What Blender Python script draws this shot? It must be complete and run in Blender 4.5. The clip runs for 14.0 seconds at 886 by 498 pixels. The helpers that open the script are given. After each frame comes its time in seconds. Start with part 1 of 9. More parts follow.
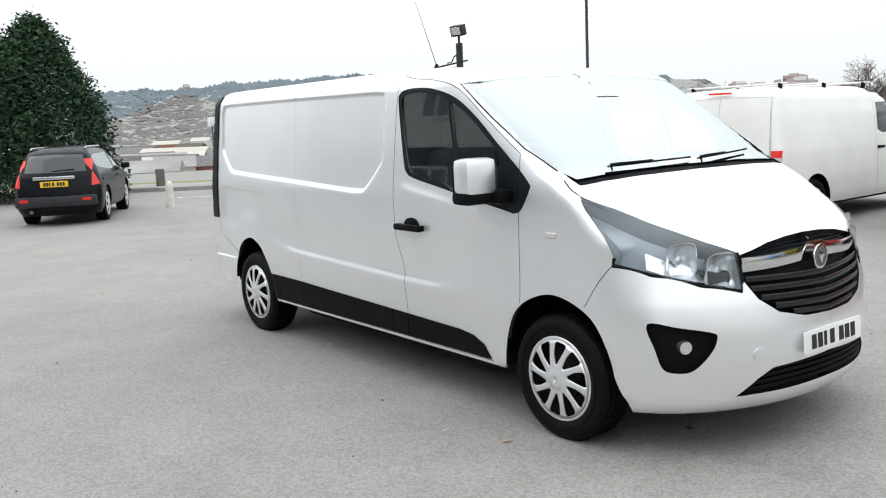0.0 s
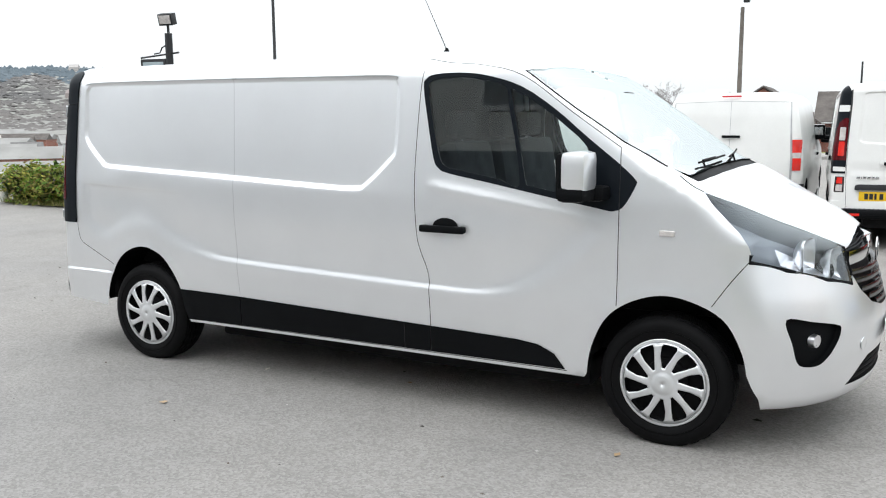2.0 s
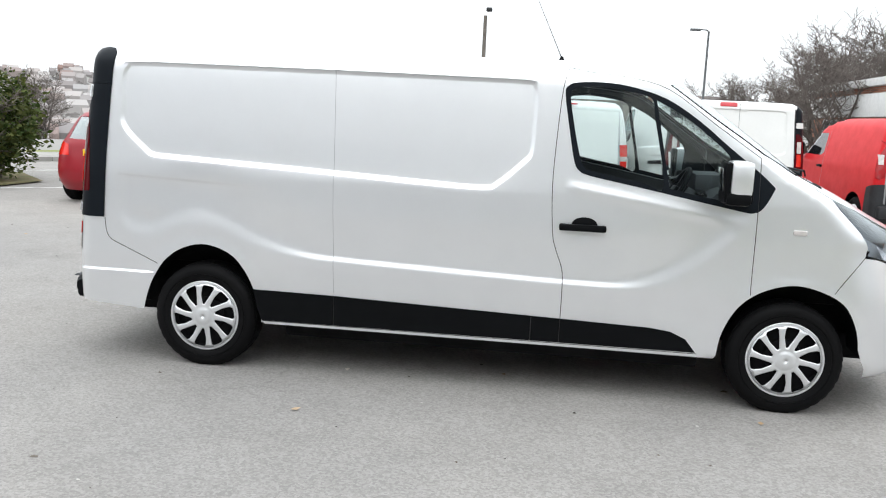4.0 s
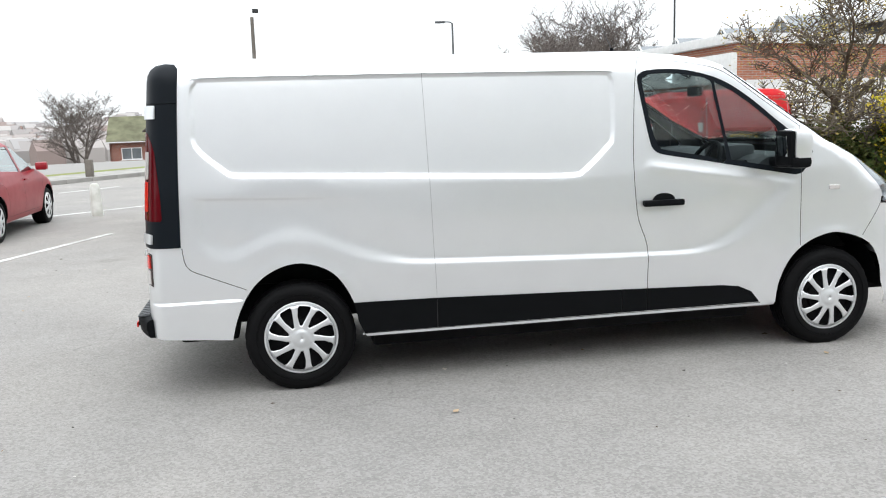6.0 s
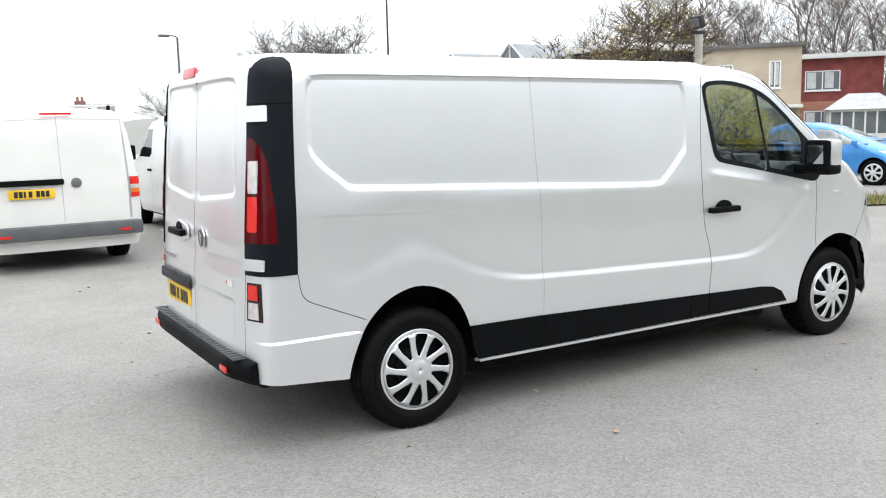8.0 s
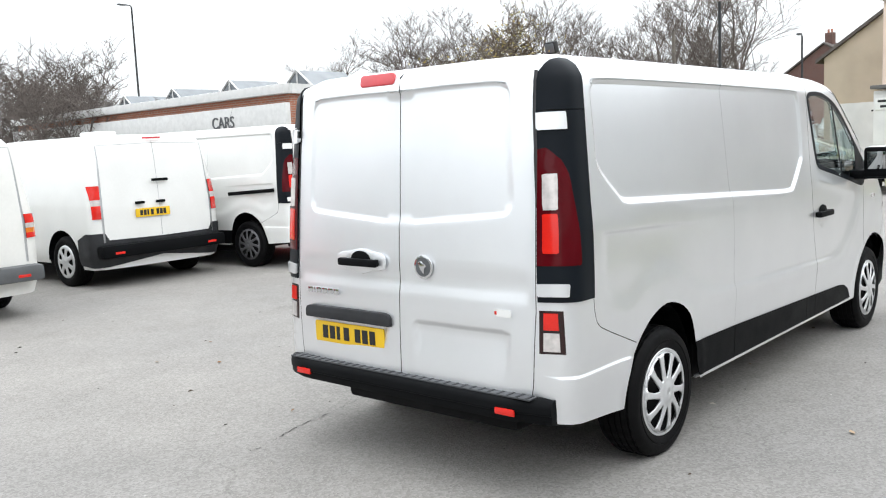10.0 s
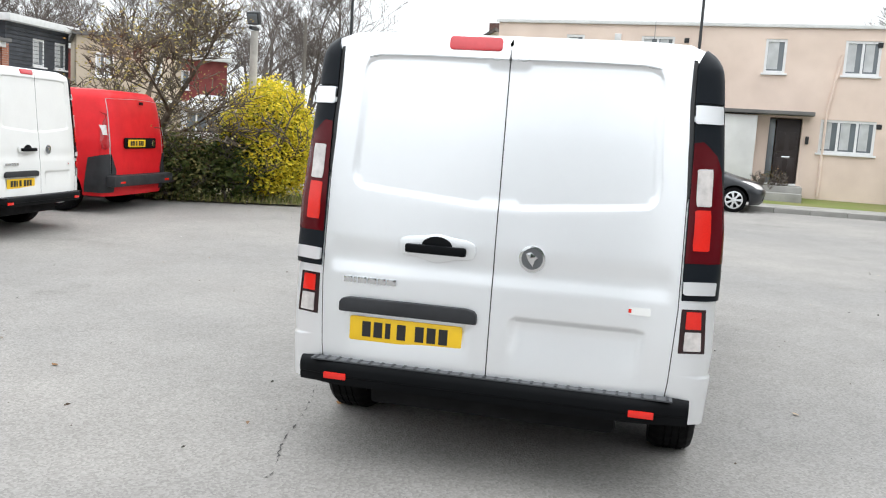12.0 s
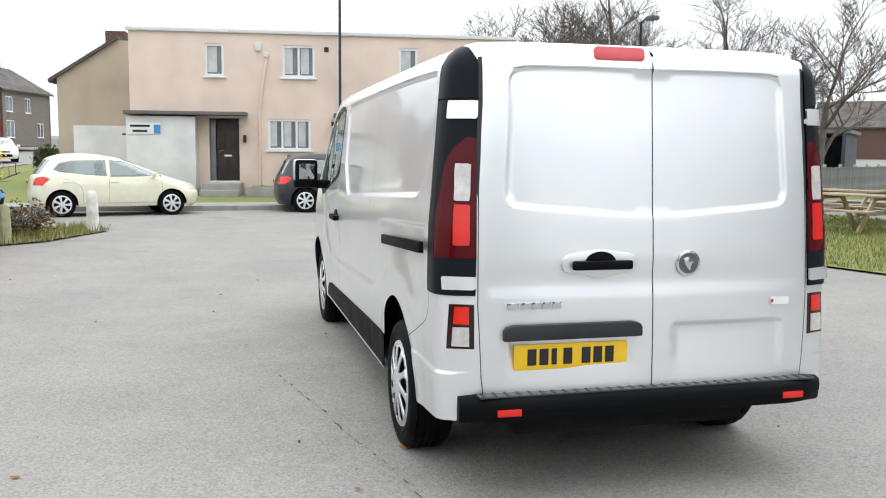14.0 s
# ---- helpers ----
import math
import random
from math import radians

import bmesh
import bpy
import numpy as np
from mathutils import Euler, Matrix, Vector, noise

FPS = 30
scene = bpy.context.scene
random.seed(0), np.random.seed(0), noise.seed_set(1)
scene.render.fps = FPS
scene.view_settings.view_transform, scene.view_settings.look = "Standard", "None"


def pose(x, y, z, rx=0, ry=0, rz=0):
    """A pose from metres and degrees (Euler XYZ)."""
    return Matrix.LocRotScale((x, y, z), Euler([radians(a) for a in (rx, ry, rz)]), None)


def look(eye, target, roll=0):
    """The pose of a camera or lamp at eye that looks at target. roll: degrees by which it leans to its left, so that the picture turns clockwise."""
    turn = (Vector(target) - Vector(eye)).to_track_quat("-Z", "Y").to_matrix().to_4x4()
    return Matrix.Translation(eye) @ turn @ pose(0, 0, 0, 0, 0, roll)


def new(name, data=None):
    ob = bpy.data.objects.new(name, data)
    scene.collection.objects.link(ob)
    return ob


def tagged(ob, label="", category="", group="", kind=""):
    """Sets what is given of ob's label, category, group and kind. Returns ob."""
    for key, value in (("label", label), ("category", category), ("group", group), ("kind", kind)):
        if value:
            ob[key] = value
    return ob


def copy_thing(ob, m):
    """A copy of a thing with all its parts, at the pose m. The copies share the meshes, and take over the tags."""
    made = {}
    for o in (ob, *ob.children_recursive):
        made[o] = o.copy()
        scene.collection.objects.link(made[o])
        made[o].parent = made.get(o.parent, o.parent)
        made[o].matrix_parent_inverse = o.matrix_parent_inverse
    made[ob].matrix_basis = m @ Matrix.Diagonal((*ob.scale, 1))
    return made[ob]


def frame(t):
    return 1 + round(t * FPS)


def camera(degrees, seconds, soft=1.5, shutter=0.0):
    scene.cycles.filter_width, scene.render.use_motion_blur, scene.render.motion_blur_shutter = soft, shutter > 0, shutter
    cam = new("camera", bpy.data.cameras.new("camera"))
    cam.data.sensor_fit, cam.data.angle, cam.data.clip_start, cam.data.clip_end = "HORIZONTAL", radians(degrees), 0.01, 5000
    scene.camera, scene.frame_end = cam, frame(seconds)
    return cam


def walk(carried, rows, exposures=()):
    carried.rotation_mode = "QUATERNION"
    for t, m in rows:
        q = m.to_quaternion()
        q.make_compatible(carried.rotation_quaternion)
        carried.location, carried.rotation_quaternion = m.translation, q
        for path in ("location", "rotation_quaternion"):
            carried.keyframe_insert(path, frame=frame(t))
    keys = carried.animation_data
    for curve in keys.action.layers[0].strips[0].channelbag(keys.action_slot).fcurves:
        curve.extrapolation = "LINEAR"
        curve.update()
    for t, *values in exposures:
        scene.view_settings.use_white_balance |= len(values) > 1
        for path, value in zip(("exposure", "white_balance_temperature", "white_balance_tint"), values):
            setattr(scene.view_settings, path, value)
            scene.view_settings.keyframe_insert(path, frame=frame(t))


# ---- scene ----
cam = camera(53.9, 14.0, 1.1)
EXPOSURES = [(0, 0.28), (2.0, 0.36), (3.5, 0.47), (6.5, 0.55), (9.0, 0.54), (11.5, 0.52), (14.0, 0.39)]
PATH = [
    (0, (6.598, -4.0, 1.643), (5.02, -2.805, 1.355), -2.5),
    (0.5, (6.135, -4.428, 1.64), (4.715, -3.054, 1.333), -1.5),
    (1, (5.625, -4.69, 1.657), (4.34, -3.184, 1.372), -2.0),
    (1.5, (5.071, -4.952, 1.628), (3.945, -3.328, 1.316), -1.8),
    (2, (4.517, -5.09, 1.614), (3.575, -3.351, 1.316), -0.4),
    (2.5, (3.955, -5.364, 1.58), (3.211, -3.531, 1.282), -1.9),
    (3, (3.391, -5.564, 1.616), (2.789, -3.68, 1.319), -2.8),
    (3.5, (2.789, -5.855, 1.648), (2.307, -3.936, 1.357), -0.9),
    (3.7, (2.515, -5.97, 1.639), (2.127, -4.032, 1.335), 0.8),
    (5.8, (0.145, -6.157, 1.617), (0.465, -4.204, 1.332), -1.6),
    (6, (-0.084, -6.109, 1.617), (0.279, -4.166, 1.311), -1.9),
    (6.5, (-0.607, -5.89, 1.645), (-0.054, -3.988, 1.37), -1.0),
    (7, (-1.222, -5.667, 1.62), (-0.533, -3.813, 1.321), -1.7),
    (7.5, (-1.685, -5.281, 1.617), (-0.834, -3.494, 1.328), -0.9),
    (8, (-2.198, -4.887, 1.597), (-1.176, -3.19, 1.319), -1.4),
    (8.5, (-2.622, -4.421, 1.592), (-1.472, -2.809, 1.315), -2.6),
    (9, (-3.078, -3.947, 1.588), (-1.835, -2.402, 1.331), -2.1),
    (9.2, (-3.271, -3.76, 1.623), (-1.996, -2.238, 1.376), -1.8),
    (11.3, (-4.567, -1.429, 1.525), (-2.73, -0.688, 1.254), -0.4),
    (11.5, (-4.616, -1.183, 1.541), (-2.749, -0.52, 1.272), 1.3),
    (12, (-4.592, -0.594, 1.539), (-2.657, -0.164, 1.275), 3.6),
    (12.5, (-4.657, 0.005, 1.525), (-2.68, 0.185, 1.283), 0.4),
    (13, (-4.578, 0.609, 1.512), (-2.587, 0.585, 1.319), 0.0),
    (13.5, (-4.488, 1.252, 1.503), (-2.512, 1.02, 1.298), 0.1),
    (14, (-4.318, 1.823, 1.484), (-2.391, 1.332, 1.273), 0.5),
]
walk(cam, [(t, look(eye, target, roll)) for t, eye, target, roll in PATH], EXPOSURES)

from mathutils.geometry import delaunay_2d_cdt as cdt

# ---- light ----
world = bpy.data.worlds.new("overcast_sky")
scene.world = world
world.use_nodes = True
wn, wl = world.node_tree.nodes, world.node_tree.links
sky = wn.new("ShaderNodeTexSky")
sky.sky_type = "NISHITA"
sky.sun_disc = False
sky.sun_elevation, sky.sun_rotation = radians(48), radians(205)
# an overcast dome: darkest at the horizon, brightest overhead
dome, up_, lift = wn.new("ShaderNodeTexCoord"), wn.new("ShaderNodeSeparateXYZ"), wn.new("ShaderNodeMapRange")
wl.new(dome.outputs["Generated"], up_.inputs[0])
wl.new(up_.outputs[2], lift.inputs["Value"])
cloud, pale = wn.new("ShaderNodeMix"), wn.new("ShaderNodeMix")
for k in (cloud, pale):
    k.data_type = "RGBA"
wl.new(lift.outputs[0], cloud.inputs[0])
cloud.inputs[6].default_value = (7.4, 7.75, 8.0, 1)
cloud.inputs[7].default_value = (20.2, 21.2, 22.1, 1)
pale.inputs[0].default_value = 0.95
wl.new(sky.outputs[0], pale.inputs[6])
wl.new(cloud.outputs[2], pale.inputs[7])
wl.new(pale.outputs[2], wn["Background"].inputs[0])
wn["Background"].inputs[1].default_value = 0.1
sun = new("sun", bpy.data.lights.new("sun", "SUN"))
sun.data.energy, sun.data.angle, sun.data.color = 0.5, radians(60), (1.0, 0.97, 0.93)
sun.matrix_world = look((0, -30, 40), (4, 0, 0))


# ---- materials ----
def mat(name, colour, rough=0.5, metal=0.0, coat=0.0, vary=0.12, scale=6.0, fine=60.0, bump=0.0, second=None, stain=0.0, each=0.0, spec=0.5):
    """A surface with variation at two scales: broad stains and fine grain; each: how much separate pieces differ."""
    m = bpy.data.materials.new(name)
    m.use_nodes = True
    n, l = m.node_tree.nodes, m.node_tree.links
    b = n["Principled BSDF"]
    b.inputs["Metallic"].default_value = metal
    b.inputs["Coat Weight"].default_value = coat
    b.inputs["Coat Roughness"].default_value = 0.06
    b.inputs["Specular IOR Level"].default_value = spec
    co = n.new("ShaderNodeTexCoord")
    broad, grain = n.new("ShaderNodeTexNoise"), n.new("ShaderNodeTexNoise")
    broad.inputs["Scale"].default_value, broad.inputs["Detail"].default_value = scale, 6
    grain.inputs["Scale"].default_value, grain.inputs["Detail"].default_value = fine, 3
    for k in (broad, grain):
        l.new(co.outputs["Object"], k.inputs["Vector"])
    dark = n.new("ShaderNodeMix")
    dark.data_type = "RGBA"
    c2 = second or tuple(c * (1 - 2.2 * vary) for c in colour)
    dark.inputs[6].default_value, dark.inputs[7].default_value = (*colour, 1), (*c2, 1)
    ramp = n.new("ShaderNodeMapRange")
    ramp.inputs["From Min"].default_value, ramp.inputs["From Max"].default_value = 0.35 - stain * 0.1, 0.68
    l.new(broad.outputs["Fac"], ramp.inputs["Value"])
    l.new(ramp.outputs[0], dark.inputs[0])
    hue = n.new("ShaderNodeHueSaturation")
    gr = n.new("ShaderNodeMapRange")
    gr.inputs["To Min"].default_value, gr.inputs["To Max"].default_value = 1 - vary, 1 + vary
    l.new(grain.outputs["Fac"], gr.inputs["Value"])
    last = gr.outputs[0]
    if each:
        info, mul = n.new("ShaderNodeObjectInfo"), n.new("ShaderNodeMath")
        er = n.new("ShaderNodeMapRange")
        er.inputs["To Min"].default_value, er.inputs["To Max"].default_value = 1 - each, 1 + each
        l.new(info.outputs["Random"], er.inputs["Value"])
        mul.operation = "MULTIPLY"
        l.new(last, mul.inputs[0])
        l.new(er.outputs[0], mul.inputs[1])
        last = mul.outputs[0]
    l.new(last, hue.inputs["Value"])
    l.new(dark.outputs[2], hue.inputs["Color"])
    l.new(hue.outputs[0], b.inputs["Base Color"])
    rr = n.new("ShaderNodeMapRange")
    rr.inputs["To Min"].default_value, rr.inputs["To Max"].default_value = rough * 0.8, min(1, rough * 1.2)
    l.new(broad.outputs["Fac"], rr.inputs["Value"])
    l.new(rr.outputs[0], b.inputs["Roughness"])
    if bump:
        bp = n.new("ShaderNodeBump")
        bp.inputs["Strength"].default_value, bp.inputs["Distance"].default_value = min(1, bump), 0.01
        l.new(grain.outputs["Fac"], bp.inputs["Height"])
        l.new(bp.outputs[0], b.inputs["Normal"])
    return m


def glass_mat(name, tint, gloss=0.9, least=0.05, power_=2.6):
    m = bpy.data.materials.new(name)
    m.use_nodes = True
    n, l = m.node_tree.nodes, m.node_tree.links
    out = n["Material Output"]
    clear, shine, fres, mix = n.new("ShaderNodeBsdfTransparent"), n.new("ShaderNodeBsdfGlossy"), n.new("ShaderNodeLayerWeight"), n.new("ShaderNodeMixShader")
    clear.inputs[0].default_value = (*tint, 1)
    shine.inputs["Roughness"].default_value = 0.02
    shine.inputs["Color"].default_value = (0.86, 0.91, 0.91, 1)
    fres.inputs["Blend"].default_value = 0.5
    power, scaled = n.new("ShaderNodeMath"), n.new("ShaderNodeMapRange")
    power.operation, power.inputs[1].default_value = "POWER", power_
    scaled.inputs["To Min"].default_value, scaled.inputs["To Max"].default_value = least, gloss
    l.new(fres.outputs["Facing"], power.inputs[0])
    l.new(power.outputs[0], scaled.inputs["Value"])
    l.new(scaled.outputs[0], mix.inputs[0])
    l.new(clear.outputs[0], mix.inputs[1])
    l.new(shine.outputs[0], mix.inputs[2])
    l.new(mix.outputs[0], out.inputs["Surface"])
    return m


SILVER = mat("silver_paint", (0.90, 0.914, 0.932), 0.37, 0.84, 0.8, vary=0.02, fine=900, scale=2)
WHITE = mat("white_paint", (0.78, 0.78, 0.76), 0.35, 0, 0.5, vary=0.025, fine=40, scale=3, stain=1)
CREAMWHITE = mat("aged_white_paint", (0.77, 0.765, 0.73), 0.4, 0, 0.4, vary=0.04, fine=30, scale=2, stain=1)
REDPAINT = mat("red_paint", (0.64, 0.012, 0.018), 0.45, 0, 0.06, vary=0.05, fine=30, spec=0.25)
DARKRED = mat("dark_red_paint", (0.27, 0.010, 0.018), 0.35, 0.0, 0.15, vary=0.04, spec=0.35)
BLUEPAINT = mat("blue_paint", (0.06, 0.28, 0.68), 0.3, 0.2, 0.7, vary=0.04)
BLACKPAINT = mat("black_paint", (0.005, 0.006, 0.008), 0.25, 0.0, 0.04, vary=0.05, spec=0.15)
DARKGREY = mat("dark_grey_paint", (0.022, 0.024, 0.028), 0.3, 0.2, 0.3, vary=0.05)
CREAM = mat("cream_paint", (0.76, 0.74, 0.58), 0.33, 0.05, 0.6, vary=0.03)
SILVERCAR = mat("pale_silver_paint", (0.62, 0.62, 0.60), 0.35, 0.4, 0.5, vary=0.03)
PLASTIC = mat("black_plastic", (0.0045, 0.005, 0.0058), 0.55, vary=0.08, fine=300, bump=0.05, spec=0.07)
SURROUND = mat("satin_black_moulding", (0.006, 0.0085, 0.012), 0.42, vary=0.05, fine=300, spec=0.13)
GREYPLASTIC = mat("grey_plastic", (0.10, 0.105, 0.11), 0.6, vary=0.1, fine=200, bump=0.05)
SEAMGREY = mat("seam_grey", (0.50, 0.505, 0.515), 0.45, 0.6)
SLATGLOSS = mat("gloss_black_slat", (0.006, 0.006, 0.007), 0.25, vary=0.05, spec=0.45)
MIRROR = mat("mirror_glass", (0.55, 0.57, 0.58), 0.03, 1.0, vary=0.02)
# Greyer than the bumper's plastic: sky sheen on the step put into base colour
STEPTOP = mat("dark_grey_step", (0.05, 0.053, 0.058), 0.45, vary=0.15, fine=120, bump=0.1)
DARKBUMPER = mat("dark_grey_bumper", (0.03, 0.031, 0.034), 0.6, vary=0.15, fine=200, bump=0.05, spec=0.3)
GAP = mat("panel_gap_shadow", (0.06, 0.06, 0.062), 0.8)
RUBBER = mat("tyre_rubber", (0.0045, 0.0045, 0.005), 0.6, vary=0.15, fine=90, bump=0.1, spec=0.10)
HUBCAP = mat("silver_wheel_trim", (0.72, 0.73, 0.74), 0.34, 0.6, 0.3, vary=0.03, fine=200)
HUBDARK = mat("dark_alloy", (0.2, 0.2, 0.21), 0.4, 0.7, 0.2, vary=0.05)
# Far blacker than steel: shade of undersides and wheel openings put into the colour
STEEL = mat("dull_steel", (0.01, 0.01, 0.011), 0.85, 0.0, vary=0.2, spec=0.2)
CHROME = mat("chrome", (0.75, 0.76, 0.77), 0.12, 1.0, vary=0.03)
REDLENS = mat("dark_red_lens", (0.085, 0.003, 0.006), 0.12, 0, 0.05, vary=0.1, fine=120, spec=0.2)
REDBRIGHT = mat("bright_red_lens", (0.72, 0.018, 0.010), 0.15, 0, 0.25, vary=0.1, fine=150)
FOGCASE = mat("blackish_red_case", (0.022, 0.003, 0.004), 0.15, 0, 0.15)
TAILRED = mat("red_lamp_lens", (0.36, 0.008, 0.012), 0.15, 0, 0.4, vary=0.1, fine=120)
ORANGE = mat("amber_lens", (0.75, 0.2, 0.02), 0.15, 0, 1.0, vary=0.1, fine=150)
CLEARLENS = mat("clear_lens", (0.66, 0.62, 0.60), 0.15, 0.15, 0.5, vary=0.12, fine=60, scale=25)
STOPLENS = mat("faded_red_lens", (0.62, 0.05, 0.06), 0.3, 0, 0.6, vary=0.06)
REFLECTOR = mat("lamp_reflector", (0.85, 0.85, 0.87), 0.30, 1.0, vary=0.05)
YELLOWPLATE = mat("yellow_plate", (0.80, 0.50, 0.015), 0.4, vary=0.02)
WHITEPLATE = mat("white_plate", (0.78, 0.78, 0.76), 0.4, vary=0.02)
INK = mat("black_ink", (0.012, 0.012, 0.014), 0.5)
INTERIOR = mat("dark_cab_trim", (0.06, 0.062, 0.067), 0.7, vary=0.15, fine=150, bump=0.1)
CABLINING = mat("grey_cab_lining", (0.045, 0.046, 0.048), 0.8, vary=0.08)
SEATFABRIC = mat("dark_seat_fabric", (0.04, 0.042, 0.047), 0.9, vary=0.2, fine=250, bump=0.2)
GLASS = glass_mat("clear_vehicle_glass", (0.86, 0.93, 0.93), 0.6, 0.09)
WINDSCREEN = glass_mat("windscreen_glass", (0.76, 0.86, 0.84), 0.92, 0.25, 1.3)
LAMPBOWL = mat("lamp_bowl_grey", (0.34, 0.36, 0.39), 0.35, 0.3, 0.3)
DARKGLASS = mat("tinted_glass", (0.012, 0.014, 0.016), 0.05, 0, 0.6, vary=0.05)
CARGLASS = glass_mat("car_side_glass", (0.55, 0.62, 0.61), 0.7, 0.16, 1.3)
LAMPGLASS = glass_mat("headlamp_cover", (0.93, 0.96, 0.98), 0.8)


# ---- building tools ----
def mesh_ob(name, verts, faces, material, parent=None, label="", normals=None, smooth=True):
    me = bpy.data.meshes.new(name)
    me.from_pydata([tuple(map(float, v)) for v in verts], [], [tuple(map(int, f)) for f in faces])
    me.materials.append(material)
    if smooth:
        me.polygons.foreach_set("use_smooth", [True] * len(me.polygons))
    me.update()
    if normals is not None:
        me.normals_split_custom_set_from_vertices([tuple(map(float, n)) for n in normals])
    ob = new(name, me)
    ob.parent = parent
    if label:
        ob["label"] = label
    return ob


def part(name, bm, material, parent=None, label="", smooth=False):
    me = bpy.data.meshes.new(name)
    bm.to_mesh(me)
    bm.free()
    me.materials.append(material)
    if smooth:
        me.polygons.foreach_set("use_smooth", [True] * len(me.polygons))
        me.set_sharp_from_angle(angle=radians(38))
    ob = new(name, me)
    ob.parent = parent
    if label:
        ob["label"] = label
    return ob


def thing(name, label, category, group="", kind="", m=None):
    ob = new(name)
    ob.empty_display_size = 0.2
    if m is not None:
        ob.matrix_world = m
    return tagged(ob, label, category, group, kind)


def add_box(bm, c, size, bevel=0.0, rot=None, taper=1.0):
    """A box, centre c, with bevelled edges; taper shrinks its top."""
    r = bmesh.ops.create_cube(bm, size=1.0)
    vs = r["verts"]
    for v in vs:
        k = taper if v.co.z > 0 else 1.0
        v.co = Vector((v.co.x * size[0] * k, v.co.y * size[1] * k, v.co.z * size[2]))
    if bevel:
        es = list({e for v in vs for e in v.link_edges})
        r = bmesh.ops.bevel(bm, geom=es, offset=bevel, segments=2, profile=0.6, affect="EDGES")
        vs = list({v for f in r["faces"] for v in f.verts} | {v for v in vs if v.is_valid})
    m = Matrix.Translation(c) @ (rot.to_4x4() if rot is not None else Matrix())
    bmesh.ops.transform(bm, matrix=m, verts=vs)
    return vs


def box(name, c, size, material, parent=None, label="", bevel=0.0, rot=None, taper=1.0):
    bm = bmesh.new()
    add_box(bm, c, size, bevel, rot, taper)
    return part(name, bm, material, parent, label, smooth=bevel > 0)


def add_tube(bm, pts, radius, sides=8, caps=True):
    """A tube along points; radius one number or one for each point."""
    pts = [Vector(p) for p in pts]
    rad = [radius] * len(pts) if isinstance(radius, (int, float)) else radius
    rings, up = [], Vector((0, 0, 1))
    for i, p in enumerate(pts):
        d = (pts[min(i + 1, len(pts) - 1)] - pts[max(i - 1, 0)]).normalized()
        ref = up if abs(d.z) < 0.9 else Vector((1, 0, 0))
        a = d.cross(ref).normalized()
        b = a.cross(d)
        rings.append([bm.verts.new(p + rad[i] * (math.cos(k * math.tau / sides) * a + math.sin(k * math.tau / sides) * b)) for k in range(sides)])
    for r0, r1 in zip(rings, rings[1:]):
        for k in range(sides):
            bm.faces.new((r0[k], r0[(k + 1) % sides], r1[(k + 1) % sides], r1[k]))
    if caps:
        bm.faces.new(rings[0])
        bm.faces.new(rings[-1][::-1])


def tube(name, pts, radius, material, parent=None, label="", sides=8):
    bm = bmesh.new()
    add_tube(bm, pts, radius, sides)
    bmesh.ops.recalc_face_normals(bm, faces=bm.faces[:])
    return part(name, bm, material, parent, label, smooth=True)


def lathe(name, profile, material, parent=None, label="", steps=48, centre=(0, 0, 0), axis="y", notch=None):
    """Profile of (radius, along) turned about an axis; notch: (least radius, depth) of cuts across a tread."""
    verts, faces = [], []
    for k in range(steps):
        a = k * math.tau / steps
        for r, h in profile:
            if notch and r > notch[0] and k % 4 == 0:
                r -= notch[1]
            p = (r * math.cos(a), h, r * math.sin(a)) if axis == "y" else (r * math.cos(a), r * math.sin(a), h)
            verts.append((p[0] + centre[0], p[1] + centre[1], p[2] + centre[2]))
    n = len(profile)
    for k in range(steps):
        for i in range(n - 1):
            a, b = k * n + i, ((k + 1) % steps) * n + i
            faces.append((a, a + 1, b + 1, b))
    bm = bmesh.new()
    vs = [bm.verts.new(v) for v in verts]
    for f in faces:
        bm.faces.new([vs[i] for i in f])
    bmesh.ops.remove_doubles(bm, verts=bm.verts[:], dist=1e-5)
    bmesh.ops.recalc_face_normals(bm, faces=bm.faces[:])
    return part(name, bm, material, parent, label, smooth=True)


def prism(name, outline, depth, material, parent=None, label="", bevel=0.0, m=None):
    """A flat outline of (x, y), drawn out in z by depth and set by m."""
    bm = bmesh.new()
    f = bm.faces.new([bm.verts.new((x, y, 0)) for x, y in outline])
    r = bmesh.ops.extrude_face_region(bm, geom=[f])
    bmesh.ops.translate(bm, verts=[v for v in r["geom"] if isinstance(v, bmesh.types.BMVert)], vec=(0, 0, depth))
    bmesh.ops.recalc_face_normals(bm, faces=bm.faces[:])
    if bevel:
        bmesh.ops.bevel(bm, geom=bm.edges[:], offset=bevel, segments=2, profile=0.6, affect="EDGES")
    if m is not None:
        bmesh.ops.transform(bm, matrix=m, verts=bm.verts[:])
    return part(name, bm, material, parent, label, smooth=bevel > 0)


def rounded(w, h, r, n=5):
    """A rectangle with round corners about the origin."""
    out = []
    for cx, cy, a0 in ((w / 2 - r, h / 2 - r, 0), (-w / 2 + r, h / 2 - r, 90), (-w / 2 + r, -h / 2 + r, 180), (w / 2 - r, -h / 2 + r, 270)):
        out += [(cx + r * math.cos(radians(a0 + 90 * k / n)), cy + r * math.sin(radians(a0 + 90 * k / n))) for k in range(n + 1)]
    return out


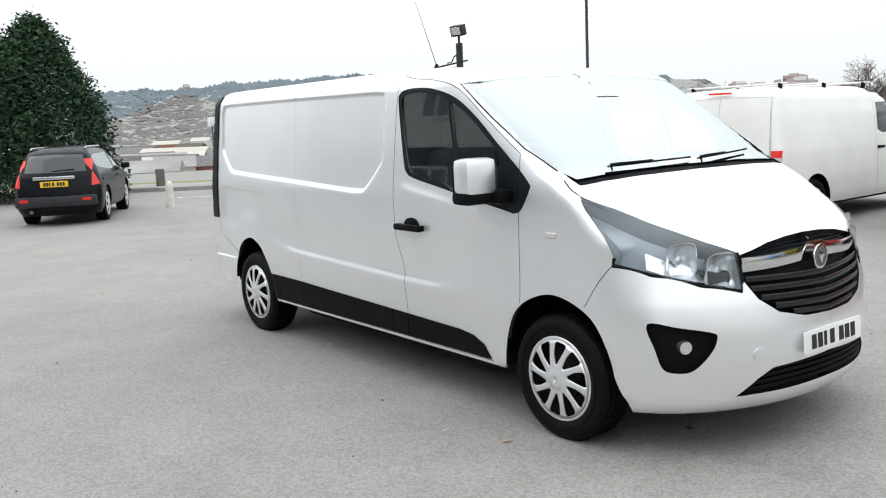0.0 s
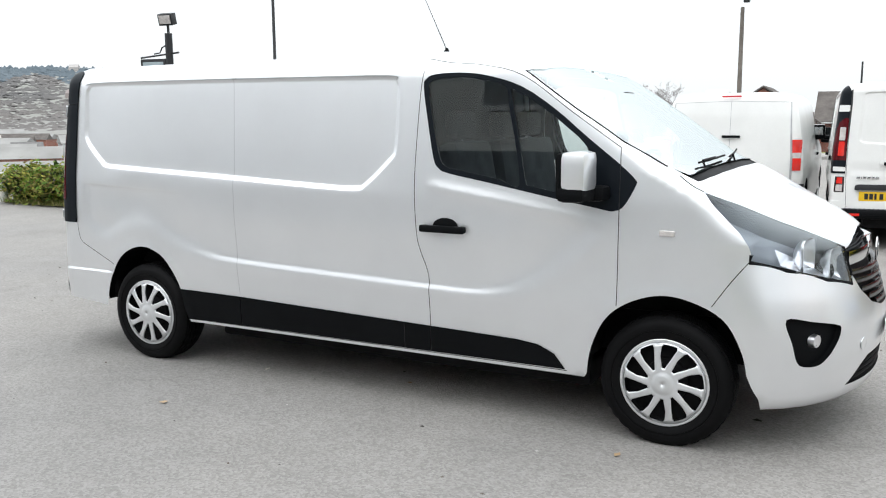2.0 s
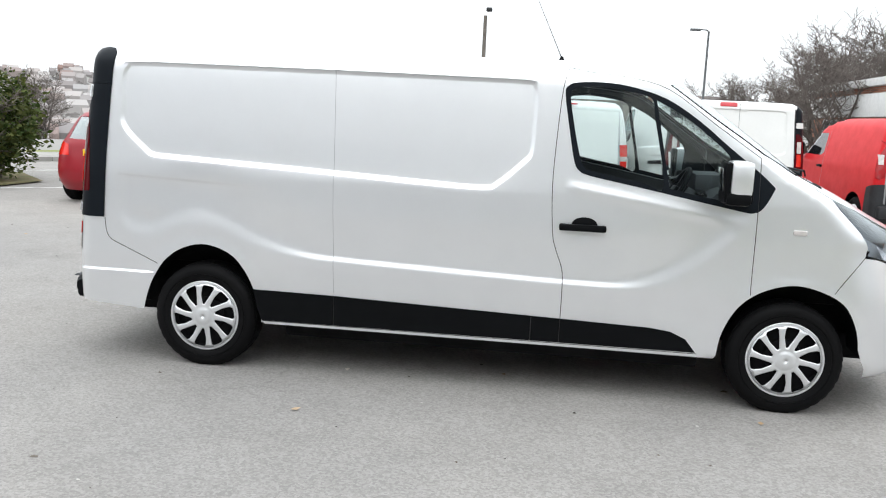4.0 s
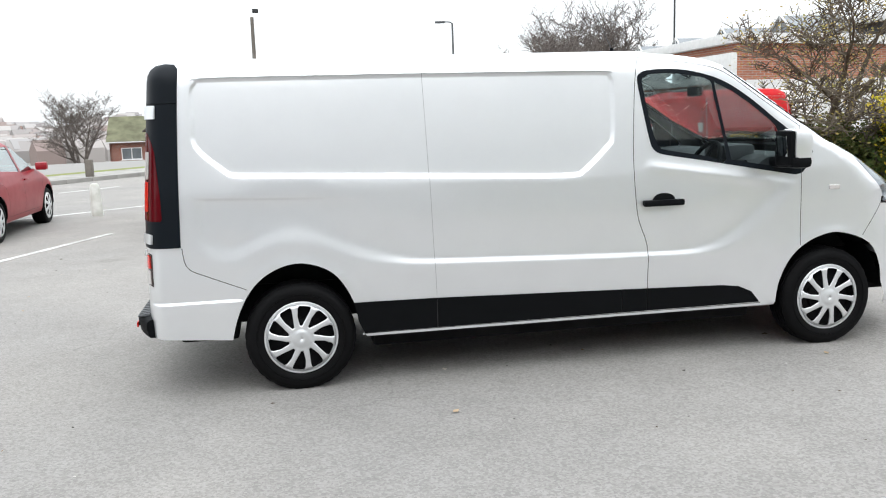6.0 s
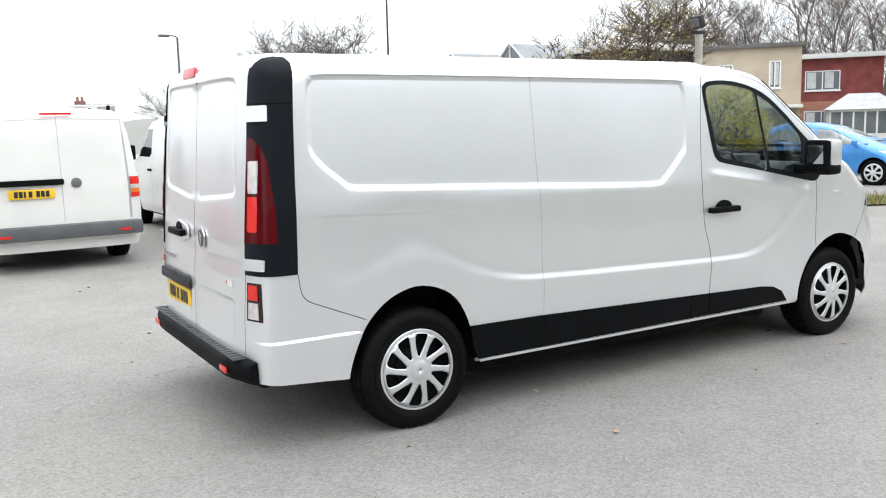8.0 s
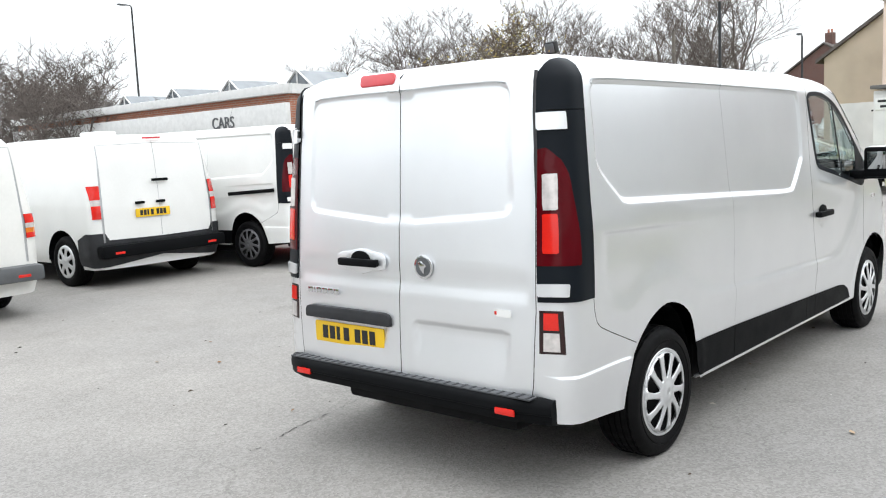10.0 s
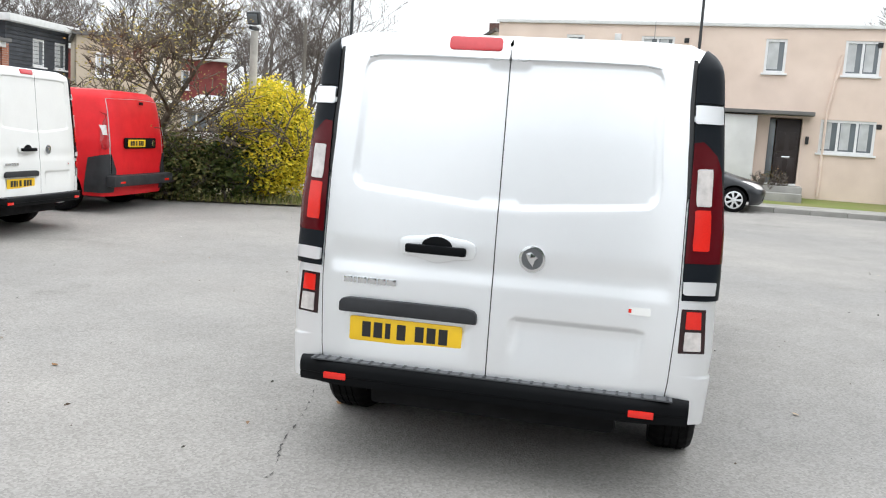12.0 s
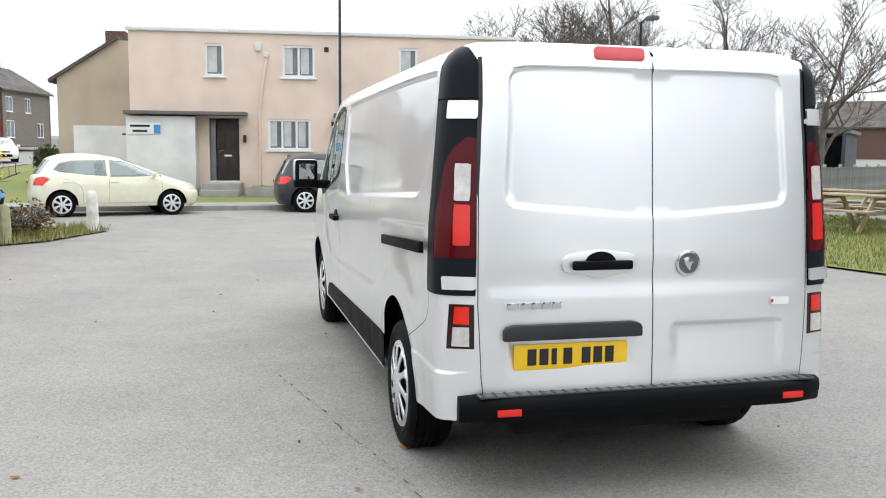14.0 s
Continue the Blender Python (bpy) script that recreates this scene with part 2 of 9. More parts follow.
def table(pts, soft=0.02):
    """A smoothed function through (z, value)."""
    zs = np.arange(-0.2, 2.8, 0.004)
    v = np.interp(zs, [p[0] for p in pts], [p[1] for p in pts])
    if soft:
        k = np.exp(-0.5 * (np.arange(-40, 41) * 0.004 / soft) ** 2)
        v = np.convolve(np.pad(v, 40, mode="edge"), k / k.sum(), "valid")
    return lambda z: np.interp(z, zs, v)


def inside(px, pz, poly):
    hit = np.zeros(len(px), bool)
    for (x0, z0), (x1, z1) in zip(poly, poly[1:] + poly[:1]):
        cross = (z0 > pz) != (z1 > pz)
        hit ^= cross & (px < (x1 - x0) * (pz - z0) / ((z1 - z0) or 1e-12) + x0)
    return hit


def edge_distance(px, pz, poly, closed=True):
    best = np.full(len(px), 1e9)
    for (x0, z0), (x1, z1) in zip(poly, poly[1:] + (poly[:1] if closed else [])):
        dx, dz = x1 - x0, z1 - z0
        t = np.clip(((px - x0) * dx + (pz - z0) * dz) / (dx * dx + dz * dz + 1e-12), 0, 1)
        best = np.minimum(best, np.hypot(px - x0 - t * dx, pz - z0 - t * dz))
    return best


def soften(poly, n=4, closed=True):
    """A smooth curve through the points of a polygon."""
    out, m = [], len(poly)
    for i in range(m if closed else m - 1):
        p = [poly[(i + k) % m] if closed else poly[min(max(i + k, 0), m - 1)] for k in (-1, 0, 1, 2)]
        for j in range(n):
            t = j / n
            out.append(tuple(0.5 * (2 * p[1][c] + (p[2][c] - p[0][c]) * t + (2 * p[0][c] - 5 * p[1][c] + 4 * p[2][c] - p[3][c]) * t * t + (3 * p[1][c] - p[0][c] - 3 * p[2][c] + p[3][c]) * t ** 3) for c in (0, 1)))
    return out if closed else out + [poly[-1]]


def resample(line, step, closed):
    out = []
    for a, b in zip(line, line[1:] + (line[:1] if closed else [])):
        n = max(1, int(math.hypot(b[0] - a[0], b[1] - a[1]) / step))
        out += [(a[0] + (b[0] - a[0]) * k / n, a[1] + (b[1] - a[1]) * k / n) for k in range(n)]
    return out if closed else out + [line[-1]]


def ribbon(line, half):
    """A thin strip about a line."""
    left, right = [], []
    for i, p in enumerate(line):
        a, b = line[max(i - 1, 0)], line[min(i + 1, len(line) - 1)]
        d = math.hypot(b[0] - a[0], b[1] - a[1]) or 1
        nx, nz = -(b[1] - a[1]) / d * half, (b[0] - a[0]) / d * half
        left.append((p[0] + nx, p[1] + nz))
        right.append((p[0] - nx, p[1] - nz))
    return left + right[::-1]


class Shell:
    """A vehicle's skin as a stack of rounded plans: front x, rear x and half width for each height. x is ahead, y to the left.
    It is laid out flat as (u, z): u is x along the side, and goes on round the corners to the middle of the front and the rear."""

    def __init__(self, front, rear, width, rf, rr, pf, pr, z0, z1, soft=0.02):
        f = lambda t: table(t if isinstance(t, (list, tuple)) else [(0, t), (2.5, t)], soft)
        self.F, self.R, self.W, self.rf, self.rr, self.pf, self.pr = map(f, (front, rear, width, rf, rr, pf, pr))
        self.z0, self.z1 = z0, z1
        self.side_relief = self.end_relief = None
        self.taper = lambda x: 1.0

    def seams(self, z):
        W, F, R, rf, rr, pf, pr = (g(z) for g in (self.W, self.F, self.R, self.rf, self.rr, self.pf, self.pr))
        cf, cr = 0.5 ** (1 / pf), 0.5 ** (1 / pr)
        return F - rf * (1 - cf), W * cf, R + rr * (1 - cr), W * cr

    def ends(self, z):
        xs, ys, xr, yr = self.seams(z)
        return xr - yr, xs + ys

    def s(self, x, z):
        xs, ys, xr, yr = self.seams(z)
        W, F, R, rf, rr, pf, pr = (g(z) for g in (self.W, self.F, self.R, self.rf, self.rr, self.pf, self.pr))
        if x > xs:
            return (xs + ys - W * max(0, 1 - max(0, min(1, 1 - (F - x) / rf)) ** pf) ** (1 / pf), z)
        if x < xr:
            return (xr - yr + W * max(0, 1 - max(0, min(1, 1 - (x - R) / rr)) ** pr) ** (1 / pr), z)
        return (x, z)

    def f(self, y, z):
        xs, ys, xr, yr = self.seams(z)
        W, F, rf, pf = (g(z) for g in (self.W, self.F, self.rf, self.pf))
        y = min(abs(y), W * 0.999)
        return (xs + ys - y, z) if y <= ys else (F - rf * (1 - (1 - (y / W) ** pf) ** (1 / pf)), z)

    def r(self, y, z):
        xs, ys, xr, yr = self.seams(z)
        W, R, rr, pr = (g(z) for g in (self.W, self.R, self.rr, self.pr))
        y = min(abs(y) / self.taper(R), W * 0.999)
        return (xr - yr + y, z) if y <= yr else (R + rr * (1 - (1 - (y / W) ** pr) ** (1 / pr)), z)

    def chain(self, pts, closed=True):
        """Points ("s", x, z), ("f", y, z) or ("r", y, z), laid out finely where neighbours are of one kind."""
        out, m = [], len(pts)
        lay = {"s": self.s, "f": self.f, "r": self.r}
        for i in range(m if closed else m - 1):
            a, b = pts[i], pts[(i + 1) % m]
            n = max(1, int(math.hypot(a[1] - b[1], a[2] - b[2]) / 0.04)) if a[0] == b[0] else 1
            out += [tuple(map(float, lay[a[0]](a[1] + (b[1] - a[1]) * k / n, a[2] + (b[2] - a[2]) * k / n))) for k in range(n)]
        return out if closed else out + [tuple(map(float, lay[pts[-1][0]](pts[-1][1], pts[-1][2])))]

    def place(self, u, z):
        u, z = np.asarray(u, float), np.asarray(z, float)
        W, F, R, rf, rr, pf, pr = (g(z) for g in (self.W, self.F, self.R, self.rf, self.rr, self.pf, self.pr))
        xs, ys, xr, yr = self.seams(z)
        front, rear = u > xs, u < xr
        yf, yb = np.abs(ys - (u - xs)), np.abs(yr - (xr - u))
        tf, tr = np.clip(1 - (F - u) / rf, 0, 0.999), np.clip(1 - (u - R) / rr, 0, 0.999)
        y = W * (1 - tf ** pf) ** (1 / pf) * (1 - tr ** pr) ** (1 / pr)
        x = u.copy()
        x = np.where(front, F - rf * (1 - (1 - np.clip(yf / W, 0, 0.999) ** pf) ** (1 / pf)), x)
        x = np.where(rear, R + rr * (1 - (1 - np.clip(yb / W, 0, 0.999) ** pr) ** (1 / pr)), x)
        ysig = np.where(front, ys - (u - xs), np.where(rear, yr - (xr - u), y))
        if self.side_relief and not np.all(front | rear):
            ysig = np.where(front | rear, ysig, ysig - self.side_relief(u, z))
        if self.end_relief and np.any(rear):
            x = np.where(rear, x + self.end_relief(yb, z), x)
        return np.stack([x, -ysig * self.taper(x), z], -1)

    def normal(self, u, z, e=0.004):
        a = self.place(u + e, z) - self.place(u - e, z)
        b = self.place(u, z + e) - self.place(u, z - e)
        n = np.cross(a, b)
        n /= np.linalg.norm(n, axis=-1, keepdims=True) + 1e-12
        return n

    def at(self, q):
        return q if len(q) == 2 else tuple(map(float, {"s": self.s, "f": self.f, "r": self.r}[q[0]](q[1], q[2])))

    def spread(self, poly):
        poly = list(poly)
        return self.chain([q if len(q) == 3 else ("s", *q) for q in poly]) if any(len(q) == 3 for q in poly) else poly

    def point(self, uz, out=0.0):
        uz = self.at(uz)
        u, z = np.array([uz[0]]), np.array([uz[1]])
        return Vector((self.place(u, z) + out * self.normal(u, z))[0])

    def build(self, parent, regions, paint, step=0.05, holes=(), lines=(), fine_z=(), cap=0.015, main="body", label=""):
        """regions: dicts of name, polys, mat, and where wanted each (one mesh a side), off (outwards), label, rim."""
        pts, edges = [], []
        holes = [self.spread(q) for q in holes]
        for g in regions:
            g["polys"] = [self.spread(q) for q in g["polys"]]

        def put(line, closed, every=0.03):
            line = resample(list(line), every, closed)
            i0 = len(pts)
            pts.extend(line)
            n = len(line)
            edges.extend((i0 + k, i0 + (k + 1) % n) for k in range(n if closed else n - 1))

        zs = list(np.arange(self.z0, self.z1, 0.04)) + [self.z1]
        lo, hi = self.ends(self.z0), self.ends(self.z1)
        outline = [(float(self.ends(z)[1]), float(z)) for z in zs] + [(float(hi[1] + (hi[0] - hi[1]) * k / 60), self.z1) for k in range(1, 60)]
        outline += [(float(self.ends(z)[0]), float(z)) for z in zs[::-1]] + [(float(lo[0] + (lo[1] - lo[0]) * k / 80), self.z0) for k in range(1, 80)]
        put(outline, True, 10)
        for poly in holes:
            put(poly, True)
        for line in lines:
            put(line, False)
        for g in regions:
            for poly in g["polys"]:
                put(poly, True, g.get("every", 0.03))
        heights = list(np.arange(self.z0 + step * 0.5, self.z1 - 0.008, step * 0.8))
        for z_a, z_b, dz in fine_z:
            heights = [h for h in heights if not z_a <= h <= z_b] + list(np.arange(z_a, z_b, dz))
        dense = set()
        for a, b in edges:
            (ua, za), (ub, zb) = pts[a], pts[b]
            n = int(math.hypot(ub - ua, zb - za) / 0.008) + 1
            dense.update((int(round((ua + (ub - ua) * k / n) / 0.01)), int(round((za + (zb - za) * k / n) / 0.01))) for k in range(n + 1))
        near_line = {(i + a, j + b) for i, j in dense for a in (-1, 0, 1) for b in (-1, 0, 1)}
        for j, z in enumerate(sorted(heights)):
            a, b = self.ends(z)
            xs, ys, xr, yr = self.seams(z)
            u = a + 0.01 + (j % 2) * step * 0.5
            while u < b - 0.01:
                if (int(round(u / 0.01)), int(round(z / 0.01))) not in near_line:
                    pts.append((float(u), float(z)))
                near = min(abs(u - xs), abs(u - xr))
                u += step * (0.45 if near < 0.2 else 0.7 if u > xs or u < xr else 1.0)
        res = cdt([Vector(p) for p in pts], edges, [], 0, 1e-5)
        uv = np.array([tuple(v) for v in res[0]])
        tri = np.array([t for t in res[2] if len(t) == 3], int)
        cu, cz = uv[tri].mean(1).T
        keep = inside(cu, cz, outline)
        for poly in holes:
            keep &= ~inside(cu, cz, list(poly))
        tri, cu, cz = tri[keep], cu[keep], cz[keep]
        which = np.full(len(tri), -1)
        for k in range(len(regions) - 1, -1, -1):
            for poly in regions[k]["polys"]:
                which[inside(cu, cz, list(poly))] = k
        P, N = self.place(uv[:, 0], uv[:, 1]), self.normal(uv[:, 0], uv[:, 1])
        flip = np.array([1, -1, 1])
        self.tri, self.which, self.P, self.N = tri, which, P, N
        made = {}
        for k in range(-1, len(regions)):
            g = regions[k] if k >= 0 else dict(name=main, mat=paint, label=label)
            t = tri[which == k]
            if not len(t):
                continue
            used, idx = np.unique(t, return_inverse=True)
            t = idx.reshape(-1, 3)
            off = g.get("off", 0.0)
            v, n = P[used] + off * N[used], N[used]
            faces = t[:, [0, 1, 2]]
            if off and g.get("rim", True):
                e = np.sort(np.concatenate([t[:, [0, 1]], t[:, [1, 2]], t[:, [2, 0]]]), 1)
                ue, cnt = np.unique(e, axis=0, return_counts=True)
                be = ue[cnt == 1]
                base = len(v)
                ids = np.unique(be)
                where = {int(q): base + i for i, q in enumerate(ids)}
                v = np.concatenate([v, P[used][ids]])
                n = np.concatenate([n, N[used][ids]])
                mid_line = np.abs(P[used][:, 1]) < 0.002
                rim = [(int(a), int(b), where[int(b)], where[int(a)]) for a, b in be if not (mid_line[a] and mid_line[b])]
            else:
                rim = []
            f1 = [tuple(q) for q in faces] + rim
            f2 = [tuple(q[::-1]) for q in f1]
            v2, n2 = v * flip, n * flip
            up = parent if not g.get("under") else made[g["under"]]
            if g.get("each"):
                made[g["name"]] = mesh_ob(g["name"], v, f1, g["mat"], up if not isinstance(up, tuple) else up[0], g.get("label", ""), n)
                other = mesh_ob(g["name"], v2, f2, g["mat"], up if not isinstance(up, tuple) else up[1], g.get("label", ""), n2)
                made[g["name"]] = (made[g["name"]], other)
            else:
                b = len(v)
                made[g["name"]] = mesh_ob(g["name"], np.concatenate([v, v2]), f1 + [tuple(i + b for i in q) for q in f2], g["mat"], up, g.get("label", ""), np.concatenate([n, n2]))
        if cap is not None:
            us = np.linspace(hi[0], hi[1], 61)
            ring = self.place(us, np.full(61, self.z1))
            ring = [(p[0], p[1]) for p in ring]
            loop = ring + [(x, -y) for x, y in ring[-2:0:-1]]
            inner = []
            x0, x1, w = ring[0][0], ring[-1][0], max(-p[1] for p in ring)
            gx, gy = np.meshgrid(np.arange(x0 + 0.03, x1 - 0.02, 0.07), np.arange(-w + 0.03, w, 0.07))
            gx, gy = gx.ravel(), gy.ravel()
            ok = inside(gx, gy, loop) & (edge_distance(gx, gy, loop) > 0.02)
            inner = list(zip(gx[ok], gy[ok]))
            res = cdt([Vector(p) for p in loop + inner], [(i, (i + 1) % len(loop)) for i in range(len(loop))], [], 1, 1e-5)
            q = np.array([tuple(v) for v in res[0]])
            d = edge_distance(q[:, 0], q[:, 1], loop)
            v = np.column_stack([q, self.z1 + cap * (1 - np.exp(-d / 0.22))])
            mesh_ob("roof", v, [f if (q[f[1]][0] - q[f[0]][0]) * (q[f[2]][1] - q[f[0]][1]) > (q[f[2]][0] - q[f[0]][0]) * (q[f[1]][1] - q[f[0]][1]) else f[::-1] for f in res[2]], paint, parent, label)
        return made


# ---- vehicle parts ----
def wheel(parent, x, y, R, width, rim, spokes=10, swirl=0.25, material=None, hole=(0.42, 0.86), wide=0.26, dish=0.0, tread=False):
    """A wheel whose outer face stands at y, on the side of y's sign: tyre > trim, hub, brake."""
    s = 1 if y > 0 else -1
    material = material or HUBCAP
    c = (x, y, R * 0.965)
    R = R * 1.0
    shape = [(rim * 0.97, -width + 0.01), (rim * 1.08, -width - 0.005), (R * 0.93, -width - 0.012), (R * 0.985, -width + 0.02)]
    for k in range(4):
        h = -width + 0.03 + (width - 0.06) * (k + 0.5) / 4
        g = (width - 0.06) / 8
        shape += [(R, h - g * 0.75), (R, h + g * 0.75), (R - 0.008, h + g * 0.8), (R - 0.008, h + g * 1.2)]
    shape += [(R * 0.985, -0.02), (R * 0.93, 0.004), (R * 0.86, 0.012), (R * 0.80, 0.011), (R * 0.795, 0.007), (R * 0.78, 0.007), (R * 0.775, 0.011), (rim * 1.09, 0.006), (rim * 1.03, -0.002), (rim, -0.012)]
    tyre = lathe("wheel", [(r, h * s) for r, h in shape], RUBBER, parent, "black rubber tyre", 128 if tread else 56, c, notch=(R * 0.97, 0.004) if tread else None)
    verts, faces, per = [], [], 8
    radii = [0.0001, 0.12, 0.2, 0.24, 0.3, hole[0] * 0.9, hole[0], hole[0] * 1.15, (hole[0] + hole[1]) / 2, hole[1] * 0.93, hole[1], hole[1] * 1.04, 0.95, 1.0, 1.02]
    n = spokes * per
    for r in radii:
        q = min(1, max(0, (r - hole[0]) / (hole[1] - hole[0])))
        w = wide * (0.25 + 0.75 * math.sin(min(1, q * 1.25 + 0.12) * math.pi / 2)) * (1 - 0.25 * max(0, q - 0.85) / 0.15)
        for sp in range(spokes):
            for k, t in enumerate((0, 0.5 * (0.5 - w), 0.5 - w, 0.5 - w * 0.5, 0.5, 0.5 + w * 0.5, 0.5 + w, 0.5 + w + 0.5 * (0.5 - w))):
                a = (sp + t) / spokes * math.tau + swirl * (r - 0.3) * s
                lift = 0.004 * (1 - abs(2 * t - 1)) if hole[0] <= r <= hole[1] else 0
                h = 0.016 - 0.016 * r ** 2 - dish * (1 - r) - lift * 0.5 - (0.02 if r > 1 else 0)
                if r < 0.22:
                    h += 0.006
                verts.append((c[0] + rim * r * math.cos(a), c[1] + s * h, c[2] + rim * r * math.sin(a)))
    for i in range(len(radii) - 1):
        for k in range(n):
            if hole[0] <= (radii[i] + radii[i + 1]) / 2 <= hole[1] and 2 <= k % per <= 5:
                continue
            a, b = i * n + k, i * n + (k + 1) % n
            faces.append((a, b, b + n, a + n) if s < 0 else (a, a + n, b + n, b))
    trim = mesh_ob("wheel_trim", verts, faces, material, tyre, "silver-grey wheel trim")
    mod = trim.modifiers.new("thickness", "SOLIDIFY")
    mod.thickness, mod.offset = 0.008, -1
    lathe("brake", [(0.001, -0.05 * s), (rim * 0.5, -0.05 * s), (rim * 0.52, -0.07 * s), (rim * 0.97, -0.075 * s), (rim, -0.015 * s)], STEEL, tyre, "dark steel wheel behind the trim", 24, c)
    lathe("hub_cap", [(0.001, 0.027 * s), (rim * 0.1, 0.026 * s), (rim * 0.15, 0.022 * s), (rim * 0.165, 0.012 * s)], material, tyre, "", 20, c)
    return tyre


def plate_bars(parent, m, material, w=0.52, h=0.111, chars=7):
    """A number plate, its writing as plain dark bars."""
    p = prism("number_plate", rounded(w, h, 0.01, 3), 0.006, material, parent, "plate with dark bars", 0.0015, m)
    x = -w / 2 + 0.06
    for k in range(chars):
        bw = 0.05 if k != 2 else 0.03
        if k == 4:
            x += 0.03
        prism("bar", [(x, -0.035), (x + bw * 0.8, -0.035), (x + bw * 0.8, 0.035), (x, 0.035)], 0.002, INK, p, "", 0, m @ Matrix.Translation((0, 0, 0.0065)))
        x += (w - 0.12) / chars * 0.95
    return p


def sweep(name, sh, line, half, out, depth, material, parent, label="", both=True):
    """A bar of half height that follows the skin along a line of (u, z)."""
    line = resample(sh.chain(list(line), False), 0.04, False)
    verts, faces = [], []
    for p in line:
        q, nrm = sh.point(p), Vector(sh.normal(np.array([p[0]]), np.array([p[1]]))[0])
        up = Vector((0, 0, 1))
        for dz, o in ((half, out - depth), (half, out - 0.003), (half * 0.5, out), (-half * 0.5, out), (-half, out - 0.003), (-half, out - depth)):
            verts.append(q + nrm * o + up * dz)
    k = 6
    for i in range(len(line) - 1):
        for j in range(k - 1):
            a = i * k + j
            faces.append((a, a + 1, a + 1 + k, a + k))
    if both:
        b = len(verts)
        verts += [Vector((v.x, -v.y, v.z)) for v in verts]
        faces += [tuple(i + b for i in f[::-1]) for f in faces]
    bm = bmesh.new()
    vs = [bm.verts.new(v) for v in verts]
    for f in faces:
        bm.faces.new([vs[i] for i in f])
    bmesh.ops.recalc_face_normals(bm, faces=bm.faces[:])
    return part(name, bm, material, parent, label, smooth=True)


# ---- asphalt ----
def asphalt_mat(name, light, dark):
    """Worn asphalt: fine pale stone chips, broad wear, darker stains, tar flecks and hair cracks."""
    m = bpy.data.materials.new(name)
    m.use_nodes = True
    n, l = m.node_tree.nodes, m.node_tree.links
    b = n["Principled BSDF"]
    b.inputs["Specular IOR Level"].default_value = 0.3
    co = n.new("ShaderNodeTexCoord")

    def noise_tex(scale, detail, rough=0.55):
        k = n.new("ShaderNodeTexNoise")
        k.inputs["Scale"].default_value, k.inputs["Detail"].default_value, k.inputs["Roughness"].default_value = scale, detail, rough
        l.new(co.outputs["Object"], k.inputs["Vector"])
        return k.outputs["Fac"]

    def remap(value, a, b, c, d):
        k = n.new("ShaderNodeMapRange")
        for name_, v in zip(("From Min", "From Max", "To Min", "To Max"), (a, b, c, d)):
            k.inputs[name_].default_value = v
        l.new(value, k.inputs["Value"])
        return k.outputs[0]

    def times(a, b):
        k = n.new("ShaderNodeMath")
        k.operation = "MULTIPLY"
        l.new(a, k.inputs[0])
        l.new(b, k.inputs[1])
        return k.outputs[0]

    def cells(scale, feature="F1"):
        k = n.new("ShaderNodeTexVoronoi")
        k.feature = feature
        k.inputs["Scale"].default_value = scale
        return k

    broad = noise_tex(0.22, 5)
    mix = n.new("ShaderNodeMix")
    mix.data_type = "RGBA"
    mix.inputs[6].default_value, mix.inputs[7].default_value = (*light, 1), (*dark, 1)
    l.new(remap(broad, 0.38, 0.66, 0, 1), mix.inputs[0])
    chips = cells(85)
    l.new(co.outputs["Object"], chips.inputs["Vector"])
    sep = n.new("ShaderNodeSeparateColor")
    l.new(chips.outputs["Color"], sep.inputs[0])
    tone = remap(sep.outputs[0], 0, 1, 0.80, 1.17)
    tone = times(tone, remap(noise_tex(1.3, 9, 0.7), 0.3, 0.75, 1.10, 0.86))
    tone = times(tone, remap(noise_tex(0.75, 6, 0.6), 0.60, 0.72, 1.0, 0.80))
    tone = times(tone, remap(noise_tex(9, 4, 0.6), 0.70, 0.76, 1.0, 0.62))
    # hair cracks: wavering cell edges, only here and there
    bend, add = n.new("ShaderNodeTexNoise"), n.new("ShaderNodeMix")
    bend.inputs["Scale"].default_value, bend.inputs["Detail"].default_value = 1.6, 6
    l.new(co.outputs["Object"], bend.inputs["Vector"])
    add.data_type, add.blend_type = "RGBA", "ADD"
    add.inputs[0].default_value = 0.9
    l.new(co.outputs["Object"], add.inputs[6])
    l.new(bend.outputs["Color"], add.inputs[7])
    crack = cells(0.27, "DISTANCE_TO_EDGE")
    l.new(add.outputs[2], crack.inputs["Vector"])
    line = remap(crack.outputs["Distance"], 0.0, 0.002, 0.0, 1.0)
    where = remap(noise_tex(0.5, 3), 0.55, 0.62, 1.0, 0.86)
    deep = n.new("ShaderNodeMath")
    deep.operation = "MAXIMUM"
    l.new(line, deep.inputs[0])
    l.new(where, deep.inputs[1])
    tone = times(tone, deep.outputs[0])
    hue = n.new("ShaderNodeHueSaturation")
    l.new(mix.outputs[2], hue.inputs["Color"])
    l.new(tone, hue.inputs["Value"])
    l.new(hue.outputs[0], b.inputs["Base Color"])
    l.new(remap(broad, 0.3, 0.7, 0.92, 0.74), b.inputs["Roughness"])
    bp = n.new("ShaderNodeBump")
    bp.inputs["Strength"].default_value, bp.inputs["Distance"].default_value = 0.35, 0.006
    l.new(chips.outputs["Distance"], bp.inputs["Height"])
    l.new(bp.outputs[0], b.inputs["Normal"])
    return m


ASPHALT = asphalt_mat("worn_asphalt", (0.282, 0.267, 0.249), (0.226, 0.217, 0.207))

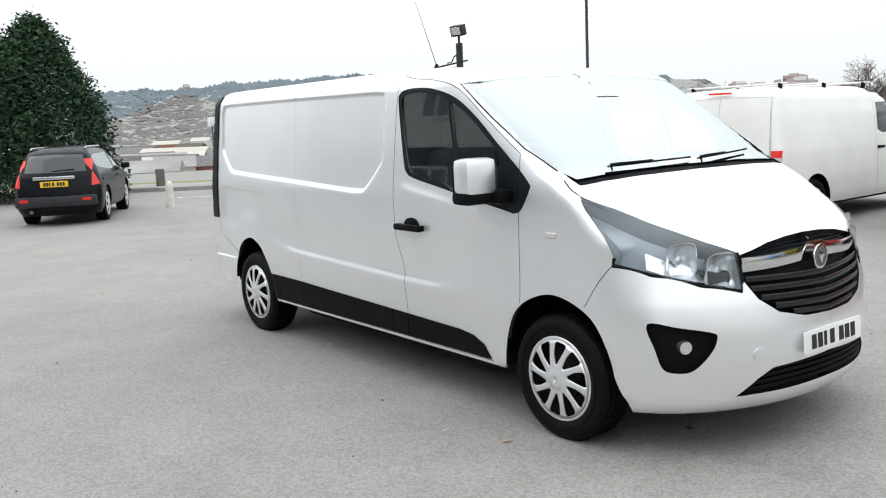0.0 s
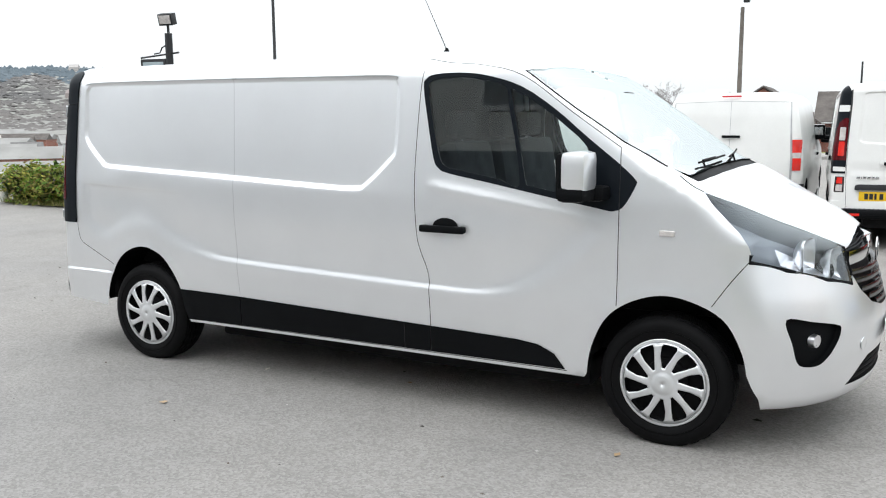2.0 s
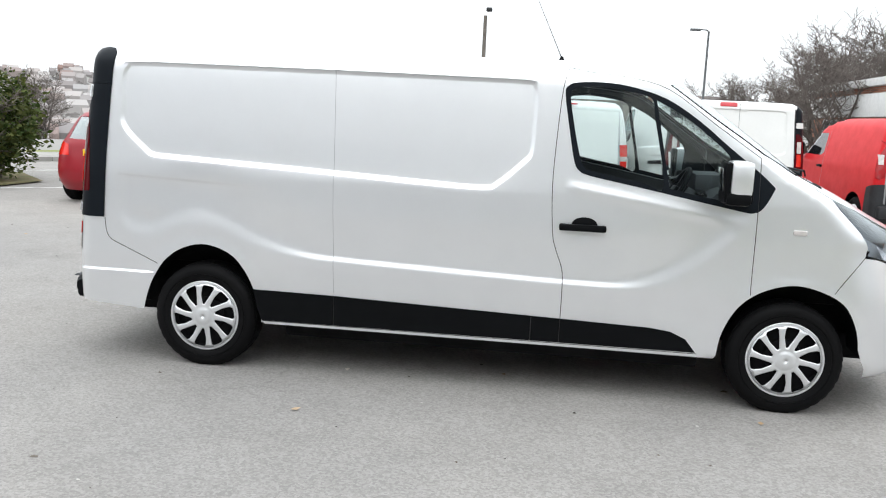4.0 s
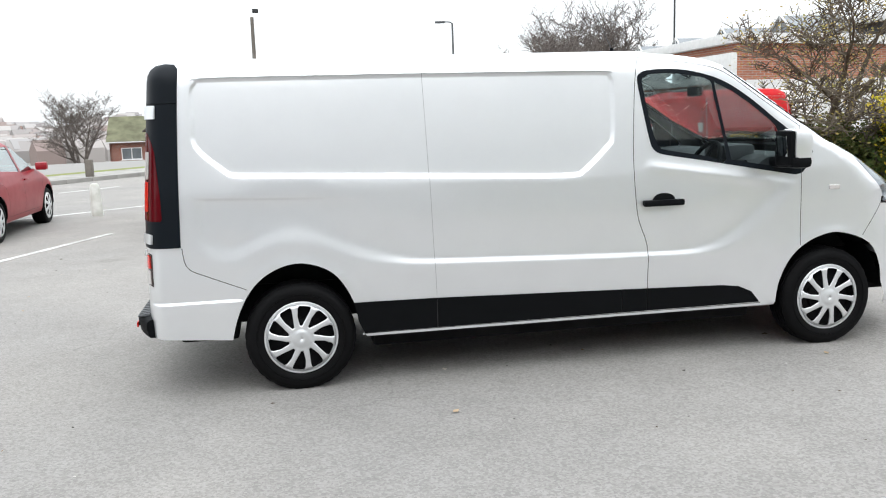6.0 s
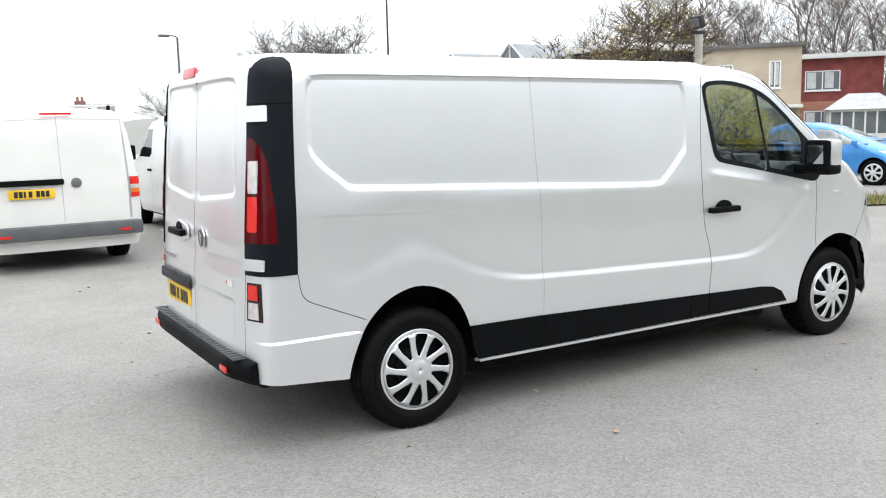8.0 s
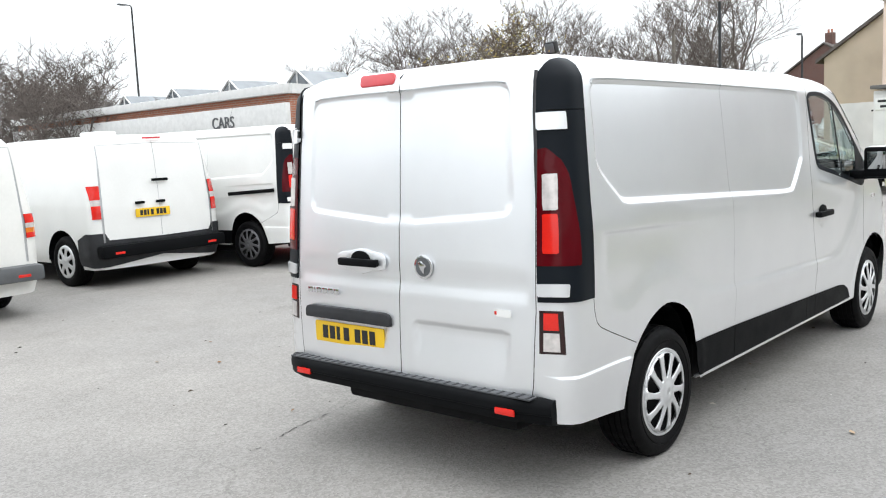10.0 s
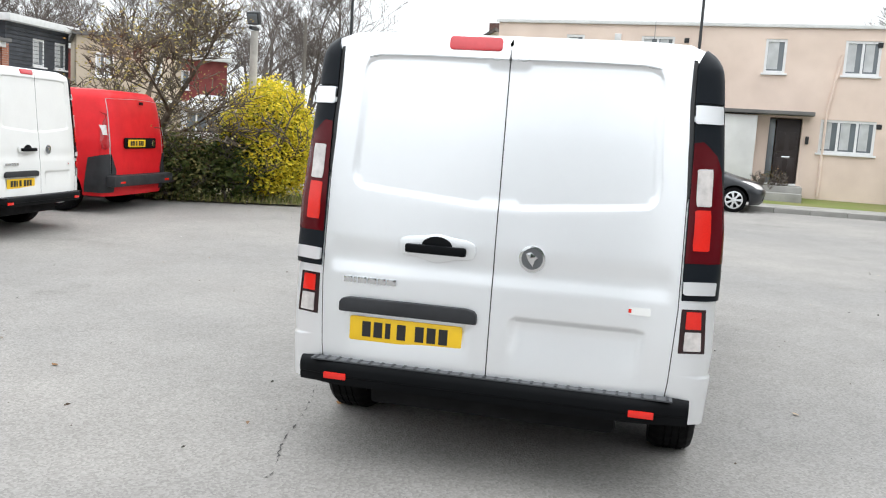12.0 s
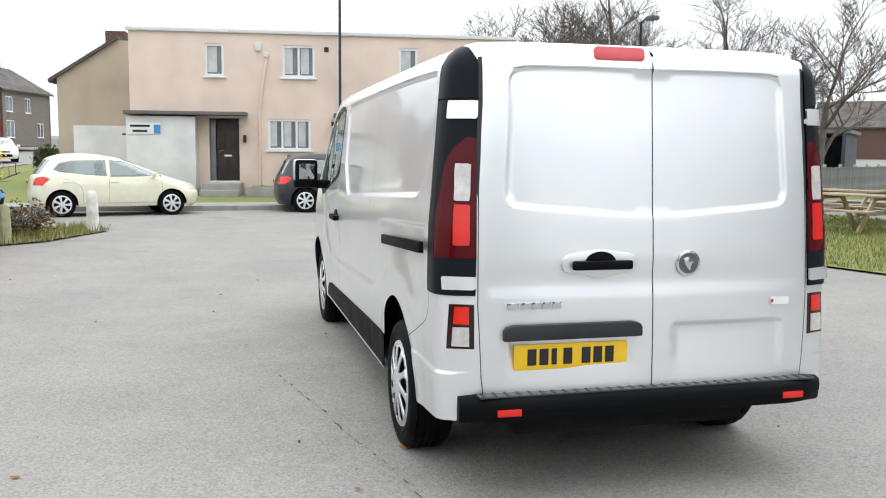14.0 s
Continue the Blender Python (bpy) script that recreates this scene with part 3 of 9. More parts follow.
# ---- the silver van ----
def long_van(label, SILVER, m=None, rims=None):
    van = thing("panel_van", label, "van", m=m)
    sh = Shell(front=[(0.2, 4.28), (0.235, 4.36), (0.27, 4.395), (0.35, 4.41), (0.5, 4.43), (0.62, 4.43), (0.75, 4.40), (0.9, 4.355), (0.98, 4.315), (1.03, 4.27), (1.08, 4.18), (1.15, 4.03), (1.25, 3.83), (1.33, 3.66), (1.365, 3.57), (1.40, 3.51), (1.5, 3.375), (1.6, 3.235), (1.75, 3.02), (1.85, 2.86), (1.9, 2.75), (1.93, 2.62), (1.955, 2.45), (1.972, 2.28)],
               rear=[(0.2, -0.86), (0.3, -0.90), (0.48, -0.905), (0.7, -0.90), (1.0, -0.885), (1.56, -0.845), (1.8, -0.825), (1.88, -0.82), (1.93, -0.81), (1.958, -0.785), (1.972, -0.735)],
               width=[(0.2, 0.925), (0.25, 0.950), (0.3, 0.958), (0.45, 0.965), (0.67, 0.982), (0.85, 0.978), (1.0, 0.978), (1.2, 0.972), (1.35, 0.958), (1.56, 0.940), (1.71, 0.927), (1.83, 0.9155), (1.87, 0.909), (1.90, 0.893), (1.93, 0.866), (1.957, 0.826), (1.972, 0.775)],
               rf=[(0.3, 0.6), (0.75, 0.6), (0.95, 0.62), (1.1, 0.46), (1.26, 0.28), (1.35, 0.26), (1.5, 0.24), (1.85, 0.22), (1.96, 0.22)],
               rr=0.2, pf=[(0.9, 2.0), (1.05, 2.15), (1.3, 3.1), (1.4, 3.9), (1.96, 4.0)], pr=4.0, z0=0.24, z1=1.972, soft=0.012)
    S, Fr, Re = (lambda x, z: ("s", x, z)), (lambda y, z: ("f", y, z)), (lambda y, z: ("r", y, z))
    sh.taper = lambda x: 1.0 - 0.028 * np.clip((0.25 - x) / 0.95, 0, 1) ** 2 * (3 - 2 * np.clip((0.25 - x) / 0.95, 0, 1))
    panel = soften([(-0.55, 1.47), (-0.558, 1.62), (-0.555, 1.78), (-0.525, 1.84), (-0.45, 1.862), (0.2, 1.861), (0.79, 1.858), (1.4, 1.852), (1.92, 1.845), (1.98, 1.82), (2.0, 1.76), (2.0, 1.6), (1.99, 1.43), (1.95, 1.37), (1.80, 1.235), (1.70, 1.202), (1.3, 1.215), (0.6, 1.248), (-0.2, 1.282), (-0.34, 1.292), (-0.40, 1.325)], 4)
    ridge = [(-0.66, 0.90), (-0.56, 0.865), (-0.46, 0.80), (-0.34, 0.785), (-0.24, 0.835), (-0.15, 0.862), (-0.01, 0.88), (0.13, 0.858), (0.24, 0.812), (0.36, 0.762), (0.5, 0.736), (0.79, 0.715), (1.5, 0.69), (2.2, 0.67), (2.56, 0.668), (2.70, 0.682), (2.82, 0.725), (3.0, 0.84), (3.13, 0.965), (3.24, 1.09), (3.5, 1.3)]
    line = soften(ridge, 3, False)
    rx, rz = [p[0] for p in line], [p[1] for p in line]
    rear_panel = soften([(0.0, 1.862), (0.3, 1.866), (0.60, 1.862), (0.66, 1.835), (0.675, 1.76), (0.69, 1.5), (0.70, 1.34), (0.665, 1.278), (0.58, 1.262), (0.3, 1.24), (0.0, 1.22), (-0.3, 1.24), (-0.6, 1.27), (-0.66, 1.83), (-0.3, 1.866)], 3)
    low_panel = [(0.085, 0.755), (0.11, 0.775), (0.66, 0.775), (0.69, 0.755), (0.685, 0.53), (0.66, 0.505), (0.11, 0.505), (0.085, 0.53)]

    def step(d, w):
        t = np.clip(d / w, 0, 1)
        return t * t * (3 - 2 * t)

    def side(x, z):
        shape = x.shape
        x, z = x.ravel(), z.ravel()
        d = np.where(inside(x, z, panel), edge_distance(x, z, panel), -1)
        top = np.clip((z - 1.74) / 0.08, 0, 1)
        out = 0.015 * step(d, 0.034 - 0.012 * top)
        zr = np.interp(x, rx, rz)
        dz = z - zr
        fade = step(x + 0.62, 0.12) * step(3.30 - x, 0.2)
        wide = 0.05 + 0.08 * (1 - step(x - 0.25, 0.5)) + 0.10 * step(x - 2.45, 0.5)
        out += fade * (0.0105 + 0.0015 * (1 - step(x - 0.3, 0.4))) * np.where(dz > 0, step(dz, wide) * (1 - step(dz - wide, 0.30)), 0)
        out += fade * 0.003 * step(-dz, 0.10)
        for cx in (-0.02, 3.5):
            r = np.hypot(x - cx, z - 0.345)
            out -= 0.005 * np.exp(-((r - 0.42) / 0.03) ** 2) * (z > 0.3)
        # pressed line behind the upper panel, fading ahead
        below = 1.184 - 0.035 * (x + 0.5) - z
        out += 0.009 * step(below, 0.02) * (1 - step(below - 0.03, 0.20)) * step(x + 0.57, 0.06) * (1 - step(x + 0.2, 0.75))
        # swage round the window
        out -= 0.006 * np.exp(-((z - (1.30 - 0.16 * (x - 2.2) - 0.05)) / 0.03) ** 2) * step(x - 2.16, 0.1) * (1 - step(x - 3.1, 0.15))
        # hollow behind the handle
        out += 0.006 * np.clip(1 - ((x - 2.30) / 0.085) ** 2 - ((z - 1.0) / 0.06) ** 2, 0, 1)
        # crease of the rear bumper corner
        out -= 0.010 * step(0.585 - z, 0.02) * step(-0.30 - x, 0.05)
        return out.reshape(shape)

    def end(y, z):
        shape = y.shape
        y, z = y.ravel(), z.ravel()
        d = np.where(inside(y, z, rear_panel), edge_distance(y, z, rear_panel), -1)
        top = np.clip((z - 1.70) / 0.1, 0, 1)
        out = 0.0075 * step(d, 0.026 - 0.012 * top)
        d = np.where(inside(y, z, low_panel), edge_distance(y, z, low_panel), -1)
        out += 0.016 * step(d, 0.036) * step(z - 0.50, 0.24)
        out += 0.007 * step(1.06 - z, 0.1) * step(0.78 - y, 0.03)
        out -= 0.007 * step(0.96 - z, 0.09) * step(0.78 - y, 0.03)
        return out.reshape(shape)

    sh.side_relief, sh.end_relief = side, end
    arch_r = soften([(-0.405, 0.2), (-0.40, 0.33), (-0.35, 0.50), (-0.26, 0.65), (-0.13, 0.745), (0.03, 0.775), (0.2, 0.71), (0.305, 0.56), (0.345, 0.40), (0.352, 0.2)], 4)
    arch_f = soften([(3.105, 0.2), (3.108, 0.32), (3.13, 0.46), (3.20, 0.61), (3.31, 0.705), (3.47, 0.76), (3.62, 0.745), (3.77, 0.675), (3.85, 0.55), (3.885, 0.41), (3.89, 0.2)], 4)
    frame_o = soften([(2.148, 1.78), (2.165, 1.825), (2.22, 1.845), (2.36, 1.850), (2.52, 1.832), (2.72, 1.772), (2.91, 1.655), (3.08, 1.52), (3.25, 1.39), (3.335, 1.315), (3.34, 1.285), (3.29, 1.19), (3.24, 1.158), (3.14, 1.168), (2.6, 1.268), (2.32, 1.318), (2.255, 1.345), (2.222, 1.40), (2.18, 1.6)], 3)
    pane_a = soften([(2.178, 1.775), (2.20, 1.808), (2.24, 1.820), (2.36, 1.824), (2.50, 1.808), (2.632, 1.772), (2.66, 1.66), (2.735, 1.275), (2.62, 1.295), (2.34, 1.345), (2.285, 1.365), (2.255, 1.42), (2.21, 1.6)], 3)
    pane_b = [(2.663, 1.762), (2.78, 1.705), (2.90, 1.625), (3.04, 1.515), (3.085, 1.47), (3.10, 1.43), (3.085, 1.215), (2.95, 1.235), (2.768, 1.270)]
    surround = [S(-0.755, 1.915), S(-0.725, 1.935), S(-0.675, 1.944), S(-0.625, 1.940), S(-0.606, 1.915), S(-0.608, 1.87), S(-0.615, 1.80), S(-0.625, 1.65), S(-0.64, 1.35), S(-0.655, 0.905), Re(0.80, 0.905), Re(0.795, 1.06), Re(0.787, 1.56), Re(0.776, 1.72), Re(0.768, 1.84), Re(0.772, 1.88)]
    lamp = [Re(0.797, 1.062), Re(0.79, 1.56), Re(0.825, 1.566), S(-0.792, 1.555), S(-0.772, 1.51), S(-0.758, 1.45), S(-0.745, 1.2), S(-0.745, 1.075), S(-0.752, 1.062)]
    lens_w, lens_r = [Re(0.818, 1.30), Re(0.813, 1.455), Re(0.872, 1.455), Re(0.878, 1.30)], [Re(0.82, 1.115), Re(0.818, 1.285), Re(0.879, 1.285), Re(0.886, 1.115)]
    cap_hi, cap_lo = [Re(0.783, 1.64), Re(0.78, 1.715), S(-0.738, 1.715), S(-0.743, 1.64)], [Re(0.80, 0.93), Re(0.798, 0.985), S(-0.80, 0.985), S(-0.805, 0.93)]
    fog_case = [Re(0.805, 0.68), Re(0.805, 0.868), S(-0.822, 0.868), S(-0.826, 0.68)]
    fog_red, fog_white = [Re(0.826, 0.785), Re(0.826, 0.858), S(-0.834, 0.858), S(-0.836, 0.785)], [Re(0.826, 0.692), Re(0.826, 0.772), S(-0.836, 0.772), S(-0.838, 0.692)]
    def cut(poly, f=0.2):
        """Corners cut off, so that they read as round."""
        q, out = [sh.at(k) for k in poly], []
        for i, p in enumerate(q):
            a, b = q[i - 1], q[(i + 1) % len(q)]
            for g in (f, f * 0.35):
                out.append((p[0] + (a[0] - p[0]) * g, p[1] + (a[1] - p[1]) * g * (0.5 if g < f else 1)))
            out.append((p[0] + (b[0] - p[0]) * f, p[1] + (b[1] - p[1]) * f))
        return out
    lens_w, lens_r, cap_hi, cap_lo = cut(lens_w, 0.16), cut(lens_r, 0.14), cut(cap_hi, 0.12), cut(cap_lo, 0.12)
    head = [S(3.655, 1.262), S(3.70, 1.205), S(3.76, 1.145), S(3.83, 1.075), S(3.868, 1.02), S(3.882, 0.98), S(3.875, 0.945), Fr(0.86, 0.905), Fr(0.70, 0.85), Fr(0.53, 0.812), Fr(0.515, 0.86), Fr(0.50, 0.985), Fr(0.62, 1.04), Fr(0.76, 1.125), Fr(0.85, 1.20)]
    grille = [Fr(0.505, 0.97), Fr(0.3, 1.012), Fr(0.15, 1.026), Fr(0.0, 1.03), Fr(0.0, 0.655), Fr(0.2, 0.662), Fr(0.36, 0.70), Fr(0.46, 0.77), Fr(0.508, 0.85)]
    pod = [Fr(0.909, 0.685), Fr(0.82, 0.668), Fr(0.70, 0.64), Fr(0.682, 0.61), Fr(0.72, 0.52), Fr(0.772, 0.458), Fr(0.83, 0.452), Fr(0.866, 0.475), Fr(0.893, 0.57)]
    pod = soften([sh.at(k) for k in pod], 4)
    low = [Fr(0.575, 0.318), Fr(0.47, 0.40), Fr(0.40, 0.44), Fr(0.0, 0.462), Fr(0.0, 0.325), Fr(0.35, 0.318)]
    trim = [(0.30, 0.515), (0.83, 0.508), (2.2, 0.470), (2.72, 0.455), (2.84, 0.44), (2.93, 0.40), (2.99, 0.325), (0.30, 0.322)]
    screen = [Fr(0.0, 1.36), Fr(0.45, 1.357), Fr(0.72, 1.345), Fr(0.86, 1.335), S(3.47, 1.375), S(3.27, 1.49), S(3.02, 1.655), S(2.79, 1.815), S(2.735, 1.852), Fr(0.70, 1.873), Fr(0.4, 1.890), Fr(0.0, 1.898)]
    cowl = [Fr(0.0, 1.332), Fr(0.5, 1.328), Fr(0.75, 1.318), Fr(0.88, 1.305), S(3.50, 1.362), S(3.46, 1.385)] + screen[3::-1]
    bonnet = [Fr(0.0, 1.333), Fr(0.5, 1.329), Fr(0.75, 1.319), S(3.60, 1.285), S(3.655, 1.262)] + head[:10:-1] + [Fr(0.3, 1.016), Fr(0.15, 1.03), Fr(0.0, 1.034)]
    gapline = lambda *q: ribbon(soften([sh.at(k) for k in q], 4, False), 0.0022)
    g_door = gapline((2.165, 1.93), (2.135, 1.80), (2.115, 1.5), (2.108, 1.24), (2.125, 0.98), (2.15, 0.88), (2.188, 0.78), (2.2, 0.68), (2.2, 0.36))
    g_door_top = gapline((2.165, 1.93), (2.30, 1.905), (2.5, 1.885), (2.73, 1.825), (3.0, 1.64), (3.255, 1.468))
    g_wing = gapline((3.258, 1.47), (3.262, 1.2), (3.262, 0.69))
    g_bump = gapline(S(3.875, 0.948), S(3.80, 0.85), S(3.72, 0.73))
    g_wingtop = gapline(S(3.655, 1.262), S(3.60, 1.29), S(3.535, 1.335))
    g_rear = gapline((-0.65, 0.90), (-0.64, 0.82), (-0.615, 0.775), (-0.55, 0.74), (-0.30, 0.635))
    g_lampv = ribbon(sh.chain([Re(0.768, 1.90), Re(0.77, 1.72), Re(0.78, 1.56), Re(0.788, 1.06), Re(0.79, 0.86), Re(0.775, 0.55), Re(0.765, 0.47)], False), 0.0022)
    g_split = ribbon(sh.chain([Re(0.788, 1.724), Re(0.84, 1.724), S(-0.76, 1.724), S(-0.625, 1.724)], False), 0.0022)
    g_joint = ribbon([(0.79, 1.955), (0.80, 1.6), (0.815, 1.0), (0.83, 0.525)], 0.0012)
    g_seam = [Re(0.0, 0.47), Re(0.0026, 0.47), Re(0.0026, 1.89), Re(0.0, 1.89)]
    g_trim = [ribbon([(x, 0.325), (x, zt)], 0.003) for x, zt in ((0.83, 0.503), (2.03, 0.470), (2.2, 0.466))]
    top_line = [(-0.47, 1.861), (0.2, 1.8605), (0.79, 1.8575), (1.4, 1.8515), (1.93, 1.844)]
    groove = ribbon(soften([(-0.53, 1.835)] + top_line + [(1.975, 1.822)], 5, False), 0.004)
    rear_groove = ribbon(sh.chain([Re(0.004, 1.864), Re(0.3, 1.867), Re(0.58, 1.864), Re(0.635, 1.852)], False), 0.004)
    g_low = ribbon([(0.355, 0.318), (3.0, 0.318)], 0.002)
    door_zone = [(2.165, 1.925), (2.135, 1.80), (2.115, 1.5), (2.108, 1.24), (2.125, 0.98), (2.15, 0.88), (2.188, 0.78), (2.2, 0.68), (2.2, 0.335), (3.08, 0.335), (3.262, 0.69), (3.262, 1.2), (3.258, 1.47), (3.0, 1.635), (2.73, 1.82), (2.5, 1.88), (2.30, 1.90)]
    rear_zone = [Re(0.003, 0.47), Re(0.003, 1.93), Re(0.4, 1.94), Re(0.74, 1.935), Re(0.77, 1.72), Re(0.78, 1.56), Re(0.788, 1.06), Re(0.79, 0.86), Re(0.775, 0.55), Re(0.765, 0.47)]
    bump_zone = [Fr(0.0, 0.2), Fr(0.0, 0.66), Fr(0.2, 0.66), Fr(0.36, 0.70), Fr(0.46, 0.77), Fr(0.508, 0.85), Fr(0.53, 0.812), Fr(0.70, 0.85), Fr(0.86, 0.905), S(3.875, 0.945), S(3.80, 0.85), S(3.72, 0.73), S(3.80, 0.5), S(3.88, 0.2)]
    holes = [arch_r, arch_f, [(0.30, 0.2), (0.30, 0.300), (3.15, 0.300), (3.15, 0.2)], [(-0.38, 0.2), (-0.38, 0.335), S(-0.85, 0.37), Re(0.0, 0.40), (-3.0, 0.40), (-3.0, 0.2)]]
    mid = soften(ridge[1:-1], 3, False)
    pressed = [panel] + [[(p[0], p[1] + d) for p in mid] for d in (-0.03, 0.0, 0.009, 0.018, 0.027, 0.036, 0.05, 0.075, 0.13, 0.2)]
    inset = lambda d: [(p[0] + d * q[0], p[1] + d * q[1]) for p, q in zip(panel, inward)]
    inward = []
    for i, p in enumerate(panel):
        a, b = panel[i - 1], panel[(i + 1) % len(panel)]
        k = math.hypot(b[0] - a[0], b[1] - a[1])
        inward.append(((b[1] - a[1]) / k, -(b[0] - a[0]) / k))
    for poly in (rear_panel[:-1], low_panel):
        k = len(poly)
        for dd in (0.0, 0.007, 0.015, 0.024, 0.034):
            q = []
            for i in range(k):
                a, b = poly[i - 1], poly[(i + 1) % k]
                h = math.hypot(b[0] - a[0], b[1] - a[1])
                q.append((poly[i][0] + dd * (b[1] - a[1]) / h, poly[i][1] - dd * (b[0] - a[0]) / h))
            q = [c for c in q if c[0] >= 0.0]
            pressed.append(sh.chain([("r", max(c[0], 0.002), c[1]) for c in q], False))
    for yy in (0.006, 0.014, 0.026, 0.045, 0.07):
        pressed.append(sh.chain([("r", yy, 0.48), ("r", yy, 1.89)], False))
    for zz in (0.87, 0.90, 0.93, 0.96, 0.99, 1.02, 1.05):
        pressed.append(sh.chain([("r", 0.004, zz), ("r", 0.77, zz)], False))
    for zz in (0.565, 0.572, 0.579, 0.586):
        pressed.append([(-0.84, zz), (-0.31, zz)])
    pressed += [inset(d) + inset(d)[:1] for d in (0.006, 0.012, 0.018, 0.026, 0.035)]
    pressed += [[(-0.54 + 0.05 * k, 1.178 - 0.035 * (-0.04 + 0.05 * k) + d) for k in range(26)] for d in (-0.025, -0.012, -0.006, 0.0, 0.006, 0.012, 0.025)]
    regions = [
        dict(name="panel_gap", polys=[g_split], mat=GAP, off=-0.002, each=True),
        dict(name="panel_gap", polys=[g_joint], mat=SEAMGREY, off=-0.001, each=True),
        *[dict(name="panel_gap", polys=[g], mat=GAP, off=-0.005, each=True) for g in (g_door, g_door_top, g_wing, g_bump, g_wingtop, g_rear, g_lampv, g_seam, g_low, *g_trim)],
        dict(name="pressed_groove", polys=[groove], mat=SILVER, off=-0.009, each=True),
        dict(name="rear_groove", polys=[rear_groove], mat=SILVER, off=-0.008, each=True),
        dict(name="reversing_lens", polys=[lens_w], mat=CLEARLENS, off=0.016, each=True, label="pale clear lens"),
        dict(name="brake_lens", polys=[lens_r], mat=REDBRIGHT, off=0.016, each=True, label="bright red lens"),
        dict(name="fog_lens", polys=[fog_red], mat=REDBRIGHT, off=0.008, each=True, label="bright red lens"),
        dict(name="reflex_lens", polys=[fog_white], mat=CLEARLENS, off=0.008, each=True, label="clear lens"),
        dict(name="tail_lamp", polys=[lamp], mat=REDLENS, off=0.012, each=True, label="dark red tail lamp cluster"),
        dict(name="hinge_cover", polys=[cap_hi], mat=SILVER, off=0.02, each=True),
        dict(name="lower_hinge_cover", polys=[cap_lo], mat=SILVER, off=0.02, each=True),
        dict(name="rear_corner_moulding", polys=[surround], mat=SURROUND, off=0.009, each=True, label="satin black corner moulding"),
        dict(name="fog_lamp_case", polys=[fog_case], mat=FOGCASE, off=0.002, each=True, label="dark rear fog lamp case"),
        dict(name="door_window", polys=[pane_a, pane_b], mat=GLASS, off=-0.008, each=True, label="tinted side glass"),
        dict(name="window_frame", polys=[frame_o], mat=SURROUND, off=0.002, each=True, label="black window surround"),
        dict(name="headlamp_cover", polys=[head], mat=LAMPGLASS, off=0.001, each=True, label="clear headlamp cover"),
        dict(name="grille", polys=[grille], mat=PLASTIC, off=-0.045, label="black grille recess"),
        dict(name="fog_light_pod", polys=[pod], mat=PLASTIC, off=-0.03, each=True, label="black fog light pocket"),
        dict(name="lower_grille", polys=[low], mat=PLASTIC, off=-0.04, label="black lower air intake"),
        dict(name="side_moulding", polys=[trim], mat=PLASTIC, off=0.006, each=True, label="black plastic side moulding"),
        dict(name="windscreen", polys=[screen], mat=WINDSCREEN, off=-0.004, label="clear windscreen"),
        dict(name="cowl", polys=[cowl], mat=PLASTIC, off=-0.012, label="black cowl panel"),
        dict(name="bonnet", polys=[bonnet], mat=SILVER),
        dict(name="front_bumper", polys=[bump_zone], mat=SILVER),
        dict(name="front_door", polys=[door_zone], mat=SILVER, each=True),
        dict(name="rear_door", polys=[rear_zone], mat=SILVER, each=True),
    ]
    made = sh.build(van, regions, SILVER, 0.05, holes, pressed, [(1.0, 1.40, 0.012), (1.86, 1.965, 0.012)], 0.022)
    # cab lining behind the skin
    cab = (sh.P[sh.tri][:, :, 0].min(1) > 1.98) & np.isin(sh.which, [-1] + [i for i, g in enumerate(regions) if g["name"] in ("bonnet", "front_door")]) & (sh.P[sh.tri][:, :, 2].min(1) > 0.45)
    t = sh.tri[cab]
    used, idx = np.unique(t, return_inverse=True)
    v, t = (sh.P - 0.03 * sh.N)[used], idx.reshape(-1, 3)
    b = len(v)
    mesh_ob("cab_lining", np.concatenate([v, v * (1, -1, 1)]), [tuple(q[::-1]) for q in t] + [tuple(i + b for i in q) for q in t], CABLINING, van, "grey cab lining")
    box("roof_lining", (2.28, 0, 1.90), (0.58, 1.45, 0.02), CABLINING, van, "", 0.008)
    for lens, case in (("reversing_lens", "tail_lamp"), ("brake_lens", "tail_lamp"), ("fog_lens", "fog_lamp_case"), ("reflex_lens", "fog_lamp_case")):
        for k in (0, 1):
            made[lens][k].parent = made[case][k]
    # headlamps: dark bowl, reflectors and bulbs behind the cover
    for k, sy in enumerate((1, -1)):
        cover = made["headlamp_cover"][k]
        hp = [sh.at(p) for p in head]
        cc = [(sum(p[0] for p in hp) / len(hp)), (sum(p[1] for p in hp) / len(hp))]
        shrink = [(cc[0] + (p[0] - cc[0]) * 0.97, cc[1] + (p[1] - cc[1]) * 0.97) for p in hp]
        outer = [sh.point(p, -0.006) for p in hp]
        deep = [sh.point(p, -0.11) for p in shrink]
        bm = bmesh.new()
        o = [bm.verts.new((p.x, p.y * sy, p.z)) for p in outer]
        d = [bm.verts.new((p.x, p.y * sy, p.z)) for p in deep]
        n = len(o)
        for i in range(n):
            bm.faces.new((o[i], o[(i + 1) % n], d[(i + 1) % n], d[i]))
        bmesh.ops.triangle_fill(bm, use_beauty=True, edges=[e for e in bm.edges if e.verts[0] in d and e.verts[1] in d])
        bmesh.ops.recalc_face_normals(bm, faces=bm.faces[:])
        part("lamp_bowl", bm, LAMPBOWL, cover, "dark grey lamp bowl", smooth=True)
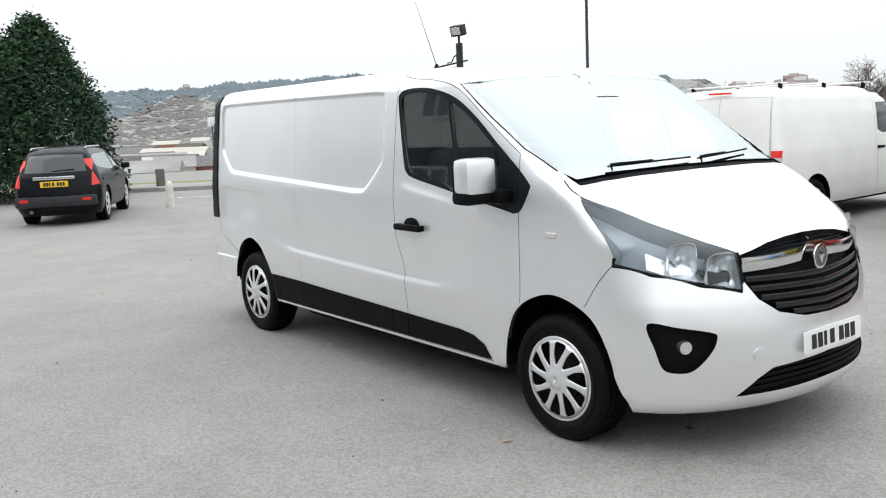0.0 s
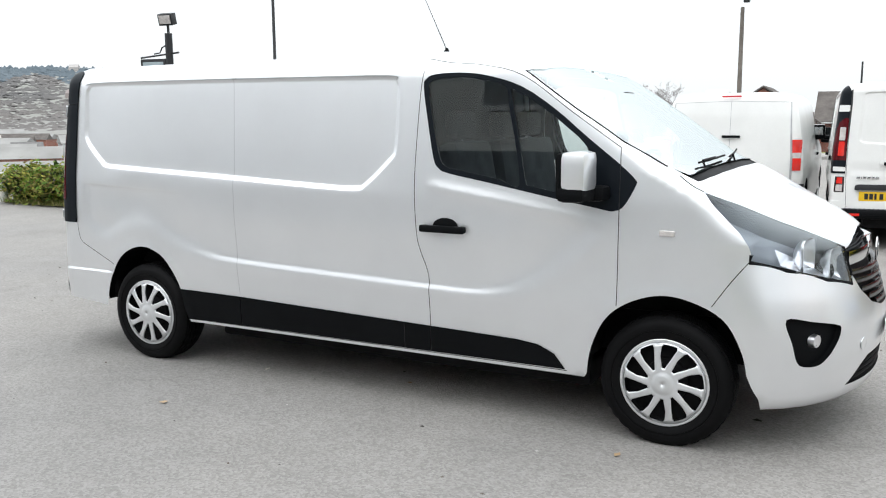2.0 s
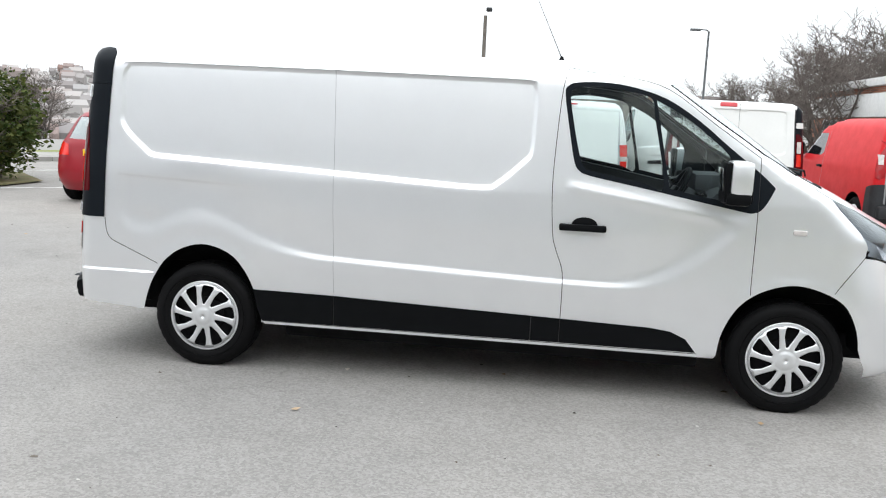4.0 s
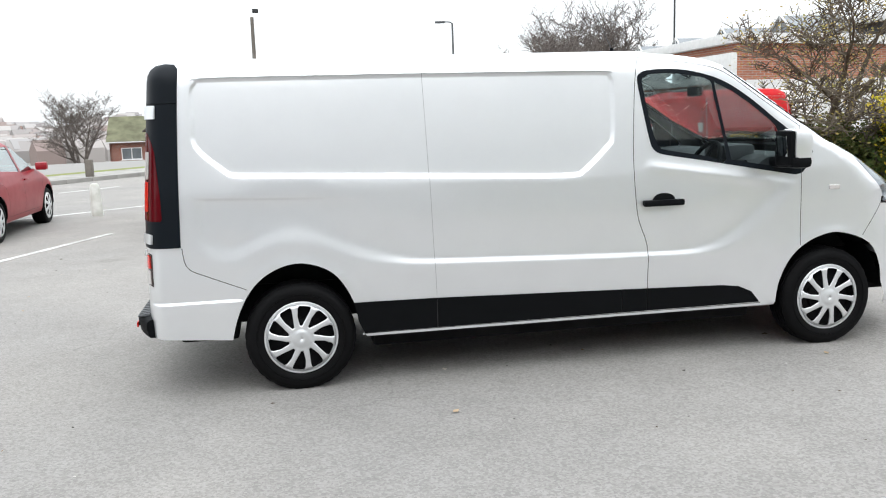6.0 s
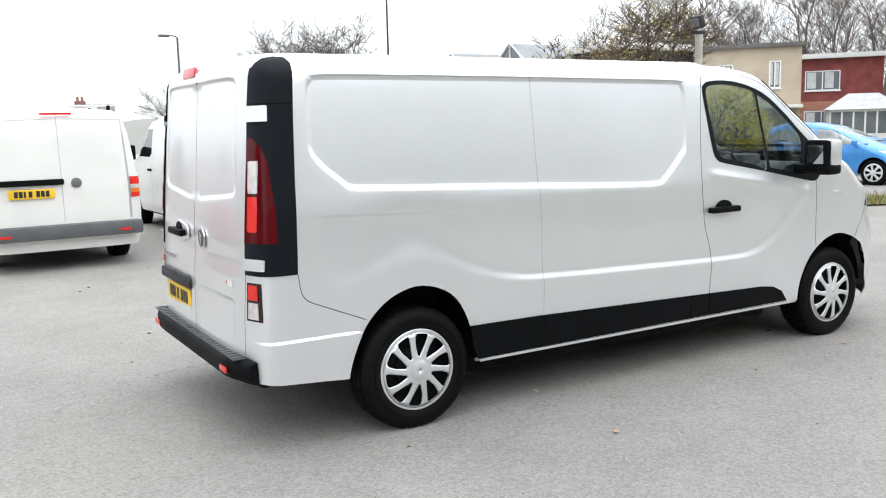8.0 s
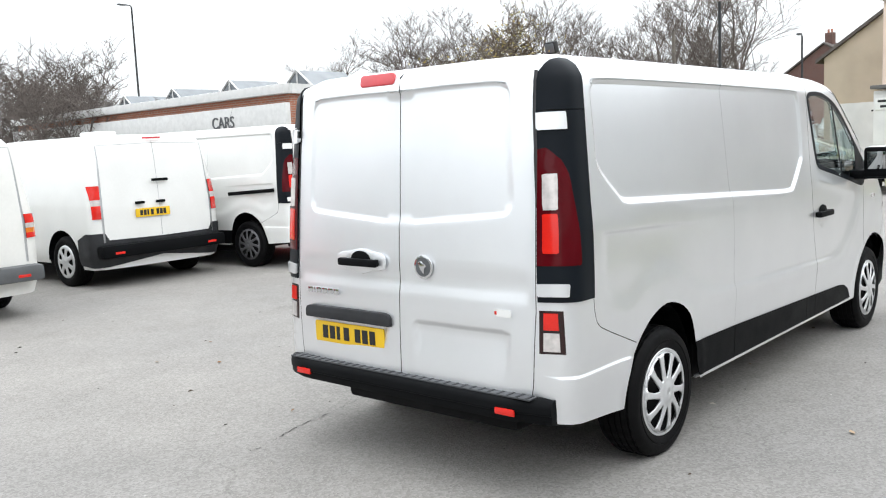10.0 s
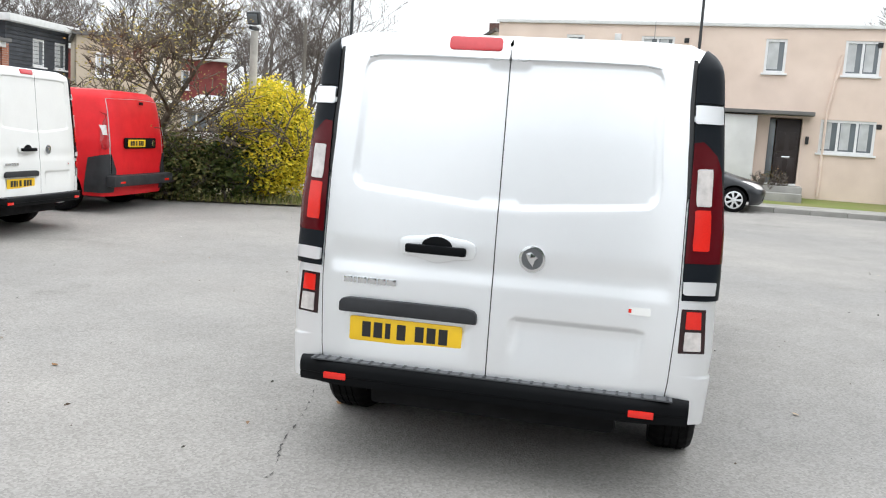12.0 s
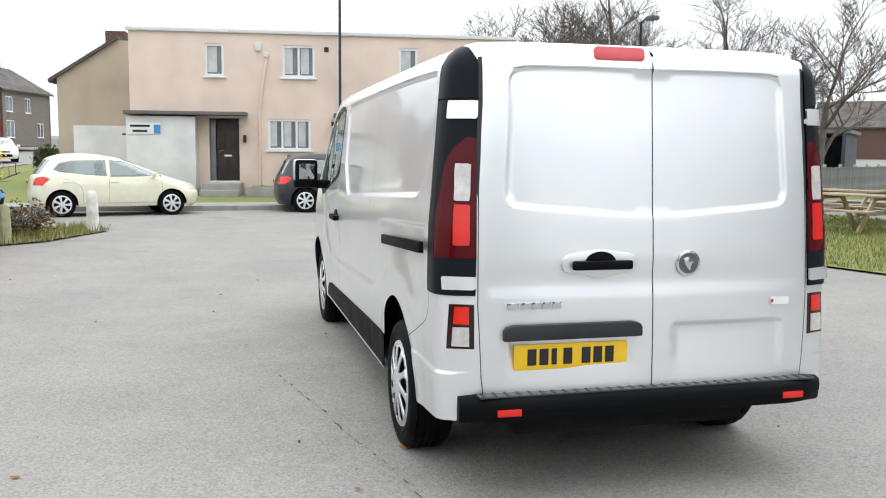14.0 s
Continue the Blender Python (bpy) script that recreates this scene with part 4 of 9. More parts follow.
        # two faceted, squarish reflectors, each with a bulb shield
        for y, z, r in ((0.60, 0.925, 0.092), (0.765, 0.962, 0.085)):
            q = sh.point(Fr(y, z), -0.08)
            aim = Vector((1, -0.22, 0.02)).normalized()
            side_v = aim.cross(Vector((0, 0, 1))).normalized()
            up_v = side_v.cross(aim)
            bm = bmesh.new()
            rings = []
            for rr_, h in ((1.0, 0.066), (0.95, 0.066), (0.88, 0.036), (0.62, 0.012), (0.28, 0.0), (0.25, 0.034), (0.01, 0.04)):
                ring = []
                for j in range(32):
                    a = j * math.tau / 32
                    k_ = (abs(math.cos(a)) ** 4 + abs(math.sin(a)) ** 4) ** -0.25 if rr_ > 0.3 else 1.0
                    w = q + aim * (h + (0.006 if j % 4 < 2 and 0.3 < rr_ < 0.9 else 0)) + rr_ * r * k_ * (math.cos(a) * side_v + math.sin(a) * up_v)
                    ring.append(bm.verts.new((w.x, w.y * sy, w.z)))
                rings.append(ring)
            for r0, r1 in zip(rings, rings[1:]):
                for j in range(32):
                    bm.faces.new((r0[j], r0[(j + 1) % 32], r1[(j + 1) % 32], r1[j]))
            bmesh.ops.recalc_face_normals(bm, faces=bm.faces[:])
            part("lamp_reflector", bm, REFLECTOR, cover, "bright faceted lamp reflector", smooth=True)
        # black bezel round the lower and inner edge
        edge_ = [sh.point(p, -0.004) for p in head[5:12]]
        tube("lamp_bezel", [(p.x, p.y * sy, p.z) for p in edge_], 0.011, PLASTIC, cover, "black lamp bezel", 6)
        # pale indicator strip along the lower edge
        strip = [Fr(0.87, 0.93), Fr(0.82, 0.905), Fr(0.70, 0.868), Fr(0.56, 0.835)]
        bm = bmesh.new()
        lo_, hi_ = [sh.point(p, -0.02) for p in strip], [sh.point((p[0], p[1], p[2] + 0.075 - 0.014 * i), -0.06) for i, p in enumerate(strip)]
        lo_ = [bm.verts.new((p.x, p.y * sy, p.z)) for p in lo_]
        hi_ = [bm.verts.new((p.x, p.y * sy, p.z)) for p in hi_]
        for i in range(len(lo_) - 1):
            bm.faces.new((lo_[i], lo_[i + 1], hi_[i + 1], hi_[i]))
        part("indicator", bm, REFLECTOR, cover, "silver indicator reflector")
    # grille: mesh band, bright bar, slats, badge
    sweep("grille_bar", sh, [Fr(0.50, 0.925), Fr(0.3, 0.93), Fr(0.12, 0.94), Fr(0.06, 0.955), Fr(0.0, 0.955)], 0.033, 0.006, 0.05, CHROME, made["grille"], "silver bar across the grille")
    for z, y in ((0.858, 0.495), (0.814, 0.48), (0.770, 0.44), (0.726, 0.37), (0.685, 0.27)):
        sweep("grille_slat", sh, [Fr(y, z + 0.004), Fr(y * 0.5, z - 0.004), Fr(0.0, z - 0.012)], 0.0135, -0.002, 0.03, SLATGLOSS, made["grille"])
    for z in (0.963, 0.98, 0.997):
        sweep("grille_mesh_bar", sh, [Fr(0.47 - (z - 0.963) * 4, z), Fr(0.15, z + 0.012), Fr(0.0, z + 0.014)], 0.0035, -0.02, 0.012, SURROUND, made["grille"])
    for z in (0.345, 0.375, 0.405, 0.435):
        sweep("intake_slat", sh, [Fr(0.54 - (z - 0.345) * 1.4, z - 0.004), Fr(0.3, z + 0.004), Fr(0.0, z + 0.006)], 0.009, -0.006, 0.03, PLASTIC, made["lower_grille"])
    q = sh.point(Fr(0.0, 0.912), 0.012)
    face = Matrix.Translation(q) @ Matrix(((0, 0, 1), (1, 0, 0), (0, 1, 0))).to_4x4()
    def roundel(name, m, parent, r=0.055):
        ring = [(math.cos(a) * r, math.sin(a) * r) for a in [k * math.tau / 28 for k in range(28)]]
        bd = prism(name, ring, 0.008, CHROME, parent, "round chrome badge", 0.003, m)
        prism("badge_face", [(x * 0.8, y * 0.8) for x, y in ring], 0.002, GREYPLASTIC, bd, "", 0, m @ Matrix.Translation((0, 0, 0.0082)))
        prism("badge_emblem", [(-0.5 * r, 0.35 * r), (-0.1 * r, 0.5 * r), (0.45 * r, 0.1 * r), (0.2 * r, -0.1 * r), (0.1 * r, -0.6 * r), (-0.25 * r, -0.2 * r)], 0.003, CHROME, bd, "", 0.0008, m @ Matrix.Translation((0, 0, 0.0104)))
        return bd
    roundel("front_badge", face, van, 0.062)
    q = sh.point(Fr(0.0, 0.535), 0.006)
    plate_bars(van, Matrix.Translation(q) @ Matrix(((0, 0, 1), (1, 0, 0), (0, 1, 0))).to_4x4() @ pose(0, 0, 0, -4), WHITEPLATE)
    # fog lights and tow cap
    for k, sy in enumerate((1, -1)):
        q = sh.point(Fr(0.80, 0.57), -0.025)
        bm = bmesh.new()
        r = bmesh.ops.create_cone(bm, cap_ends=True, segments=20, radius1=0.034, radius2=0.03, depth=0.03)
        bmesh.ops.transform(bm, matrix=Matrix.Translation((q.x, q.y * sy, q.z)) @ pose(0, 0, 0, 0, 90, -25 * sy), verts=bm.verts[:])
        part("fog_light", bm, REFLECTOR, made["fog_light_pod"][k], "small round fog light", smooth=True)
    q = sh.point(Fr(0.487, 0.516), 0.001)
    nrm = Vector(sh.normal(*[np.array([c]) for c in sh.at(Fr(0.487, 0.516))])[0])
    prism("tow_cover", [(math.cos(a) * 0.032, math.sin(a) * 0.032) for a in [k * math.tau / 24 for k in range(24)]], 0.003, SILVER, van, "round tow-eye cover", 0.001, Matrix.Translation(q) @ nrm.to_track_quat("Z", "Y").to_matrix().to_4x4())
    # side repeaters, handles, mirrors
    for sy in (-1, 1):
        y = float(-sh.place(np.array([3.5]), np.array([1.062]))[0][1])
        box("side_repeater", (3.5, sy * (y + 0.004), 1.062), (0.075, 0.014, 0.028), CLEARLENS, van, "small clear side repeater", 0.006)
        hx, hz = 2.295, 1.02
        bm = bmesh.new()
        add_box(bm, (hx, sy * 1.005, hz), (0.27, 0.03, 0.04), 0.012)
        for ex in (-0.115, 0.115):
            add_box(bm, (hx + ex, sy * 0.985, hz), (0.035, 0.05, 0.036), 0.01)
        part("door_handle", bm, PLASTIC, van, "black pull handle", smooth=True)
        prism("handle_cup", [(0.075 * math.cos(a), 0.045 * math.sin(a)) for a in [k * math.pi / 12 for k in range(13)]], 0.012, PLASTIC, van, "black handle backing", 0.002, pose(hx + 0.01, sy * 0.972 + (0.012 if sy > 0 else 0), hz + 0.015, 90, 0, 0))
        # mirror: arm, shell with painted cap, glass
        arm = box("mirror", (3.13, sy * 1.0, 1.245), (0.17, 0.14, 0.075), PLASTIC, van, "door mirror with black base", 0.03)
        bm = bmesh.new()
        add_box(bm, (3.112, sy * 1.135, 1.358), (0.125, 0.20, 0.19), 0.034)
        part("mirror_cap", bm, SILVER, arm, "silver painted mirror cap", smooth=True)
        box("mirror_base", (3.10, sy * 1.13, 1.25), (0.14, 0.21, 0.075), PLASTIC, arm, "black lower mirror shell", 0.03)
        box("mirror_rim", (3.045, sy * 1.13, 1.335), (0.05, 0.185, 0.225), PLASTIC, arm, "", 0.028)
        box("mirror_glass", (3.018, sy * 1.13, 1.335), (0.006, 0.125, 0.16), MIRROR, arm, "mirror glass", 0.002, Matrix.Rotation(radians(-6), 3, "Y"))
    # left side: slot of the sliding door
    prism("door_rail", [(-0.60, 1.060), (0.34, 1.012), (0.34, 1.062), (-0.60, 1.112)], 0.02, PLASTIC, van, "black sliding-door rail slot", 0.004, Matrix.Translation((0, 0.985, 0)) @ pose(0, 0, 0, 90))
    # black seals beside the windscreen
    for sy in (-1, 1):
        q = [sh.point(k, 0.0) for k in (S(3.47, 1.375), S(3.37, 1.435), S(3.27, 1.49), S(3.14, 1.578), S(3.02, 1.655), S(2.90, 1.738), S(2.79, 1.815), S(2.735, 1.852))]
        tube("windscreen_seal", [(p.x, -p.y * sy, p.z) for p in q], 0.004, PLASTIC, van, "black windscreen seal", 6)
    # wipers and aerial
    for y0, y1, z1 in ((-0.62, 0.06, 1.378), (0.10, 0.66, 1.392)):
        line = [sh.point(sh.f(abs(y0 + (y1 - y0) * t), 1.368 + (z1 - 1.368) * t), 0.016) for t in (0, 0.25, 0.5, 0.75, 1)]
        for i, p in enumerate(line):
            yy = y0 + (y1 - y0) * i / 4
            p.y = yy
        arm = tube("wiper", line, 0.0055, PLASTIC, van, "black windscreen wiper", 6)
        tube("wiper_arm", [line[0] + Vector((0.03, 0, -0.02)), line[0] + Vector((0.02, 0.0, 0.012)), line[2] + Vector((0.006, 0, 0.008))], 0.006, PLASTIC, arm, "", 6)
    base = Vector((2.113, -0.59, 1.958))
    aer = lathe("aerial", [(0.032, 0), (0.03, 0.012), (0.014, 0.035), (0.008, 0.05), (0.001, 0.052)], PLASTIC, van, "roof aerial", 16, base, "z")
    tube("aerial_rod", [base + Vector((0, 0, 0.04)), base + Vector((-0.20, 0.0, 0.46))], [0.0032, 0.0013], GREYPLASTIC, aer, "", 6)
    # rear: step bumper, reflectors, stop lamp, handle, plate and trim
    prof = [(-0.885, 0.492), (-0.945, 0.486), (-0.961, 0.474), (-0.967, 0.455), (-0.966, 0.425), (-0.960, 0.421), (-0.960, 0.396), (-0.95, 0.380), (-0.88, 0.372)]
    verts, faces = [], []
    ys = np.linspace(-0.872, 0.872, 41)
    for y in ys:
        c = abs(y) / 0.872
        back = 0.075 * max(0, (c - 0.70) / 0.30) ** 2.2
        for x, z in prof:
            verts.append((x + back, y, z - 0.01 * max(0, (c - 0.9) / 0.1)))
    k = len(prof)
    for i in range(len(ys) - 1):
        for j in range(k - 1):
            a = i * k + j
            faces.append((a, a + 1, a + 1 + k, a + k))
    faces += [tuple(range(k)), tuple(len(verts) - 1 - i for i in range(k))]
    bm = bmesh.new()
    vs = [bm.verts.new(v) for v in verts]
    for f in faces:
        bm.faces.new([vs[i] for i in f])
    bmesh.ops.recalc_face_normals(bm, faces=bm.faces[:])
    bumper = part("rear_bumper", bm, PLASTIC, van, "black plastic rear bumper step", smooth=True)
    box("step_tread", (-0.916, 0, 0.4885), (0.064, 1.60, 0.008), STEPTOP, bumper, "dark grey step tread", 0.003)
    for i in range(31):
        box("step_rib", (-0.916, -0.78 + i * 0.052, 0.493), (0.056, 0.012, 0.004), DARKBUMPER, bumper, "")
    for y in (-0.676, 0.676):
        box("rear_reflector", (-0.9645, y, 0.424), (0.010, 0.105, 0.03), REDBRIGHT, bumper, "red reflector", 0.003)
    back = lambda x, y, z: Matrix.Translation((x, y, z)) @ Matrix(((0, 0, -1), (-1, 0, 0), (0, 1, 0))).to_4x4()
    prism("stop_lamp", rounded(0.235, 0.06, 0.018), 0.02, STOPLENS, van, "faded red high-level stop lamp", 0.006, back(-0.798, 0.155, 1.927) @ pose(0, 0, 0, -10))
    roundel("rear_badge", back(-0.885, -0.166, 1.027), van, 0.058)
    plate_bars(van, back(-0.8905, 0.378, 0.64), YELLOWPLATE)
    prism("plate_light_bar", [(-0.317, -0.034), (0.317, -0.034), (0.317, 0.008), (0.305, 0.026), (0.27, 0.034), (-0.27, 0.034), (-0.305, 0.026), (-0.317, 0.008)], 0.035, DARKBUMPER, van, "black bar above the plate", 0.01, back(-0.885, 0.372, 0.748))
    x = 0.675
    for w in (0.04, 0.012, 0.04, 0.04, 0.036, 0.04):
        prism("chrome_mark", [(-w / 2, -0.014), (w / 2, -0.014), (w / 2, 0.014), (-w / 2, 0.014)], 0.005, CHROME, van, "small chrome lettering bar", 0.001, back(-0.896, x - w / 2, 0.862))
        x -= w + 0.007
    seat_ = prism("handle_recess", soften([(-0.165, -0.03), (-0.17, 0.03), (-0.13, 0.05), (-0.08, 0.055), (0, 0.068), (0.08, 0.055), (0.13, 0.05), (0.17, 0.03), (0.165, -0.03), (0.08, -0.042), (0, -0.062), (-0.08, -0.042)], 2), 0.010, SILVER, van, "silver raised handle seat", 0.006, back(-0.888, 0.255, 1.03))
    bm = bmesh.new()
    add_box(bm, (-0.922, 0.255, 1.03), (0.028, 0.275, 0.04), 0.012)
    for e in (-0.11, 0.11):
        add_box(bm, (-0.9, 0.255 + e, 1.03), (0.03, 0.035, 0.034), 0.008)
    part("rear_door_handle", bm, PLASTIC, van, "black rear door handle", smooth=True)
    prism("handle_cup", [(0.07 * math.cos(a), 0.045 * math.sin(a)) for a in [k * math.pi / 12 for k in range(13)]], 0.014, PLASTIC, van, "", 0.003, back(-0.889, 0.255, 1.042))
    st = prism("sticker", rounded(0.09, 0.034, 0.004, 2), 0.0015, WHITEPLATE, van, "small white sticker with a red mark", 0, back(-0.894, -0.635, 0.846))
    prism("sticker_mark", [(-0.03, -0.008), (-0.018, -0.008), (-0.018, 0.008), (-0.03, 0.008)], 0.001, REDBRIGHT, st, "", 0, back(-0.8958, -0.618, 0.846))
    # sill strip, floor pan, wheel housings
    for sy in (-1, 1):
        tube("sill_strip", [(0.37, sy * 0.94, 0.312), (3.09, sy * 0.94, 0.302)], 0.0095, SEAMGREY, van, "pale sill flange", 6)
    # Plain boxes for the underside, added low to keep light off the ground below
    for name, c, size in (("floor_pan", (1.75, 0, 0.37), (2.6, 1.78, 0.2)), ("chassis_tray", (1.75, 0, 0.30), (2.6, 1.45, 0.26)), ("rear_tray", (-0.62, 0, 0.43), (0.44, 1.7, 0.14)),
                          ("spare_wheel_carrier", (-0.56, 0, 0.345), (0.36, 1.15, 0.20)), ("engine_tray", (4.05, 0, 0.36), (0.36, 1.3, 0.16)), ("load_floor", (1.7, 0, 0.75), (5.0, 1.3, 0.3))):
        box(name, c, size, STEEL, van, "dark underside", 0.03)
    for cx in (-0.02, 3.495):
        for sy in (-1, 1):
            verts, faces = [], []
            for i in range(21):
                a = math.pi * (0.02 + 0.96 * i / 20)
                for y in (0.895, 0.60):
                    verts.append((cx + 0.425 * math.cos(a), sy * y, 0.335 + 0.45 * math.sin(a)))
            faces = [(2 * i, 2 * i + 1, 2 * i + 3, 2 * i + 2) for i in range(20)]
            faces.append(tuple(range(1, 42, 2)))
            mesh_ob("wheel_housing", verts, faces, PLASTIC, van, "black wheel housing", smooth=False)
    for x in (0.0, 3.498):
        for sy in (-1, 1):
            wheel(van, x, sy * 0.945, 0.331, 0.195, 0.213, material=rims, wide=0.36, hole=(0.36, 0.92), tread=True)
    # cab: bulkhead, dashboard, wheel, seats
    mesh_ob("bulkhead", [(1.985, y, z) for y, z in ((-0.9, 0.45), (0.9, 0.45), (0.86, 1.5), (0.82, 1.86), (-0.82, 1.86), (-0.86, 1.5))], [(0, 1, 2, 3, 4, 5)], CABLINING, van, "grey steel bulkhead", smooth=False)
    dash = prism("dashboard", soften([(3.55, 1.16), (3.42, 1.27), (3.2, 1.285), (3.05, 1.25), (2.98, 1.14), (3.04, 0.98), (3.2, 0.8), (3.5, 0.75)], 3), 1.72, INTERIOR, van, "dark grey dashboard", 0.01, Matrix.Translation((0, 0.86, 0)) @ pose(0, 0, 0, 90))
    for y in (-0.66, 0.1, 0.62):
        box("air_vent", (3.0, y, 1.20), (0.05, 0.16, 0.09), PLASTIC, dash, "black air vent", 0.01, Matrix.Rotation(radians(-20), 3, "Y"))
    box("instrument_hood", (3.06, -0.40, 1.29), (0.2, 0.36, 0.11), INTERIOR, dash, "", 0.03)
    c = Vector((2.86, -0.40, 1.19))
    rot = Matrix.Rotation(radians(-62), 4, "Y")
    ring = [c + rot.to_3x3() @ Vector((0.19 * math.cos(a), 0.19 * math.sin(a), 0)) for a in [k * math.tau / 28 for k in range(29)]]
    st = tube("steering_wheel", ring, 0.017, PLASTIC, van, "black steering wheel", 8)
    bm = bmesh.new()
    for a in (0, 140, 220):
        p = rot.to_3x3() @ Vector((0.18 * math.cos(radians(a)), 0.18 * math.sin(radians(a)), 0))
        add_tube(bm, [c, c + p], 0.014, 6)
    add_box(bm, c, (0.13, 0.15, 0.05), 0.015, rot.to_3x3())
    add_tube(bm, [c, c + Vector((0.2, 0, -0.12))], 0.035, 8)
    part("steering_hub", bm, PLASTIC, st, "", smooth=True)
    for y, w, lab in ((-0.45, 0.48, "dark fabric driver seat"), (0.36, 0.9, "dark fabric double passenger seat")):
        s0 = box("cab_seat", (2.45, y, 0.82), (0.52, w, 0.18), SEATFABRIC, van, lab, 0.05)
        box("seat_back", (2.20, y, 1.17), (0.16, w, 0.62), SEATFABRIC, s0, "", 0.06, Matrix.Rotation(radians(-10), 3, "Y"))
        for hy in ((0,) if w < 0.6 else (-0.22, 0.22)):
            box("headrest", (2.13, y + hy, 1.57), (0.1, 0.26, 0.17), SEATFABRIC, s0, "", 0.04)
            tube("headrest_post", [(2.15, y + hy, 1.42), (2.13, y + hy, 1.52)], 0.01, CHROME, s0, "", 6)
    box("rear_view_mirror", (3.0, 0.0, 1.72), (0.03, 0.2, 0.07), PLASTIC, van, "", 0.012)
    return van


long_van("silver long-wheelbase panel van with black side mouldings, parked", SILVER)


# ---- other vehicles ----
def small_plate(parent, x, y, z, w=0.5, h=0.11, material=None):
    return plate_bars(parent, Matrix.Translation((x, y, z)) @ Matrix(((0, 0, -1), (-1, 0, 0), (0, 1, 0))).to_4x4(), material or YELLOWPLATE, w, h)


def back_prism(name, parent, outline, x, y, z, depth, material, label="", bevel=0.004):
    return prism(name, outline, depth, material, parent, label, bevel, Matrix.Translation((x, y, z)) @ Matrix(((0, 0, -1), (-1, 0, 0), (0, 1, 0))).to_4x4())


def underside(parent, R0, F0, wb, w, R):
    # Two plain black boxes, added to block light under the body
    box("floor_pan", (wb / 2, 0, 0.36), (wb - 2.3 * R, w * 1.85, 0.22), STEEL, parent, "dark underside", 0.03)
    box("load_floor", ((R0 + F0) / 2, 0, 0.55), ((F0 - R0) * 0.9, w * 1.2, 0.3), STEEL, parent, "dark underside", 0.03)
    for cx in (0, wb):
        for sy in (-1, 1):
            n = 12
            verts = [(cx + R * 1.22 * math.cos(math.pi * i / n), sy * yy, R + R * 1.22 * math.sin(math.pi * i / n)) for i in range(n + 1) for yy in (w * 0.985, w * 0.6)]
            faces = [(2 * i, 2 * i + 1, 2 * i + 3, 2 * i + 2) for i in range(n)] + [tuple(range(1, 2 * n + 2, 2))]
            mesh_ob("wheel_housing", verts, faces, PLASTIC, parent, "", smooth=False)


def arch(cx, R, k=1.22):
    return [(cx - R * k, 0.05)] + [(cx + R * k * math.cos(math.pi * (1 - i / 14)), R * 0.98 + R * k * math.sin(math.pi * i / 14)) for i in range(15)] + [(cx + R * k, 0.05)]


